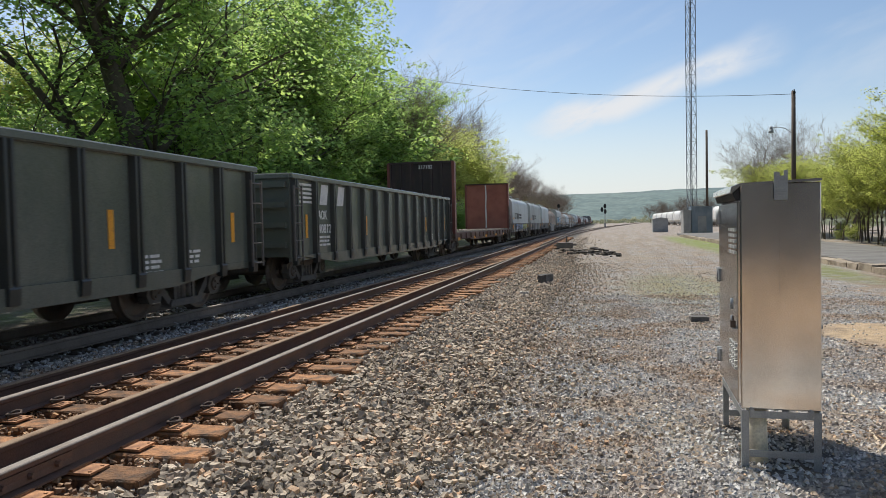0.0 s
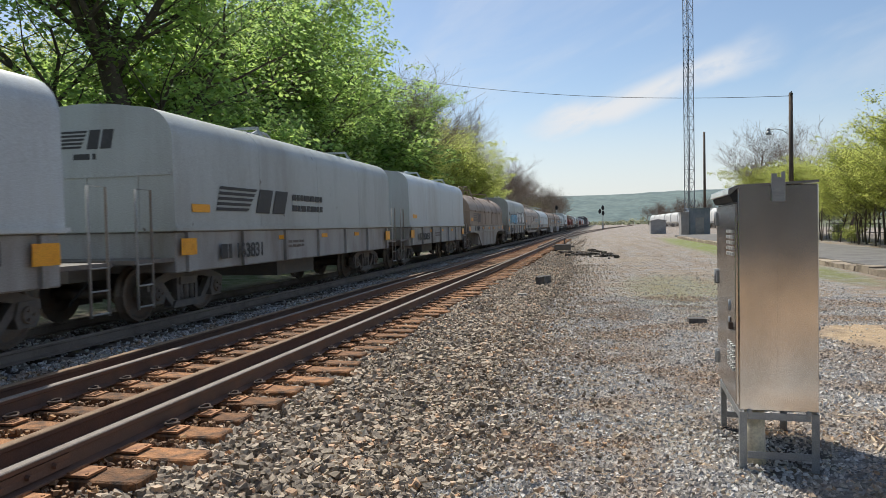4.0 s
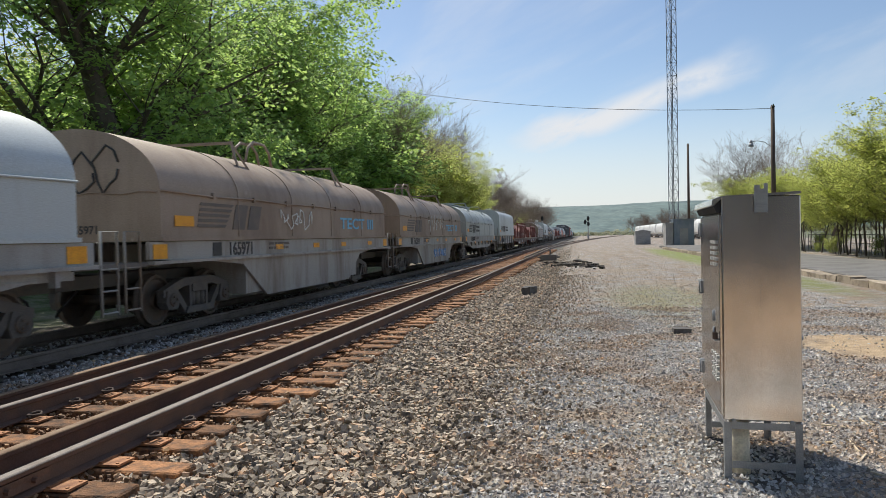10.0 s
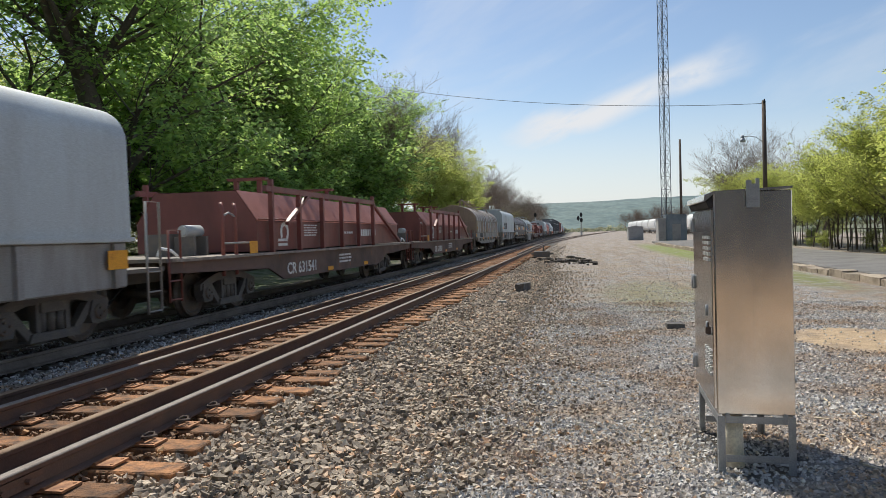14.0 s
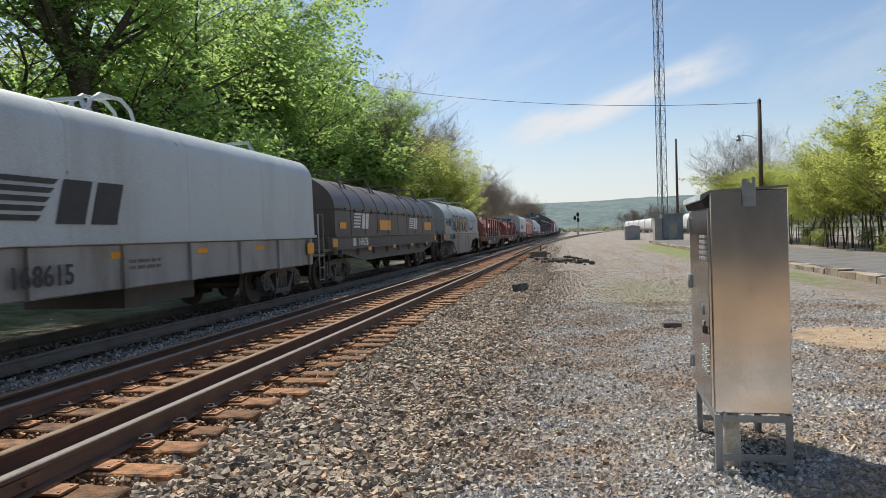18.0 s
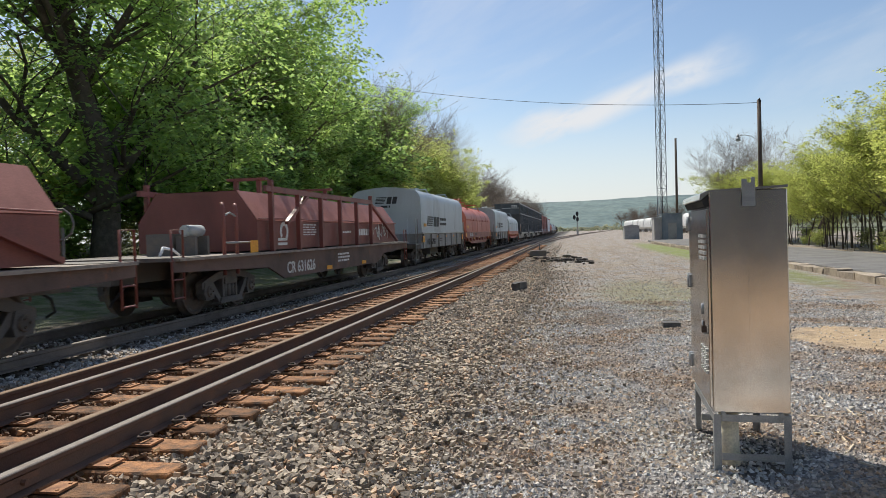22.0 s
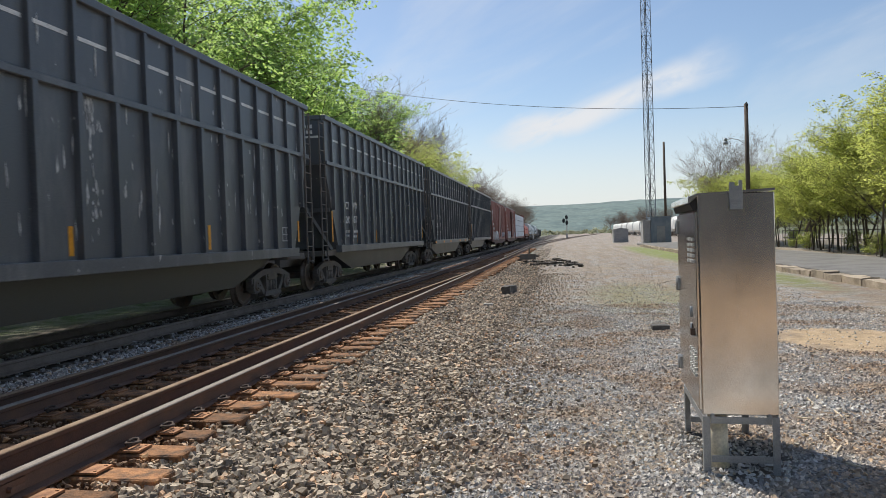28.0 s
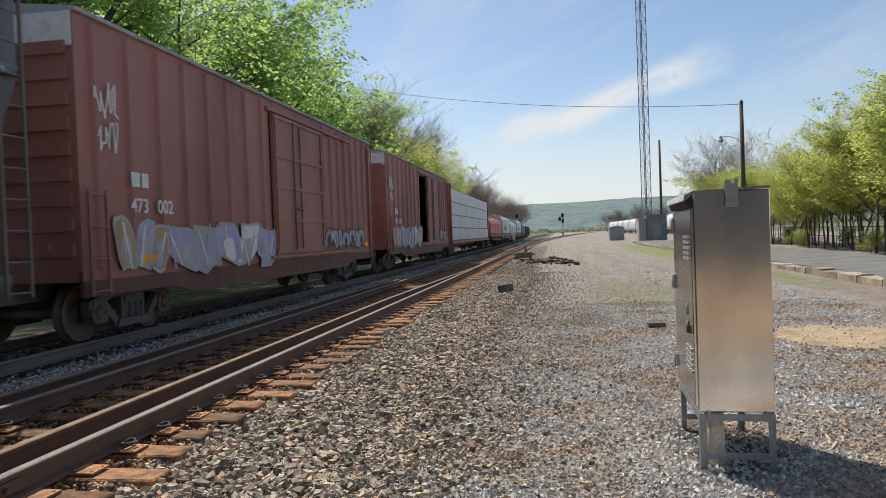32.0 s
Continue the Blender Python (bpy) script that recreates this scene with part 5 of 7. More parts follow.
        prism(bm, [(c[0] + 0.23 * math.cos(t0), c[1] + 0.23 * math.sin(t0)), (c[0] + 0.135 * math.cos(t0), c[1] + 0.135 * math.sin(t0)), (c[0] + 0.135 * math.cos(t1), c[1] + 0.135 * math.sin(t1)), (c[0] + 0.23 * math.cos(t1), c[1] + 0.23 * math.sin(t1))], 1.366, 1.372, "x")
    for z in (1.25, 1.35):
        box(bm, 1.366, 1.372, 3.5, 4.0, z, z + 0.06)
    part("emblem", bm, WHITE, car)
    bars(car, 1.367, 7.6, 1.50, 1, 1.1, 0.06, 0.04, WHITE)
    bars(car, 1.367, 9.35, 1.42, 1, 1.7, 0.2, 0.04, WHITE)
    running_gear(car, length, 1.8)
    if extra:
        extra(car, length)
    return car


def gondola(s, length, label, emb=False):
    """High-sided gondola with deep vertical posts and a rolled top chord."""
    car = start_car("gondola_car", label, s)
    for x in (1.42, -1.46):
        bm = bmesh.new()
        box(bm, x, x + 0.04, 0, length, 0.70, 2.50)
        part("side_wall", bm, GONDOLA, car)
    for y in (0, length - 0.04):
        bm = bmesh.new()
        box(bm, -1.42, 1.42, y, y + 0.04, 0.80, 2.50)
        part("end_wall", bm, GONDOLA, car)
    bm = bmesh.new()
    box(bm, -1.42, 1.42, 0.04, length - 0.04, 0.82, 0.88)
    part("floor_plate", bm, RUNNING, car)
    bm = bmesh.new()
    for x in (1.38, -1.56):
        box(bm, x, x + 0.18, -0.02, length + 0.02, 2.44, 2.56)
    for y in (-0.06, length - 0.06):
        box(bm, -1.5, 1.5, y, y + 0.12, 2.44, 2.56)
    islands("top_chord", bm, GONDOLA, car, bevel=0.02)
    bm = bmesh.new()
    for s_ in (1.46, -1.52):
        prism(bm, [(0.3, 0.82), (length - 0.3, 0.82), (length - 2.6, 0.56), (2.6, 0.56)], s_, s_ + 0.06, "x")
    islands("side_sill", bm, GONDOLA, car)
    n = 15
    for k in range(n):
        y = 0.18 + k * (length - 0.36) / (n - 1)
        for s_ in (1, -1):
            bm = bmesh.new()
            prism(bm, [(s_ * 1.46, y - 0.10), (s_ * 1.56, y - 0.07), (s_ * 1.56, y - 0.025), (s_ * 1.53, y - 0.012), (s_ * 1.53, y + 0.012), (s_ * 1.56, y + 0.025), (s_ * 1.56, y + 0.07), (s_ * 1.46, y + 0.10)], 0.80, 2.45, "z")
            prism(bm, [(s_ * 1.46, 0.62), (s_ * 1.56, 0.62), (s_ * 1.575, 0.80), (s_ * 1.46, 0.95)], y - 0.08, y + 0.08)
            part("side_post", bm, POST_SHADE_BLACK, car)
    for k in range(4):
        z = 1.0 + k * 0.42
        for y in (-0.10, length):
            bm = bmesh.new()
            box(bm, -1.40, 1.40, y, y + 0.10, z, z + 0.12)
            part("end_rib", bm, GONDOLA, car)
    bm = bmesh.new()
    box(bm, -0.35, 0.35, -0.6, length + 0.6, 0.66, 0.84)
    part("centre_sill", bm, RUNNING, car)
    for y in (-0.06, length - 0.34):
        ladder(car, 1.60, y, 0.72, 2.3, 0.38, 5)
    for y in (0.80, 4.85, length - 4.0, length - 0.85):
        bm = bmesh.new()
        box(bm, 1.462, 1.468, y, y + 0.11, 1.18, 1.70)
        part("reflector", bm, YELLOW, car, "yellow reflective strip")
    bars(car, 1.466, 12.25, 1.02, 4, 0.55, 0.045, 0.035, WHITE)
    bars(car, 1.466, length - 2.3, 1.05, 3, 0.5, 0.045, 0.035, WHITE)
    if emb:
        for k, (y, w) in enumerate(((0.52, 0.80), (1.62, 0.62), (2.70, 0.62))):
            bm = bmesh.new()
            if k == 0:
                for q in range(5):
                    box(bm, 1.462, 1.468, y, y + w * 0.8, 1.95 + q * 0.095, 2.0 + q * 0.095)
            else:
                prism(bm, [(y, 1.93), (y + 0.42, 1.93), (y + 0.54, 2.4), (y + 0.12, 2.4)], 1.462, 1.468, "x")
            part("emblem", bm, WHITE, car)
        text(car, "40812", 1.466, 1.50, 1.28, 0.21, WHITE, width=0.78)
        text(car, "AOK", 1.466, 1.50, 1.60, 0.21, WHITE, width=0.55)
        bars(car, 1.466, 1.50, 1.16, 3, 0.7, 0.05, 0.04, WHITE)
    running_gear(car, length, 1.7)


def bulkhead_flat(s, length):
    car = start_car("bulkhead_flat_car", "empty rust-red flat car with tall end bulkheads and plank deck", s)
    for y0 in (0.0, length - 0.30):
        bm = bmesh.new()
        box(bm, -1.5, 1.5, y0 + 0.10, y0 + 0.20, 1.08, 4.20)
        part("bulkhead", bm, DARK_BULKHEAD if y0 == 0 else PALE_RED, car)
        bm = bmesh.new()
        for k in range(7):
            x = -1.42 + k * 2.84 / 6
            yy = y0 if y0 == 0 else y0 + 0.20
            box(bm, x - 0.06, x + 0.06, yy, yy + 0.10, 1.08, 4.18)
        box(bm, -1.5, 1.5, y0, y0 + 0.3, 4.16, 4.24)
        islands("bulkhead_rib", bm, DARK_BULKHEAD, car)
        for x in (1.42, -1.54):
            bm = bmesh.new()
            box(bm, x, x + 0.12, y0 - 0.02, y0 + 0.32, 1.0, 4.2)
            part("end_post", bm, RED, car)
    bm = bmesh.new()
    prism(bm, [(0.06, 0), (0.03, 0.3), (0.07, 0.8), (0.02, 1.4), (0.06, 2.2), (0.03, 3.0), (-0.06, 3.0), (-0.03, 2.3), (-0.07, 1.2), (-0.04, 0.5), (-0.06, 0)], 0, 0.012)
    ob = part("bare_streak", bm, WHITE, car, "pale streak where paint has worn off")
    ob.location = (-0.05, length - 0.315, 1.12)
    text(car, "317182", -0.002, -0.1, 3.92, 0.16, WHITE, "y")
    n = 34
    for k in range(n):
        bm = bmesh.new()
        y = 0.35 + k * (length - 0.7) / n
        box(bm, -1.48, 1.48, y + 0.01, y + (length - 0.7) / n - 0.01, 1.02, 1.075 + 0.012 * (k % 3))
        part("deck_plank", bm, DECKWOOD, car)
    bm = bmesh.new()
    for x in (1.46, -1.54):
        prism(bm, [(0.0, 1.05), (length, 1.05), (length, 0.80), (length - 3.2, 0.76), (length - 4.4, 0.66), (4.4, 0.66), (3.2, 0.76), (0.0, 0.80)], x, x + 0.08, "x")
    islands("side_sill", bm, DECK_BROWN, car)
    bm = bmesh.new()
    for k in range(14):
        y = 1.2 + k * (length - 2.4) / 13
        box(bm, 1.54, 1.60, y - 0.09, y + 0.09, 0.78, 1.0)
    islands("stake_pocket", bm, DECK_BROWN, car)
    bm = bmesh.new()
    box(bm, -0.35, 0.35, -0.6, length + 0.6, 0.60, 1.0)
    part("centre_sill", bm, RUNNING, car)
    reflectors(car, 1.545, 0.70, [0.5, 4.6, 8.2, 12.0, 15.4], 0.5, 0.13)
    text(car, "317182", 1.545, length - 4.1, 0.79, 0.2, WHITE)
    ladder(car, 1.56, length - 0.4, 1.1, 2.6, 0.3, 5)
    running_gear(car, length, 1.7)


SCUFF = mat("rubbed_paint", (0.62, 0.63, 0.62), 0.7, 0, (0.24, 0.245, 0.25), 0.5, 6, 60, 0.0)


def tall_gondola(s, length, number, seed):
    """Tall black woodchip car: ribbed sides, a mid rail, ladders at the ends, sloping bottom."""
    rnd = random.Random(seed)
    car = start_car("tall_gondola_car", "tall scuffed black high-sided car with vertical ribs", s)
    for x in (1.46, -1.50):
        bm = bmesh.new()
        prism(bm, [(1.0, 1.15), (length - 1.0, 1.15), (length, 3.46), (length, 4.75), (0.0, 4.75), (0.0, 3.46)], x, x + 0.04, "x")
        part("side_wall", bm, COALBLACK, car)
    for y, d in ((0, 1), (length, -1)):
        bm = bmesh.new()
        prism(bm, [(y, 4.75), (y, 3.46), (y + d * 1.0, 1.15), (y + d * 1.04, 1.15), (y + d * 0.04, 3.46), (y + d * 0.04, 4.75)], -1.46, 1.46, "x")
        part("end_wall", bm, COALBLACK, car)
    # near-black colour paints in the shade on the hopper bottom
    bm = bmesh.new()
    prism(bm, [(0.9, 1.20), (length - 0.9, 1.20), (length - 3.4, 0.50), (3.4, 0.50)], -1.12, 1.12, "x")
    part("hopper_bottom", bm, POST_SHADE_BLACK, car)
    for name, x0, w, z0, z1 in (("top_chord", 0.0, 0.14, 4.68, 4.80), ("mid_rail", 0.02, 0.15, 3.46, 3.56), ("side_sill", 0.0, 0.17, 1.06, 1.26)):
        for x in (1.44, -1.58):
            bm = bmesh.new()
            cut = 0.95 if name == "side_sill" else -0.02
            box(bm, x + x0, x + w, cut, length - cut, z0, z1)
            part(name, bm, COALBLACK, car, bevel=0.008)
    for y, z, d in ((-0.06, 4.68, 0.12), (length - 0.06, 4.68, 0.12), (-0.08, 3.46, 0.08), (length, 3.46, 0.08), (0.46, 2.2, 0.10), (length - 0.56, 2.2, 0.10)):
        bm = bmesh.new()
        box(bm, -1.44, 1.44, y, y + d, z, z + 0.11)
        part("end_beam", bm, COALBLACK, car)
    n = 17
    for k in range(n):
        y = 0.55 + k * (length - 1.1) / (n - 1)
        for s_ in (1, -1):
            bm = bmesh.new()
            box(bm, *sorted((s_ * 1.50, s_ * 1.60)), y - 0.045, y + 0.045, max(1.26, 3.46 - min(y, length - y) * 2.2), 3.46)
            box(bm, *sorted((s_ * 1.50, s_ * 1.57)), y - 0.035, y + 0.035, 3.56, 4.68)
            part("side_post", bm, COALBLACK, car)
    for k in range(n - 1):
        y = 0.55 + k * (length - 1.1) / (n - 1)
        bm = bmesh.new()
        box(bm, 1.502, 1.507, y + 0.08, y + (length - 1.1) / (n - 1) - 0.08, 4.18, 4.235)
        part("reflector", bm, WHITE, car, "white reflective dash")
    for y, z0, z1 in ((0.46, 1.37, 2.22), (2.88, 1.31, 1.70), (5.12, 1.31, 1.70), (8.75, 1.31, 1.75), (11.05, 1.31, 1.75), (length - 0.75, 1.4, 1.9)):
        bm = bmesh.new()
        if number == "2047":
            box(bm, 1.612, 1.617, y + 0.2, y + 0.6, 1.10, 1.20)
        else:
            box(bm, 1.502, 1.507, y, y + 0.09, z0, z1)
        part("reflector", bm, YELLOW, car, "yellow reflective strip")
    bm = bmesh.new()  # outlined load box near the far end
    y, z = length - 1.7, 1.42
    for y0, y1, z0, z1 in ((0, 0.42, 0, 0.02), (0, 0.42, 0.30, 0.32), (0, 0.02, 0.02, 0.30), (0.40, 0.42, 0.02, 0.30), (0.20, 0.22, 0.02, 0.30), (0.02, 0.40, 0.15, 0.17)):
        box(bm, 1.502, 1.507, y + y0, y + y1, z + z0, z + z1)
    part("stencil_box", bm, WHITE, car)
    bm = bmesh.new()
    for k in range(120):
        y, z = rnd.uniform(0.3, length - 0.3), rnd.uniform(1.5, 4.2)
        h = rnd.uniform(0.08, 0.5)
        prism(bm, [(y, z), (y + rnd.uniform(0.01, 0.035), z + h * 0.3), (y + rnd.uniform(-0.02, 0.03), z + h), (y - 0.012, z + h * 0.5)], 1.502, 1.506, "x")
    for cy in (rnd.uniform(3, 6), rnd.uniform(7, 11)):  # two long rubbed streaks
        for k in range(45):
            y, z = rnd.gauss(cy, 0.10), rnd.uniform(1.4, 3.35)
            h = rnd.uniform(0.05, 0.22)
            prism(bm, [(y, z), (y + rnd.uniform(0.01, 0.03), z + h * 0.3), (y + rnd.uniform(-0.02, 0.02), z + h), (y - 0.01, z + h * 0.5)], 1.502, 1.506, "x")
    part("scrape", bm, SCUFF, car, "pale scrapes in the paint", kind="stuff")
    bm = bmesh.new()
    box(bm, -0.6, 1.40, -0.066, -0.062, 4.18, 4.24)
    part("reflector", bm, WHITE, car, "white reflective dash")
    for y in (-0.40, length - 0.44):
        ladder(car, 1.52 if y < 0 else 1.62, y, 0.85, 4.6, 0.38, 11)
    bm = bmesh.new()
    for x in (-1.3, 1.3):
        bar(bm, (x, 0.95, 1.15), (x * 0.2, -0.03, 3.42), 0.10, 0.08)
    islands("end_brace", bm, COALBLACK, car)
    for words, y, z, w in (("CT", 1.72, 2.32, 0.44), ("WX", 2.50, 2.34, 0.50), (number[:2], 1.72, 1.90, 0.44), (number[2:], 2.50, 1.92, 0.42)):
        text(car, words, 1.508, y, z, 0.22, WHITE, width=w)
    text(car, "LD LMT", 1.508, 1.72, 1.62, 0.08, WHITE)
    text(car, "LT WT", 1.508, 1.72, 1.48, 0.08, WHITE)
    bars(car, 1.508, 2.50, 1.62, 2, 0.4, 0.07, 0.08, WHITE)
    bars(car, -0.02, 0.5, 4.45, 2, 0.7, 0.1, 0.05, WHITE, "y")
    bm = bmesh.new()
    box(bm, -0.35, 0.35, -0.5, length + 0.5, 0.72, 1.15)
    for y in (0.1, length - 1.2):
        box(bm, -1.4, 1.4, y, y + 1.1, 0.98, 1.12)
    part("centre_sill", bm, RUNNING, car)
    running_gear(car, length, 1.4)


def boxcar(s, length, number, seed, door_open):
    car = start_car("boxcar", "faded oxide-red ribbed boxcar with sprayed graffiti" + (" and an open door" if door_open else ""), s)
    d0, d1 = length * 0.43, length * 0.65
    bm = bmesh.new()
    box(bm, -1.50, 1.46, 0.0, length, 0.95, 1.10)
    for y0, y1 in ((0.0, d0), (d1, length)):
        box(bm, 1.42, 1.48, y0, y1, 0.95, 4.60)
    box(bm, 1.42, 1.48, d0, d1, 4.25, 4.60)
    box(bm, -1.50, -1.44, 0, length, 1.10, 4.60)
    for y in (0.0, length - 0.05):
        box(bm, -1.44, 1.42, y, y + 0.05, 1.10, 4.60)
    part("body", bm, BOXRED, car)
    bm = bmesh.new()
    prism(bm, [(1.54, 4.58), (1.54, 4.64), (0, 4.82), (-1.54, 4.64), (-1.54, 4.58)], -0.02, length + 0.02)
    part("roof", bm, GREY_DULL, car)
    n = 0
    for y0, y1 in ((0.0, d0), (d1, length)):
        k = 8
        for i in range(k):
            y = y0 + (i + 0.5) * (y1 - y0) / k
            bm = bmesh.new()
            prism(bm, [(1.48, y - 0.12), (1.535, y - 0.07), (1.535, y + 0.07), (1.48, y + 0.12)], 1.12, 4.50, "z")
            part("side_rib", bm, BOXRED, car)
    for k in range(9):
        z = 1.3 + k * 0.34
        for y in (-0.05, length):
            bm = bmesh.new()
            box(bm, -1.38, 1.38, y, y + 0.05, z, z + 0.17)
            part("end_rib", bm, BOXRED, car)
    bm = bmesh.new()
    box(bm, -1.46, 1.46, -0.03, 0.0, 4.12, 4.58)
    part("end_panel", bm, WHITE, car, "white board at the top of the end")
    text(car, number, -0.032, -0.62, 4.28, 0.17, BLACK, "y")
    bm = bmesh.new()
    shift = 1.5 if door_open else 0.0
    box(bm, 1.50, 1.57, d0 + 0.02 + shift, d1 - 0.02 + shift, 1.10, 4.28)
    door = part("door", bm, BOXRED, car)
    bm = bmesh.new()
    for z in (1.14, 1.85, 2.6, 3.3, 4.18):
        box(bm, 1.57, 1.60, d0 + 0.04 + shift, d1 - 0.04 + shift, z, z + 0.08)
    for y in (d0 + 0.08, d0 + 1.6, d1 - 0.14):
        box(bm, 1.57, 1.605, y + shift, y + shift + 0.06, 1.2, 4.2)
    part("door_frame", bm, BOXRED, door)
    bm = bmesh.new()
    rod(bm, (1.62, d0 + 1.1 + shift, 1.2), (1.62, d0 + 1.1 + shift, 4.2), 0.022)
    bar(bm, (1.63, d0 + 1.1 + shift, 2.2), (1.63, d0 + 1.6 + shift, 2.15), 0.04)
    part("lock_rod", bm, RUNNING, door)
    bm = bmesh.new()
    for z in (1.02, 4.30):
        box(bm, 1.48, 1.60, d0 - 0.3, min(length, d1 + 2.6), z, z + 0.07)
    islands("door_track", bm, BOXRED, car)
    bm = bmesh.new()
    for s_ in (1.44, -1.50):
        prism(bm, [(0.0, 0.96), (length, 0.96), (length, 0.74), (length - 2.2, 0.74), (length - 3.0, 0.58), (3.0, 0.58), (2.2, 0.74), (0.0, 0.74)], s_, s_ + 0.05, "x")
    islands("side_sill", bm, DEEP_RED, car)
    bm = bmesh.new()
    box(bm, -0.35, 0.35, -0.6, length + 0.6, 0.66, 0.95)
    part("centre_sill", bm, RUNNING, car)
    ladder(car, 1.55, 0.08, 0.75, 2.2, 0.38, 4, material=BOXRED)
    ladder(car, 1.55, length - 0.46, 0.75, 4.4, 0.38, 9, material=BOXRED)
    ladder(car, -1.4, -0.16, 0.9, 4.4, 0.4, 9, along="x")
    text(car, number[:3], 1.540, 1.05, 1.92, 0.22, WHITE)
    text(car, number[3:], 1.540, 1.75, 1.92, 0.22, WHITE)
    bars(car, 1.540, 1.08, 2.30, 1, 0.44, 0.22, 0.03, WHITE)
    bars(car, 1.537, 8.9, 3.1, 4, 0.5, 0.05, 0.05, WHITE)
    blobs(car, 1.538, 0.70, 0.98, 1.3, 0.86, [TAN, LILAC], seed + 5, GREY_DIRTY)
    blobs(car, 1.538, 2.0, 0.90, d0 - 2.1, 0.98, [LILAC, GREY_DIRTY, LILAC, WHITE], seed, GREY_DIRTY)
    blobs(car, 1.537, d1 + 0.25, 1.12, 3.7, 0.62, [GREY_DULL, LILAC], seed + 1)
    scribble(car, 1.545, 0.30, 3.2, 0.5, 0.55, WHITE, seed + 2, 15)
    scribble(car, 1.545, 0.35, 2.7, 0.45, 0.5, WHITE, seed + 3, 13)
    reflectors(car, 1.541, 1.14, [1.25, 4.0, length - 1.2], 0.42, 0.14)
    running_gear(car, length, 1.7)


def lumber_car(s, length):
    car = start_car("centrebeam_car", "centre-beam flat car stacked with white-wrapped lumber", s)
    bm = bmesh.new()
    box(bm, -1.45, 1.45, 0, length, 0.85, 1.05)
    part("deck", bm, RED, car)
    for y in (0.0, length - 0.25):
        bm = bmesh.new()
        box(bm, -1.45, 1.45, y, y + 0.25, 1.05, 4.55)
        part("bulkhead", bm, RED, car)
    bm = bmesh.new()
    box(bm, -0.08, 0.08, 0.25, length - 0.25, 4.35, 4.55)
    for k in range(14):
        y = 0.8 + k * (length - 1.6) / 13
        bar(bm, (0, y, 1.0), (0, y, 4.4), 0.1)
    part("centre_beam", bm, RED, car)
    n, rows = 6, 4
    L = (length - 0.8) / n
    for i in range(n):
        for k in range(rows):
            for s_ in (1, -1):
                bm = bmesh.new()
                y, z = 0.4 + i * L, 1.07 + k * 0.80
                box(bm, *sorted((s_ * 0.12, s_ * (1.38 + 0.01 * ((i + k) % 3)))), y + 0.03, y + L - 0.03, z, z + 0.76)
                part("lumber_pack", bm, LUMBER_WRAP, car, bevel=0.015)
    bm = bmesh.new()
    box(bm, -0.35, 0.35, -0.6, length + 0.6, 0.55, 0.9)
    part("centre_sill", bm, RUNNING, car)
    running_gear(car, length, 1.8)


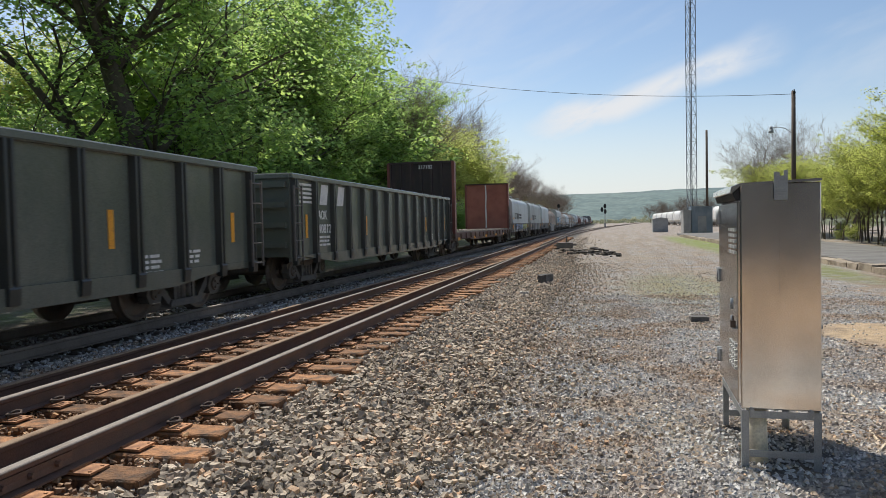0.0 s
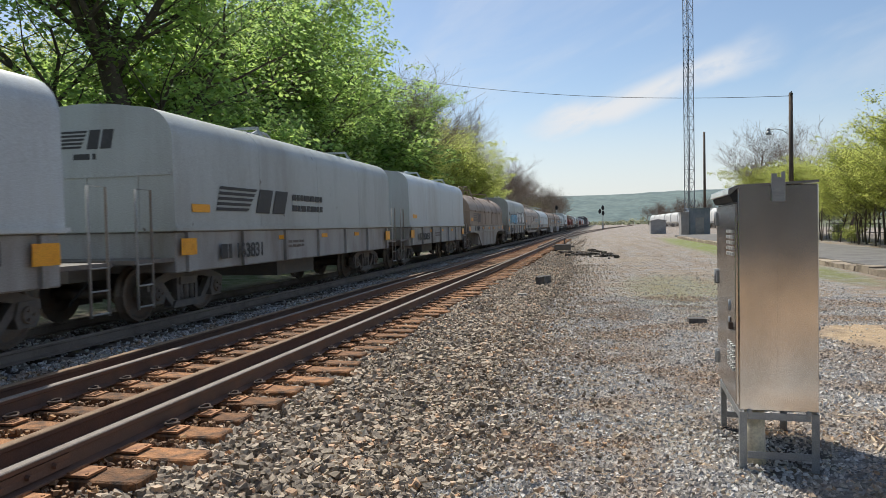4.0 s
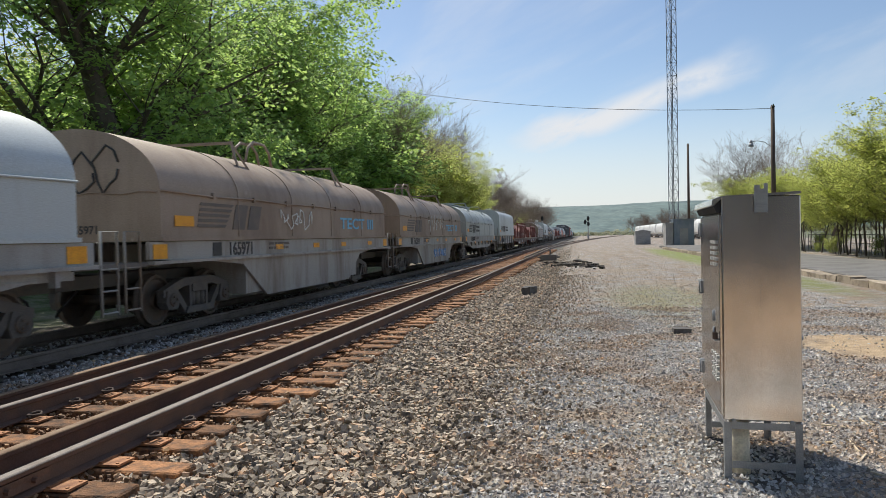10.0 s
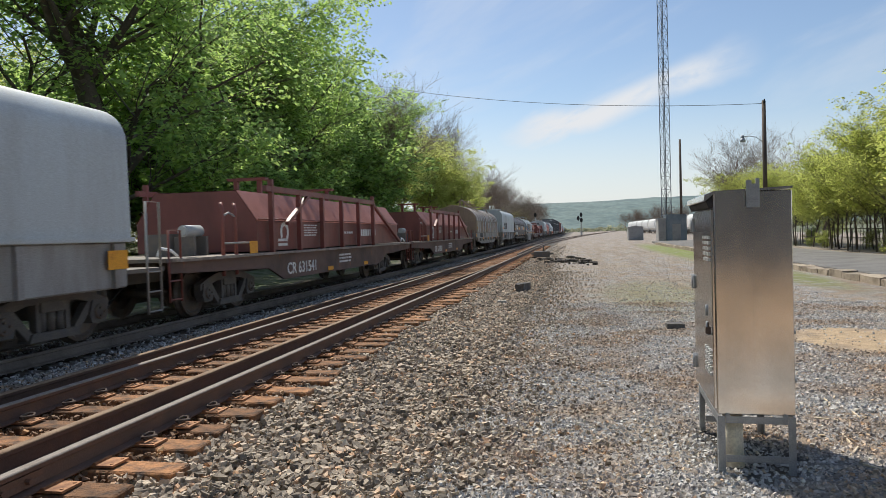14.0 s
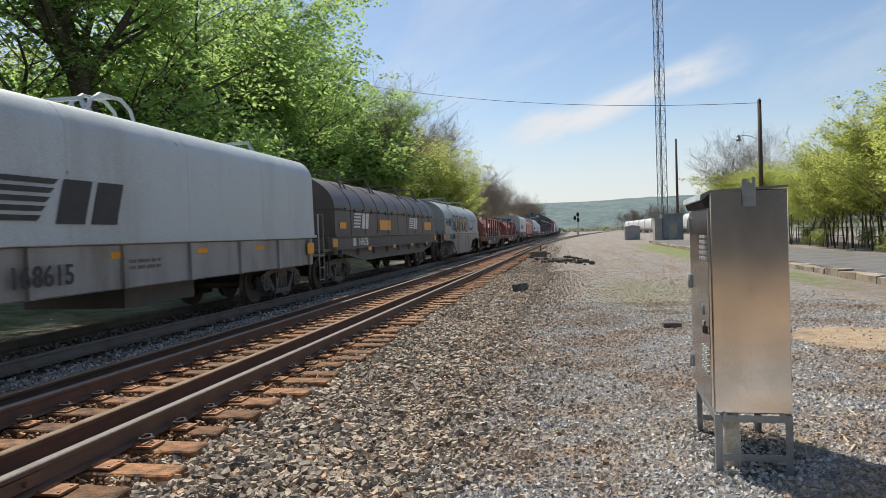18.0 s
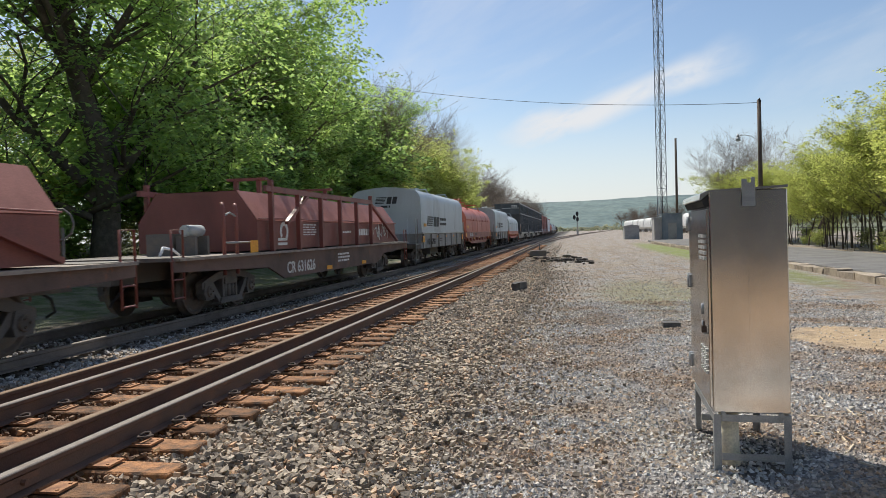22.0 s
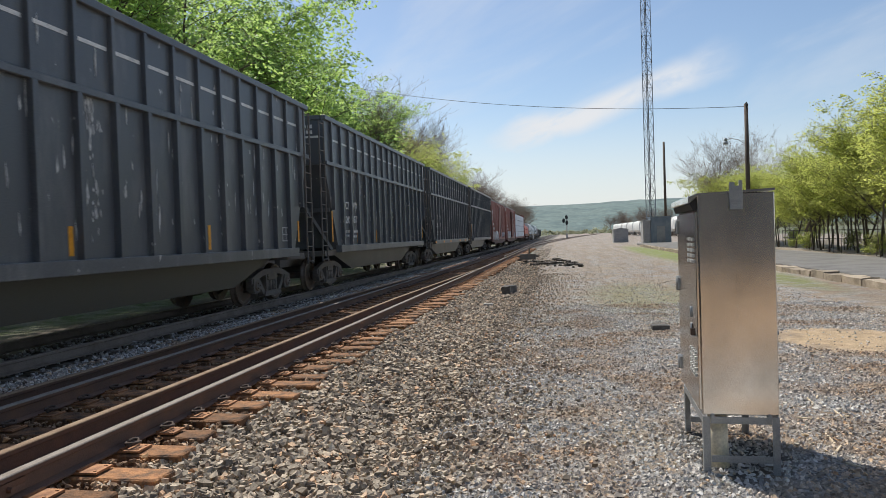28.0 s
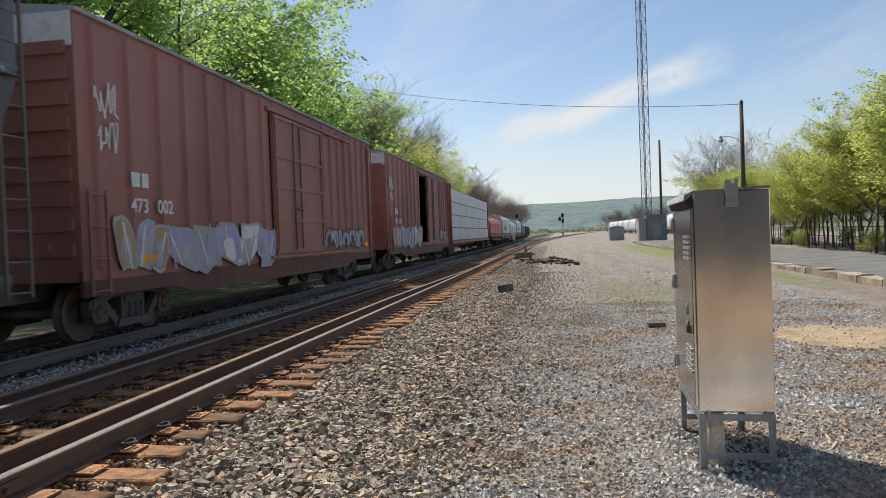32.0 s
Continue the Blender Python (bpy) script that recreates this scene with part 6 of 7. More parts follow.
def build_train():
    gondola(-3.6, 15.65, "black-green high-sided gondola with yellow strips")
    gondola(13.6, 15.65, "black-green high-sided gondola with white emblem", True)
    bulkhead_flat(30.35, 18.85)
    coil_boxy(51.15, 11.1, GREY, GREY_DULL, "clean grey coil car with blue and lime graffiti below", "",
              extra=lambda c, n: (blobs(c, 1.565, 2.0, 0.90, 4.6, 0.52, [BLUE, BLUE, WHITE], 3), blobs(c, 1.565, 6.7, 0.90, 3.4, 0.52, [LIME], 4)))
    coil_boxy(64.5, 11.2, GREY_DIRTY, GREY_DULL, "dusty grey boxy-hooded coil car", "163831")
    coil_boxy(78.0, 9.8, GREY, GREY_DULL, "pale grey boxy-hooded coil car", "163050", emb=False)
    coil_round(89.7, 12.15, BROWN, BELLY, "grimy brown barrel-hooded coil car with pale sill", "165979", emb=FADED)
    coil_boxy(104.8, 11.15, GREY_DIRTY, GREY_DULL, "grey coil car with blue and white graffiti", "163227", emb=False,
              extra=lambda c, n: (blobs(c, 1.556, 1.25, 1.45, 4.3, 0.85, [SKY_PAINT], 11), blobs(c, 1.560, 5.4, 1.42, 5.3, 1.05, [LIME_WASH, GREY], 12), scribble(c, 1.55, 0.35, 2.0, 0.9, 0.4, BLACK, 5)))
    coil_round(117.6, 13.3, CREAM, BELLY, "flaking cream double-hooded coil car, rust showing", "168315", belly=False, double=True,
               extra=lambda c, n: (emblem(c, 1.508, 7.0, 1.75, 1.3, BLACK, "x", False), text(c, "TECT II", 1.506, n - 3.4, 1.72, 0.26, SKY_PAINT, width=2.1)))
    coil_round(133.2, 12.1, GREY, GREY_DULL, "light grey barrel-hooded coil car", "167230", belly=False)
    coil_round(147.1, 12.2, BROWN, BELLY, "grimy brown barrel-hooded coil car with white scrawl", "165971", emb=FADED,
               extra=lambda c, n: (end_scrawl(c, -0.9, 2.1, 1.7, 0.75, BLACK, 23), scribble(c, 1.515, 4.3, 1.62, 1.7, 0.5, WHITE, 21, 24), text(c, "TECT III", 1.506, n - 4.2, 1.68, 0.30, SKY_PAINT, width=2.9)))
    coil_round(161.25, 12.3, BROWN, BELLY, "grimy brown barrel-hooded coil car with tall white letters", "165911", emb=FADED,
               extra=lambda c, n: (scribble(c, 1.515, 4.6, 1.6, 3.2, 0.75, WHITE, 31, 22), text(c, "TECT III", 1.506, n - 4.0, 1.68, 0.30, SKY_PAINT, width=2.9), blobs(c, 1.506, 5.6, 0.5, 2.6, 0.45, [BLUE], 32, BELLY)))
    coil_round(175.35, 12.1, GREY_DIRTY, GREY_DULL, "weathered grey barrel-hooded coil car with green panels", "164099", belly=False, emb=BLACK)
    coil_boxy(190.5, 11.0, GREY, GREY_DULL, "clean light grey boxy-hooded coil car", "168013")
    coil_stake(203.4, 14.5, "oxide-red coil car with staked hood and white lettering", "631541")
    coil_stake(219.9, 14.5, "oxide-red coil car with staked hood and pale patch", "631200")
    coil_round(237.0, 12.2, BROWN, BELLY, "brown barrel-hooded coil car with white stripes over the hood", "165120", belly=False,
               extra=lambda c, n: stripes(c, n))
    coil_boxy(252.55, 11.3, GREY, GREY_DULL, "bright grey boxy-hooded coil car", "168615")
    coil_round(265.5, 13.75, DARK, RUNNING, "sooty black double-hooded coil car with white emblems", "169628", belly=False, double=True,
               extra=lambda c, n: (emblem(c, 1.508, 1.6, 1.66, 1.5, WHITE, "x", False), emblem(c, 1.508, 8.6, 1.66, 1.4, WHITE, "x", False), reflectors(c, 1.508, 1.62, [4.4, 11.4], 1.4, 0.34)))
    coil_round(281.85, 12.1, GREY_DIRTY, BELLY, "grey barrel-hooded coil car with orange and blue graffiti", "164870",
               extra=lambda c, n: (blobs(c, 1.503, 1.9, 1.56, 6.3, 0.72, [BLUE], 43, BLUE), blobs(c, 1.516, 2.5, 1.47, 5.1, 0.98, [TAN], 41), emblem(c, 1.506, 0.31, 1.83, 1.4, BLACK, "x", False, 0.75), scribble(c, 1.515, 8.2, 1.6, 1.4, 0.3, BLACK, 42)))
    coil_stake(296.5, 14.5, "dark oxide-red coil car with staked hood and blue tag", "631188", extra=lambda c, n: scribble(c, 1.375, 3.2, 1.35, 1.0, 0.4, BLUE, 51))
    coil_stake(313.6, 14.5, "oxide-red coil car with staked hood and white tag", "631626", extra=lambda c, n: scribble(c, 1.375, 11.2, 1.25, 1.7, 0.7, WHITE, 52, 24))
    coil_boxy(331.35, 11.15, GREY, GREY_DULL, "pale blue-grey boxy-hooded coil car", "167900")
    coil_round(344.2, 12.2, ORANGE, PALE_RED, "faded orange-red barrel-hooded coil car", "80546", belly=False)
    coil_boxy(360.1, 11.15, GREY, GREY_DULL, "pale grey boxy-hooded coil car with black tag", "7897")
    coil_round(373.3, 11.2, GREY, ORANGE, "white-hooded coil car on a red underframe", "", belly=False)
    for k, num in enumerate(("2006", "2067", "2047", "2005")):
        tall_gondola(388.0 + 15.2 * k, 13.85, num, 60 + k)
    boxcar(448.5, 14.85, "473002", 71, False)
    boxcar(465.6, 14.9, "473073", 74, True)
    lumber_car(481.9, 22.8)
    coil_round(506.3, 12.0, ORANGE, DEEP_RED, "orange-red barrel-hooded coil car far back", "", belly=False)
    coil_boxy(520.5, 11.2, GREY, GREY_DULL, "grey boxy-hooded coil car far back")
    coil_round(534.5, 12.0, GREY, BELLY, "grey barrel-hooded coil car far back")
    coil_boxy(549.0, 11.2, GREY, GREY_DULL, "grey boxy-hooded coil car far back")
    coil_round(563.0, 12.0, DARK, RUNNING, "black barrel-hooded coil car far back", "", belly=False)
    gondola(578.0, 15.95, "black gondola far back")


def stripes(car, length):
    bm = bmesh.new()
    prof = hood_profile("round")
    for k in range(13):
        y = 0.5 + k * (length - 1.0) / 12
        pts = [(u * 1.012, y, w * 1.004) for u, w in prof[:16]]
        for p, q in zip(pts[k % 3 // 2:], pts[k % 3 // 2 + 1:]):
            bar(bm, p, q, 0.075 if k % 4 else 0.11, 0.014)
    islands("white_stripe", bm, LIME_WASH, car, "white paint band across the hood")
    bm = bmesh.new()
    y = length * 0.30
    for x in (-0.14, 0.14):
        bar(bm, (x, y, 3.15), (x, y, 3.68), 0.10, 0.16)
    for d in (-1, 1):
        bar(bm, (0, y, 3.68), (0, y + d * 0.55, 3.70), 0.10, 0.09)
        bar(bm, (0, y + d * 0.55, 3.70), (1.05, y + d * 0.75, 2.90), 0.06, 0.06)
    part("lifting_post", bm, BROWN, car)


build_train()


# ---- trees ----
def grow(rnd, height, spread, levels, trunk_r, lean=0.0, forks=3, start=0.28, inner=True, limbs=()):
    """Branch segments (p, q, r0, r1) and the twig ends of a tree."""
    segs, tips = [], []

    def limb(p, d, length, r, level):
        n = 4 if level < 2 else 3
        for k in range(n):
            d = (d + Vector((rnd.gauss(0, 0.13), rnd.gauss(0, 0.13), rnd.gauss(0.06, 0.07)))).normalized()
            q = p + d * length / n
            r1 = r * (0.86 if level == 0 else 0.78)
            segs.append((p.copy(), q.copy(), r, r1))
            p, r = q, r1
            if level < levels and (level > 0 or k >= n * start):
                for _ in range(forks if level == 0 else 2):
                    a = rnd.uniform(0, math.tau)
                    out = (d * rnd.uniform(0.45, 0.9) + Vector((math.cos(a), math.sin(a), rnd.uniform(-0.05, 0.4))) * spread).normalized()
                    limb(p, out, length * rnd.uniform(0.48, 0.68), r * 0.58, level + 1)
            if level >= max(1, levels - (2 if inner else 1)):
                tips.append((p.copy(), d.copy()))
        tips.append((p.copy(), d.copy()))

    lean = lean if isinstance(lean, tuple) else (lean, 0.05)
    limb(Vector((0, 0, -0.3)), Vector((*lean, 1)).normalized(), height * 0.66, trunk_r, 0)
    for z, way, length, r in limbs:
        limb(Vector((lean[0] * z, lean[1] * z, z)), Vector(way).normalized(), length, r, 1)
    f = height / max(p.z for p, d in tips)
    return [(p * f, q * f, r0, r1) for p, q, r0, r1 in segs], [(p * f, d) for p, d in tips]


def wood_mesh(segs, material, sides=5, thin=0.007):
    vs, fs, base = [], [], 0
    for p, q, r0, r1 in segs:
        d = (q - p).normalized()
        a = d.orthogonal().normalized()
        b = d.cross(a)
        n = sides + 3 if r0 > 0.12 else sides if r0 > 0.04 else 3
        for e, r in ((p, max(r0, thin)), (q, max(r1, thin * 0.7))):
            for k in range(n):
                t = k * math.tau / n
                vs.append(e + (a * math.cos(t) + b * math.sin(t)) * r)
        for k in range(n):
            fs.append((base + k, base + (k + 1) % n, base + n + (k + 1) % n, base + n + k))
        base += 2 * n
    return mesh_np("trunk", np.array([tuple(v) for v in vs]), np.array(fs), material, True)


def leaf_mesh(rng, tips, count, radius, size, material, flat=0.16):
    """Leaves, each a folded blade, in flat drooping sprays about the twig ends."""
    anchors = np.array([tuple(p) for p, d in tips])
    out = np.array([tuple(d) if d is not None else (1.0, 0.0, 0.0) for p, d in tips])
    k = len(anchors)
    weight = rng.gamma(1.1, 1.0, k) + 0.05
    wide = radius * rng.uniform(0.7, 1.3, k)
    tilt = rng.normal(0, 0.28, (k, 2))
    idx = rng.choice(k, count, p=weight / weight.sum())
    a, r = rng.uniform(0, math.tau, count), np.sqrt(rng.random(count))
    off = np.stack([np.cos(a) * r, np.sin(a) * r], 1) * wide[idx, None] + out[idx, :2] * wide[idx, None] * 0.5
    c = anchors[idx].copy()
    c[:, :2] += off
    c[:, 2] += (off * tilt[idx]).sum(1) - 0.35 * wide[idx] * r ** 2 + rng.normal(0, flat, count) * radius
    n = np.concatenate([-tilt[idx] + rng.normal(0, 0.42, (count, 2)) + off * 0.4, np.ones((count, 1))], 1)
    n /= np.linalg.norm(n, axis=1, keepdims=True)
    u = np.cross(n, rng.normal(0, 1, (count, 3)))
    u /= np.linalg.norm(u, axis=1, keepdims=True)
    w = np.cross(n, u)
    s = (size * rng.uniform(0.6, 1.35, count))[:, None]
    fold = n * s * 0.16
    v = np.stack([c - u * s * 0.55, c + w * s * 0.46 - fold, c + u * s * 0.65, c - w * s * 0.46 - fold], 1).reshape(-1, 3)
    q = 4 * np.arange(count)[:, None]
    f = np.concatenate([q + np.array([0, 1, 2]), q + np.array([0, 2, 3])], 1).reshape(-1, 3)
    return mesh_np("crown", v, f, material)


def tree_kind(seed, name, label, height, spread, levels, r, count, radius, size, leaf, bark, forks=3, start=0.28, lean=0.0, inner=True, limbs=()):
    rnd, rng = random.Random(seed), np.random.default_rng(seed)
    segs, tips = grow(rnd, height, spread, levels, r, lean, forks, start, inner, limbs)
    t = thing(name, label, "tree")
    part("trunk", wood_mesh(segs, bark), None, t)
    if count:
        part("crown", leaf_mesh(rng, tips, count, radius, size, leaf), None, t)
    return t


def plant_trees():
    A = tree_kind(1, "tree", "tall dark-trunked maple in fresh green leaf", 19, 1.05, 3, 0.54, 40000, 0.72, 0.165, LEAF, BARK, 4, 0.30, (-0.12, -0.09), True,
                  limbs=((3.4, (0.62, 0.45, 0.60), 9.0, 0.24), (4.2, (-0.6, -0.45, 0.65), 8.0, 0.24), (2.6, (-0.75, -0.5, 0.25), 6.5, 0.15), (2.9, (0.75, -0.1, 0.22), 6.0, 0.12), (5.2, (0.5, 0.75, 0.6), 7.5, 0.18)))
    B = tree_kind(2, "tree", "spreading green maple beside the railway line", 17, 1.1, 3, 0.26, 31000, 0.68, 0.165, LEAF, BARK, 4, 0.10)
    C = tree_kind(3, "tree", "slender light green tree beside the railway line", 15, 0.7, 3, 0.20, 20000, 0.46, 0.15, LEAF_LIGHT, BARK, 3, 0.08)
    D = tree_kind(4, "tree", "yellow-green budding tree beside the railway line", 13, 0.8, 3, 0.13, 12000, 0.50, 0.20, LEAF_BUD, BARK_PALE, 4, 0.02)
    E = tree_kind(5, "bare_tree", "still bare grey-brown deciduous tree in spring", 13, 0.62, 4, 0.15, 0, 0, 0, None, BARK_PALE, 3, 0.12)
    F = tree_kind(6, "tree", "olive budding tree among bare trees", 13, 0.7, 3, 0.15, 7000, 0.40, 0.12, LEAF_OLIVE, BARK_PALE, 3, 0.12)
    G = tree_kind(7, "tree", "young thin-stemmed tree in fresh yellow-green leaf", 8.4, 0.62, 3, 0.075, 15000, 0.30, 0.092, LEAF_YOUNG, BARK, 3, 0.02)
    H = tree_kind(10, "tree", "young leaning tree in fresh yellow-green leaf", 7.6, 0.7, 3, 0.07, 13000, 0.30, 0.092, LEAF_YOUNG, BARK, 3, 0.02, 0.2)
    M = tree_kind(13, "tree", "bushy young tree in fresh yellow-green leaf", 6.6, 0.85, 3, 0.07, 14000, 0.32, 0.09, LEAF_YOUNG, BARK, 4, 0.02)
    S = tree_kind(11, "bare_sapling", "bare grey sapling stem among leafy trees", 6.0, 0.45, 2, 0.045, 0, 0, 0, None, BARK, 2, 0.3, 0.1)
    K = tree_kind(12, "tree", "low-branched green maple, leafy to the ground", 8.5, 1.0, 3, 0.12, 9500, 0.48, 0.19, LEAF, BARK, 4, 0.0)
    U = tree_kind(8, "shrub", "leafy green undergrowth beneath the trees", 3.2, 1.3, 2, 0.06, 4500, 0.42, 0.15, LEAF, BARK, 5, 0.0)
    V = tree_kind(9, "shrub", "pale green sapling thicket beneath the trees", 3.4, 1.1, 2, 0.05, 3000, 0.42, 0.13, LEAF_LIGHT, BARK_PALE, 5, 0.0)
    kinds = dict(A=A, B=B, C=C, D=D, E=E, F=F, G=G, H=H, K=K, M=M, S=S, U=U, V=V)
    used = set()
    rnd = random.Random(12)

    def put(kind, x, y, scale=1.0, z=None, turn=None):
        z = ground_height(x, y) if z is None else z
        a = rnd.uniform(0, math.tau) if turn is None else turn
        m = Matrix.Translation((x, y, z)) @ Matrix.Rotation(a, 4, "Z") @ Matrix.Diagonal((scale, scale, scale * rnd.uniform(0.94, 1.06), 1))
        if kind not in used:
            used.add(kind)
            kinds[kind].matrix_world = m
        else:
            copy_thing(kinds[kind], m)

    # wood behind the train: maples in front, lighter trees behind
    put("A", -16.8, 22.8, 1.0, None, 0.0)
    for row in (("B", -20.5, 11, 1.05), ("A", -19.4, 38.0, 0.92), ("B", -23.0, 31, 0.72), ("B", -19.0, 43, 1.02), ("B", -20.4, 49, 0.92),
                ("C", -31, 38, 0.9), ("D", -34, 17, 0.9), ("D", -34, 31, 1.1), ("D", -33, 46, 1.1), ("C", -25, 46, 1.1), 
                ("B", -22.5, 54, 0.92), ("K", -20.2, 54, 1.35), ("K", -20.6, 58.5, 1.15), ("K", -21.4, 51, 1.5), ("K", -21.0, 62, 1.15), ("K", -21.5, 56, 1.45), ("K", -19.8, 65, 1.3), ("B", -21.0, 61, 0.85), ("C", -25, 64, 0.85), ("D", -19.0, 66, 0.92), ("D", -21.5, 70, 1.05), ("E", -20.5, 61, 1.2), ("E", -22, 70, 1.15), ("D", -19.5, 74, 1.12), ("E", -22.5, 82, 1.25), ("D", -20.0, 83, 1.25),
                ("D", -20.5, 92, 1.32), ("E", -24, 88, 1.35), ("D", -20.0, 101, 1.35), ("D", -21.0, 110, 1.3), ("E", -19, 117, 1.1), ("E", -24, 99, 1.25), ("E", -25, 106, 1.15), ("D", -27, 78, 1.2), ("D", -18.2, 88, 1.1), ("D", -18.0, 97, 1.18), ("D", -18.2, 106, 1.12), ("D", -18.6, 115, 1.05), ("D", -19.0, 127, 0.95)):
        put(*row)
    for k in range(26):
        y = 121 + k * 9.5
        put("EFEEE"[k % 5], -19 - 4 * rnd.random(), y, rnd.uniform(0.85, 1.05))
        if k % 2:
            put("DF"[k % 4 // 2], -24 - 6 * rnd.random(), y + 3, rnd.uniform(0.9, 1.1))
    for k in range(24):
        put("UUV"[k % 3], -15.8 - 3.5 * rnd.random(), 8 + k * 3.6, rnd.uniform(0.5, 0.95))
    for k in range(16):
        put("UVV"[k % 3], -20 - 5 * rnd.random(), 7 + k * 3.4, rnd.uniform(1.1, 1.9))
    for k in range(8):
        put("UV"[k % 2], -29 - 10 * rnd.random(), 8 + k * 4.2, rnd.uniform(1.8, 2.6))
    for k in range(12):
        put("K", (-17.0 if k < 5 else -20.0) - 3.0 * rnd.random(), 28 + k * 3.4, rnd.uniform(0.7, 1.0))
    for k in range(20):
        put("UUV"[k % 3], -15.2 - 1.6 * rnd.random(), 28 + k * 2.7, rnd.uniform(0.9, 1.5))
    for row in (("U", -16.5, 63, 1.2), ("U", -17.2, 67, 1.2), ("V", -17.8, 71, 1.3), ("U", -17.0, 76, 1.1), ("V", -17.6, 81, 1.2), ("V", -17.2, 88, 1.1)):
        put(*row)
    for k in range(12):
        put("CD"[k % 2], -46 - 10 * rnd.random(), -5 + k * 9, rnd.uniform(0.8, 1.0))
    # beyond the old platform
    for k in range(17):
        put("GH"[k % 2], 13.6 + (k * 0.37 % 1) * 2.4 + k * 0.12, 27.5 + k * 1.45, rnd.uniform(0.86, 1.12) if k < 14 else 0.78)
    for k in range(9):
        put("HG"[k % 2], 17.2 + 2.8 * rnd.random(), 28 + k * 3.2, rnd.uniform(0.85, 1.02))
    for row in (("G", 15.6, 55, 0.74), ("H", 16.4, 58, 0.78), ("G", 17.0, 51, 0.75), ("G", 18.2, 62, 0.72), ("H", 17.6, 68, 0.72), ("G", 19.6, 73, 0.72), ("E", 17.4, 74, 0.76), ("E", 19.2, 79, 0.80), ("H", 20.5, 84, 0.72), ("E", 21.5, 68, 0.75), ("G", 21.0, 88, 0.75)):
        put(*row)
    for row in (("M", 16.0, 60, 1.02), ("M", 17.4, 66, 1.12), ("M", 16.4, 72, 1.12), ("M", 17.2, 79, 1.18), ("G", 15.9, 64, 0.9), ("G", 17.2, 70, 0.92), ("H", 18.2, 78, 1.0)):
        put(*row)
    for k in range(4):
        put("M", 15.6 + 2.6 * rnd.random(), 36 + k * 5.4, rnd.uniform(0.8, 1.0))
    for k in range(26):
        put("S", 13.2 + 3.6 * rnd.random(), 27 + k * 1.15, rnd.uniform(0.55, 1.0))
    for k in range(9):
        put("V", 14.2 + 5.5 * rnd.random(), 28 + k * 4.2, rnd.uniform(0.25, 0.55))
    for k in range(9):
        put("MV"[k % 2], 22 + 4 * rnd.random(), 30 + k * 6, rnd.uniform(0.7, 1.0))
    for k in range(14):
        put("E", 30 + 26 * rnd.random(), 310 + 14 * k, rnd.uniform(0.7, 0.95))
    # unseen trees added behind the camera, for reflections in the cabinet
    for k in range(9):
        put("BAC"[k % 3], -26 + 7.5 * k + rnd.uniform(-2, 2), -30 - 8 * rnd.random(), rnd.uniform(0.85, 1.05))


def far_treeline():
    """Uneven line of budding woods at the foot of the ridge."""
    rng = np.random.default_rng(44)
    n = 9000
    x = rng.uniform(-60, 420, n)
    top = 3.0 + 3.2 * np.array([noise.noise((a * 0.045, 2.0, 0.0)) for a in x.tolist()]) + 2.2 * np.array([noise.noise((a * 0.22, 7.0, 0.0)) for a in x.tolist()])
    c = [(Vector(p), None) for p in zip(x.tolist(), rng.uniform(600, 680, n).tolist(), (np.maximum(top, 0.6) * rng.random(n) ** 0.6).tolist())]
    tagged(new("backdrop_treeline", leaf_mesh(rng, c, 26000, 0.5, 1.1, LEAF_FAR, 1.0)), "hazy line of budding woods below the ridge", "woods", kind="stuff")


plant_trees()
far_treeline()


# ---- yard ----
def build_platform():
    bm = bmesh.new()
    box(bm, 7.9, 12.4, 14.0, 78.0, -0.3, 0.20)
    solid("pavement_platform", bm, ASPHALT, "cracked grey asphalt of the old platform", "platform", kind="structure", bevel=0.03)
    kerb = thing("platform_kerb", "crumbling tan kerb stones along the platform edge", "kerb", kind="structure")
    rnd = random.Random(5)
    y = 14.0
    while y < 70:
        n = rnd.uniform(0.9, 1.7)
        bm = bmesh.new()
        box(bm, 7.45, 7.9, y, y + n - rnd.uniform(0.02, 0.12), -0.25, 0.19 + rnd.uniform(-0.05, 0.03))
        bmesh.ops.subdivide_edges(bm, edges=bm.edges[:], cuts=2, use_grid_fill=True)
        for v in bm.verts:
            v.co += Vector((0.06 * noise.noise(v.co * 2.3), 0.02 * noise.noise(v.co * 3), 0.05 * noise.noise(v.co * 2.6 + Vector((3, 1, 0)))))
        part("kerb_stone", bm, KERB, kerb)
        y += n


build_platform()


def build_tower():
    x, y, r = 10.2, 84.6, 0.62
    t = thing("radio_mast", "slim galvanised triangular lattice mast", "mast", m=Matrix.Translation((x, y, 0)))
    corners = [(r * math.cos(a), r * math.sin(a)) for a in (radians(210), radians(330), radians(90))]
    H = 42.0
    for cx, cy in corners:
        bm = bmesh.new()
        rod(bm, (cx, cy, 0), (cx, cy, H), 0.044, n=6)
        part("leg", bm, MAST, t)
    for k in range(28):
        z0, z1 = k * 1.5, (k + 1) * 1.5
        for i in range(3):
            a, b = corners[i], corners[(i + 1) % 3]
            for p, q in (((*a, z1), (*b, z1)), ((*a, z0), (*b, z1)), ((*b, z0), (*a, z1))):
                bm = bmesh.new()
                rod(bm, p, q, 0.019, n=5)
                part("brace", bm, MAST, t)
    bm = bmesh.new()
    rod(bm, (0.05, -0.1, 0), (0.05, -0.1, H), 0.045, n=6)
    part("feeder_cable", bm, WIRE, t)
    bm = bmesh.new()
    box(bm, -1.0, 1.0, -1.0, 1.0, -0.3, 0.25)
    part("footing", bm, CONCRETE, t)


build_tower()


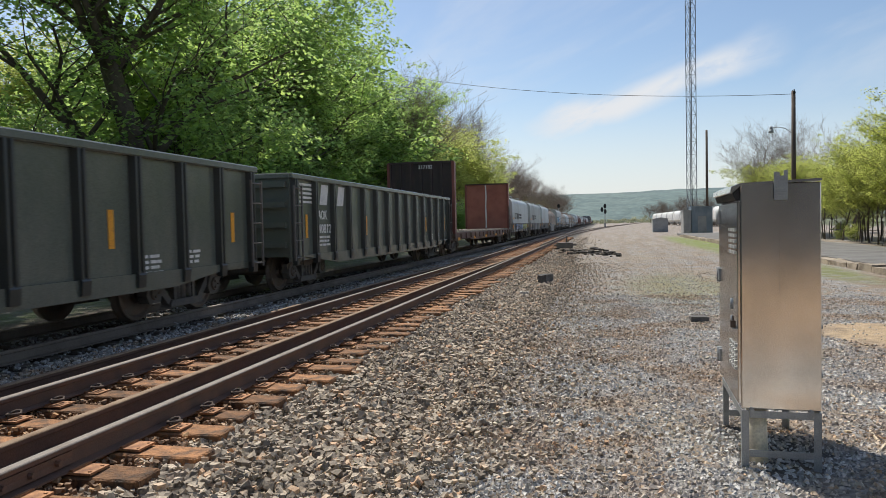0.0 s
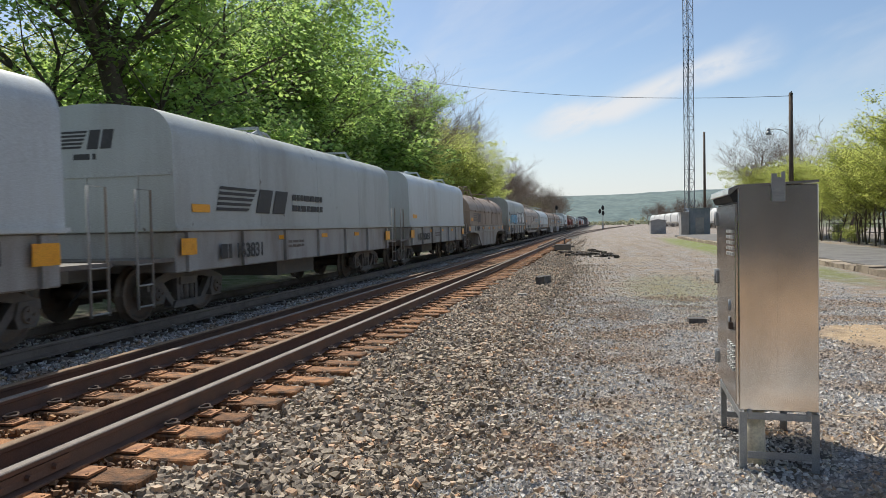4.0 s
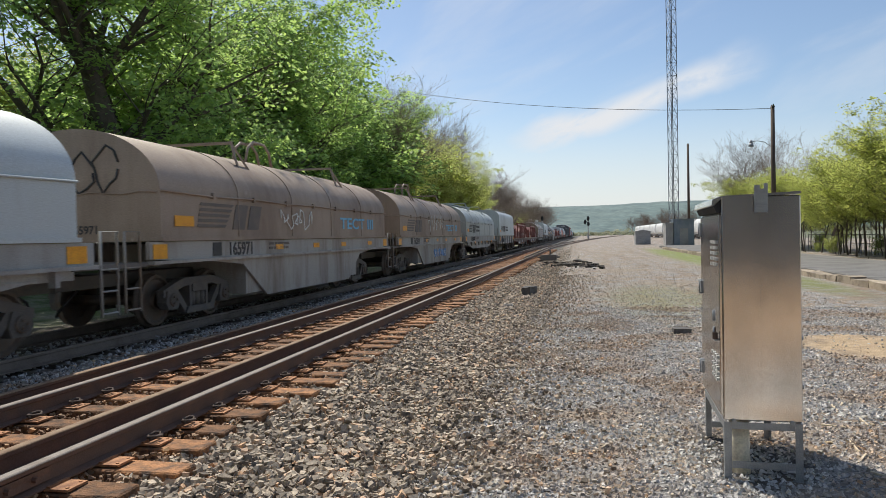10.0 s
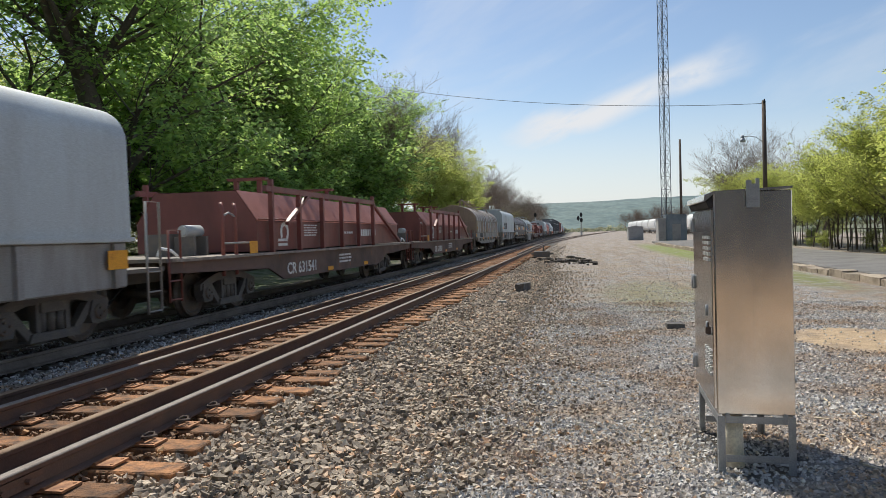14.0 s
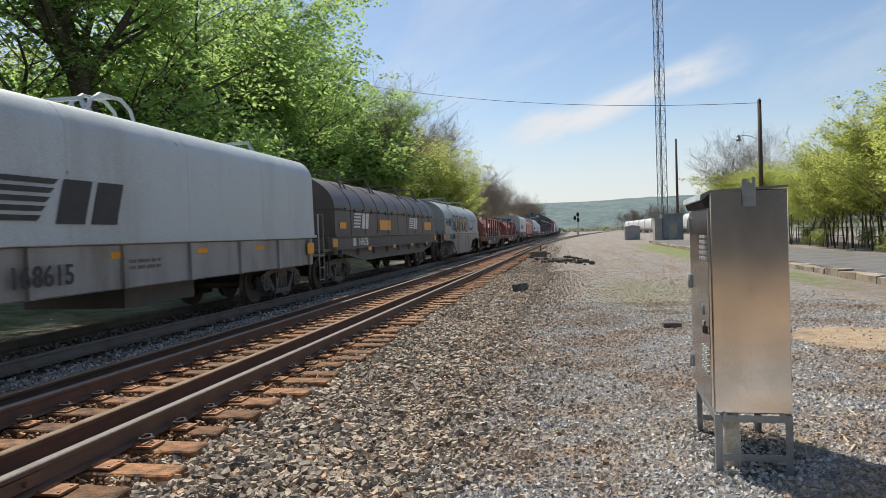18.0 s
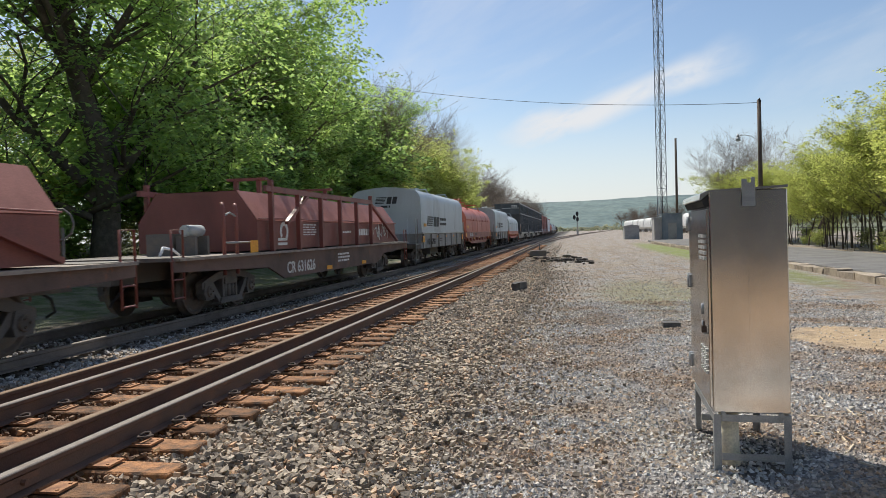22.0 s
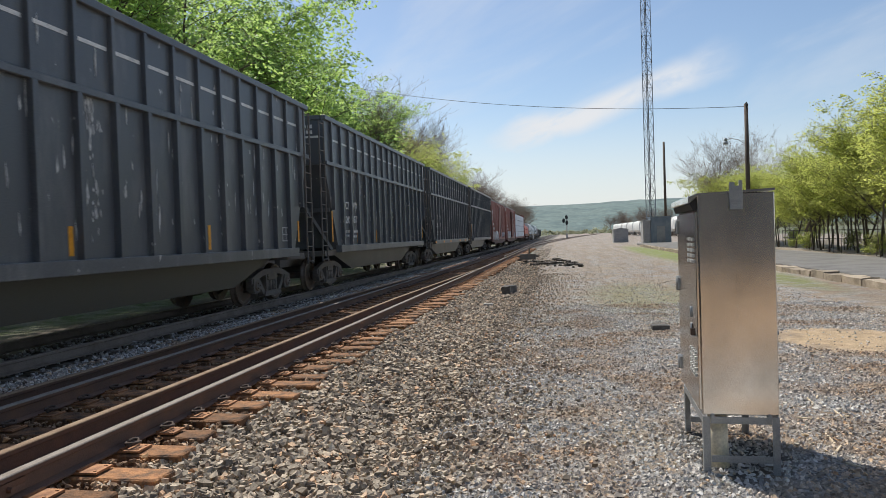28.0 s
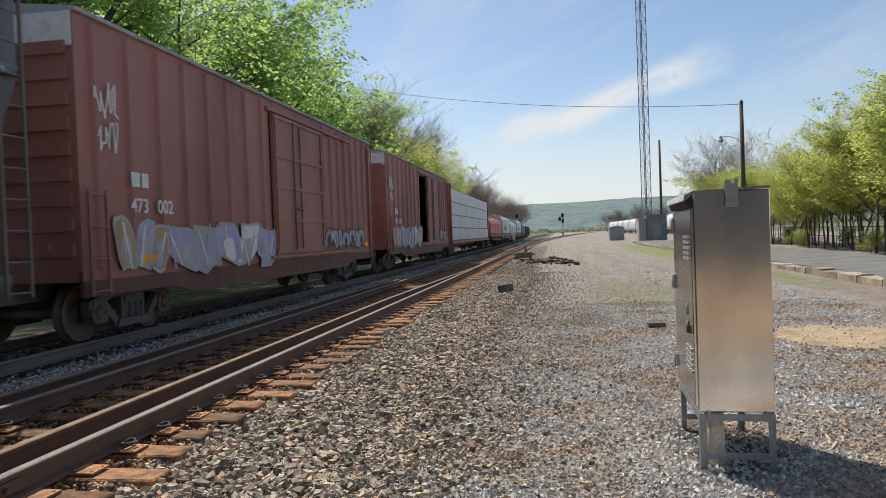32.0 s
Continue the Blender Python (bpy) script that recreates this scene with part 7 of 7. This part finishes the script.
def shed(name, x, y, w, d, h, material, label, pitch=0.0):
    t = thing(name, label, "hut", m=Matrix.Translation((x, y, 0)))
    bm = bmesh.new()
    box(bm, 0, w, 0, d, -0.1, h)
    part("wall", bm, material, t, bevel=0.02)
    bm = bmesh.new()
    prism(bm, [(-0.1, h), (w + 0.1, h), (w + 0.1, h + 0.06), (w / 2, h + 0.06 + pitch), (-0.1, h + 0.06)], -0.1, d + 0.1)
    part("roof", bm, material, t)
    bm = bmesh.new()
    box(bm, w * 0.3, w * 0.3 + min(0.9, w * 0.5), -0.03, 0.0, 0.05, min(2.0, h - 0.1))
    part("door", bm, SHED_GREY, t)
    return t


shed("equipment_hut", 7.0, 100.0, 2.0, 2.4, 1.75, SHED_GREY, "low grey equipment hut", 0.2)
shed("instrument_shelter", 8.9, 81.0, 0.8, 2.4, 2.6, SHED_GREY, "narrow grey steel instrument case")
shed("radio_shelter", 9.75, 81.2, 2.2, 2.6, 3.0, SHED_BLUE, "blue-grey sheeted shelter at the foot of the mast")


def wooden_pole(x, y, h, r, name="utility_pole", label="dark weathered wooden utility pole"):
    t = thing(name, label, "pole", m=Matrix.Translation((x, y, 0)))
    bm = bmesh.new()
    rod(bm, (0, 0, -0.5), (0, 0, h), r, r * 0.72, n=12)
    part("shaft", bm, POLE_WOOD, t)
    return t


p = wooden_pole(12.35, 88.0, 12.1, 0.17)
bm = bmesh.new()
box(bm, -0.45, 0.45, -0.4, -0.15, 1.5, 3.0)
part("meter_box", bm, SHED_GREY, p, "grey metal meter box", bevel=0.03)
p = wooden_pole(11.15, 45.0, 9.0, 0.15)
bm = bmesh.new()
pts = [(-0.08, 0, 6.55), (-0.45, 0, 6.85), (-0.85, 0, 6.95), (-1.15, 0, 6.92)]
pipe(bm, pts, 0.022, 8)
part("lamp_arm", bm, STEEL, p, "curved steel arm")
bm = bmesh.new()
rod(bm, (-1.22, 0, 6.62), (-1.22, 0, 6.82), 0.16, 0.10, n=12)
rod(bm, (-1.22, 0, 6.82), (-1.22, 0, 7.0), 0.09, 0.07, n=12)
part("lamp_head", bm, ALU_FRAME, p, "barn-style street light head")
bm = bmesh.new()
box(bm, -0.07, 0.07, -0.22, 0.22, 8.86, 8.94)
for yy in (-0.16, 0.16):
    rod(bm, (0, yy, 8.94), (0, yy, 9.08), 0.035, n=8)
part("insulator", bm, DARK_HOLE, p)
wooden_pole(-23.22, 57.72, 16.3, 0.16)
a, b = Vector((11.1, 45.0, 8.84)), Vector((-17.5, 55.6, 14.25))
bm = bmesh.new()
pipe(bm, [a.lerp(b, k / 24) + Vector((0, 0, -0.78 * 4 * (k / 24) * (1 - k / 24))) for k in range(30)], 0.015, 6)
solid("overhead_cable", bm, WIRE, "black overhead cable sagging across the tracks", "cable")


def signal(x, y, h, heads, label):
    t = thing("railway_signal", label, "signal", m=Matrix.Translation((x, y, 0)))
    bm = bmesh.new()
    rod(bm, (0, 0, -0.3), (0, 0, h), 0.09, n=10)
    part("mast", bm, STEEL, t)
    for z, dx in heads:
        bm = bmesh.new()
        prism(bm, [(dx + 0.36 * math.cos(q * math.tau / 14), z + 0.62 * math.sin(q * math.tau / 14)) for q in range(14)], -0.22, -0.16)
        hd = part("target", bm, DARK_HOLE, t, "black oval backboard")
        for dz in (-0.32, 0.0, 0.32):
            bm = bmesh.new()
            rod(bm, (dx, -0.55, z + dz + 0.02), (dx, -0.22, z + dz), 0.11, n=10)
            part("hood", bm, DARK_HOLE, hd)
    bm = bmesh.new()
    box(bm, -0.25, 0.25, -0.2, 0.2, 0.3, 1.3)
    part("case", bm, SHED_GREY, t)
    for s in (-0.2, 0.2):
        rod_bm = bmesh.new()
        rod(rod_bm, (s, 0.15, 0), (s, 0.15, h - 0.8), 0.02, n=5)
        part("ladder_stile", rod_bm, STEEL, t)


signal(1.2, 186.0, 6.0, ((5.6, 0.0), (4.2, 0.05), (4.7, -0.75)), "two-head colour light signal on a steel mast")
signal(-10.6, 186.0, 6.4, ((5.9, 0.0),), "colour light signal beyond the train")


def hopper(x, y, label, turn):
    """Parked covered hopper with rounded sides."""
    t = thing("covered_hopper", label, "freight car", "parked covered hoppers", m=Matrix.Translation((x, y, 0.1)) @ Matrix.Rotation(turn, 4, "Z"))
    bm = bmesh.new()
    sec = [(0.9, 1.0), (1.45, 1.5), (1.55, 2.6), (1.42, 3.7), (0.9, 4.2), (-0.9, 4.2), (-1.42, 3.7), (-1.55, 2.6), (-1.45, 1.5), (-0.9, 1.0)]
    for f in prism(bm, sec, 0.8, 15.2):
        f.smooth = True
    body = part("body", bm, WHITE, t)
    body.data.set_sharp_from_angle(angle=radians(40))
    bm = bmesh.new()
    for yy in (0.0, 15.2):
        box(bm, -1.3, 1.3, yy, yy + 0.8, 0.85, 1.05)
    for k in range(4):
        prism(bm, [(1.6 + k * 3.4, 1.1), (4.4 + k * 3.4, 1.1), (3.4 + k * 3.4, 0.35), (2.6 + k * 3.4, 0.35)], -0.9, 0.9, "x")
    islands("chute", bm, GREY_DULL, t)
    bm = bmesh.new()
    for k in range(1, 8):
        for s in (1, -1):
            box(bm, *sorted((s * 1.52, s * 1.57)), 0.8 + k * 1.8, 0.86 + k * 1.8, 1.5, 3.6)
    islands("rib", bm, WHITE, body)
    for yy in (1.6, 14.4):
        k = part("truck", BOLSTER, None, t)
        k.location = (0, yy, 0)
        for s in (1, -1):
            f = part("side_frame", SIDE_FRAME, None, k)
            f.location, f.rotation_euler = (s * 0.95, 0, 0), (0, 0, 0 if s > 0 else math.pi)
            w = part("wheelset", WHEELS, None, k)
            w.location = (0, s * 0.85, 0.455)
    return t


for k in range(10):
    hopper(25.4 - k * 0.34, 126.0 + k * 17.0, "white covered hopper car standing in the yard", radians(1.2))


def lump(name, x, y, size, material, label, category, seed, turn=0.0, z=0.0):
    rnd = random.Random(seed)
    bm = bmesh.new()
    box(bm, -size[0] / 2, size[0] / 2, -size[1] / 2, size[1] / 2, -0.02, size[2])
    bmesh.ops.subdivide_edges(bm, edges=bm.edges[:], cuts=2, use_grid_fill=True)
    for v in bm.verts:
        v.co += Vector((rnd.uniform(-1, 1), rnd.uniform(-1, 1), rnd.uniform(-1, 1))) * min(size) * 0.09
    return solid(name, bm, material, label, category, bevel=0.004, m=Matrix.Translation((x, y, ground_height(x, y) + z)) @ Matrix.Rotation(turn, 4, "Z"))


DECKPALE = mat("pale_dry_wood", (0.62, 0.52, 0.38), 0.85, 0, (0.48, 0.38, 0.26), 0.5, 8, 50, 0.3)
SCRAP = mat("charred_scrap", (0.045, 0.04, 0.036), 0.9, 0, (0.09, 0.075, 0.06), 0.5, 6, 40, 0.5)
lump("timber_block", -1.50, 19.5, (0.23, 0.65, 0.22), TAR, "broken dark tarred block lying on the ballast", "debris", 1, -0.22, 0.03)
lump("stone", 1.51, 11.7, (0.27, 0.25, 0.075), TAR, "flat dark stone on the gravel", "stone", 2)
lump("stone", -1.75, 16.3, (0.20, 0.16, 0.08), CONCRETE, "pale flat stone on the ballast", "stone", 3)
lump("wood_scrap", -0.62, 3.72, (0.05, 0.34, 0.03), PLATE, "splinter of rusty orange wood on gravel", "debris", 4, -0.5)
for k in range(7):
    rnd = random.Random(300 + k)
    lump("wood_splinter", 2.25 - 0.06 * k + rnd.uniform(-0.12, 0.12), 7.0 - 0.34 * k + rnd.uniform(-0.2, 0.2), (0.014, rnd.uniform(0.14, 0.30), 0.012), DECKPALE, "pale dry splinter of wood on gravel", "debris", 80 + k, rnd.uniform(-1.2, 1.2))
for k in range(60):
    rnd = random.Random(100 + k)
    f = rnd.random()
    lump("scrap_lump", -1.9 + 2.4 * f + rnd.gauss(0, 0.35), 43 - 9 * f + rnd.gauss(0, 1.3), (rnd.uniform(0.08, 0.34), rnd.uniform(0.08, 0.5), rnd.uniform(0.03, 0.13)), SCRAP, "charred dark scrap of broken tie", "debris", 30 + k, rnd.uniform(-1.5, 1.5))
bm = bmesh.new()
box(bm, -0.5, 0.5, -0.3, 0.3, 0.0, 0.35)
rod(bm, (0.1, 0, 0.3), (0.1, 0, 0.75), 0.05)
bar(bm, (-0.7, 0, 0.2), (0.7, 0, 0.2), 0.1)
solid("switch_machine", bm, RUNNING, "low dark switch machine beside the points", "switch machine", bevel=0.02, m=Matrix.Translation((-2.15, 44.0, 0)))

# unseen wall added behind the camera to darken the cabinet's reflection
bm = bmesh.new()
box(bm, -4.0, 14.0, -14.4, -14.0, -0.1, 5.2)
solid("wall_mirrored", bm, mat("dark_mirrored_wall", (0.06, 0.066, 0.075), 0.9, 0, (0.045, 0.05, 0.056), 0.5, 2, 30, 0.3), "plain dark grey wall added unseen for the cabinet to mirror", "wall", kind="structure")

# fence behind the trees
fence = thing("pipe_fence", "grey two-rail pipe fence behind the platform", "fence")
for k in range(12):
    bm = bmesh.new()
    rod(bm, (17.0, 30 + k * 2.6, 0), (17.0, 30 + k * 2.6, 1.25), 0.03, n=6)
    part("post", bm, TRUCK, fence)
for z in (0.65, 1.2):
    bm = bmesh.new()
    rod(bm, (17.0, 30, z), (17.0, 30 + 11 * 2.6, z), 0.024, n=6)
    part("rail", bm, TRUCK, fence)


# ---- movement ----
def motions():
    for car, s in TRAIN:
        walk(car, [(0.0, pose(LINE_X, s, RAIL_Z)), (16.0, pose(LINE_X, s - 16.0 * SPEED, RAIL_Z)), (32.0, pose(LINE_X, s - 32.0 * SPEED, RAIL_Z))])


motions()
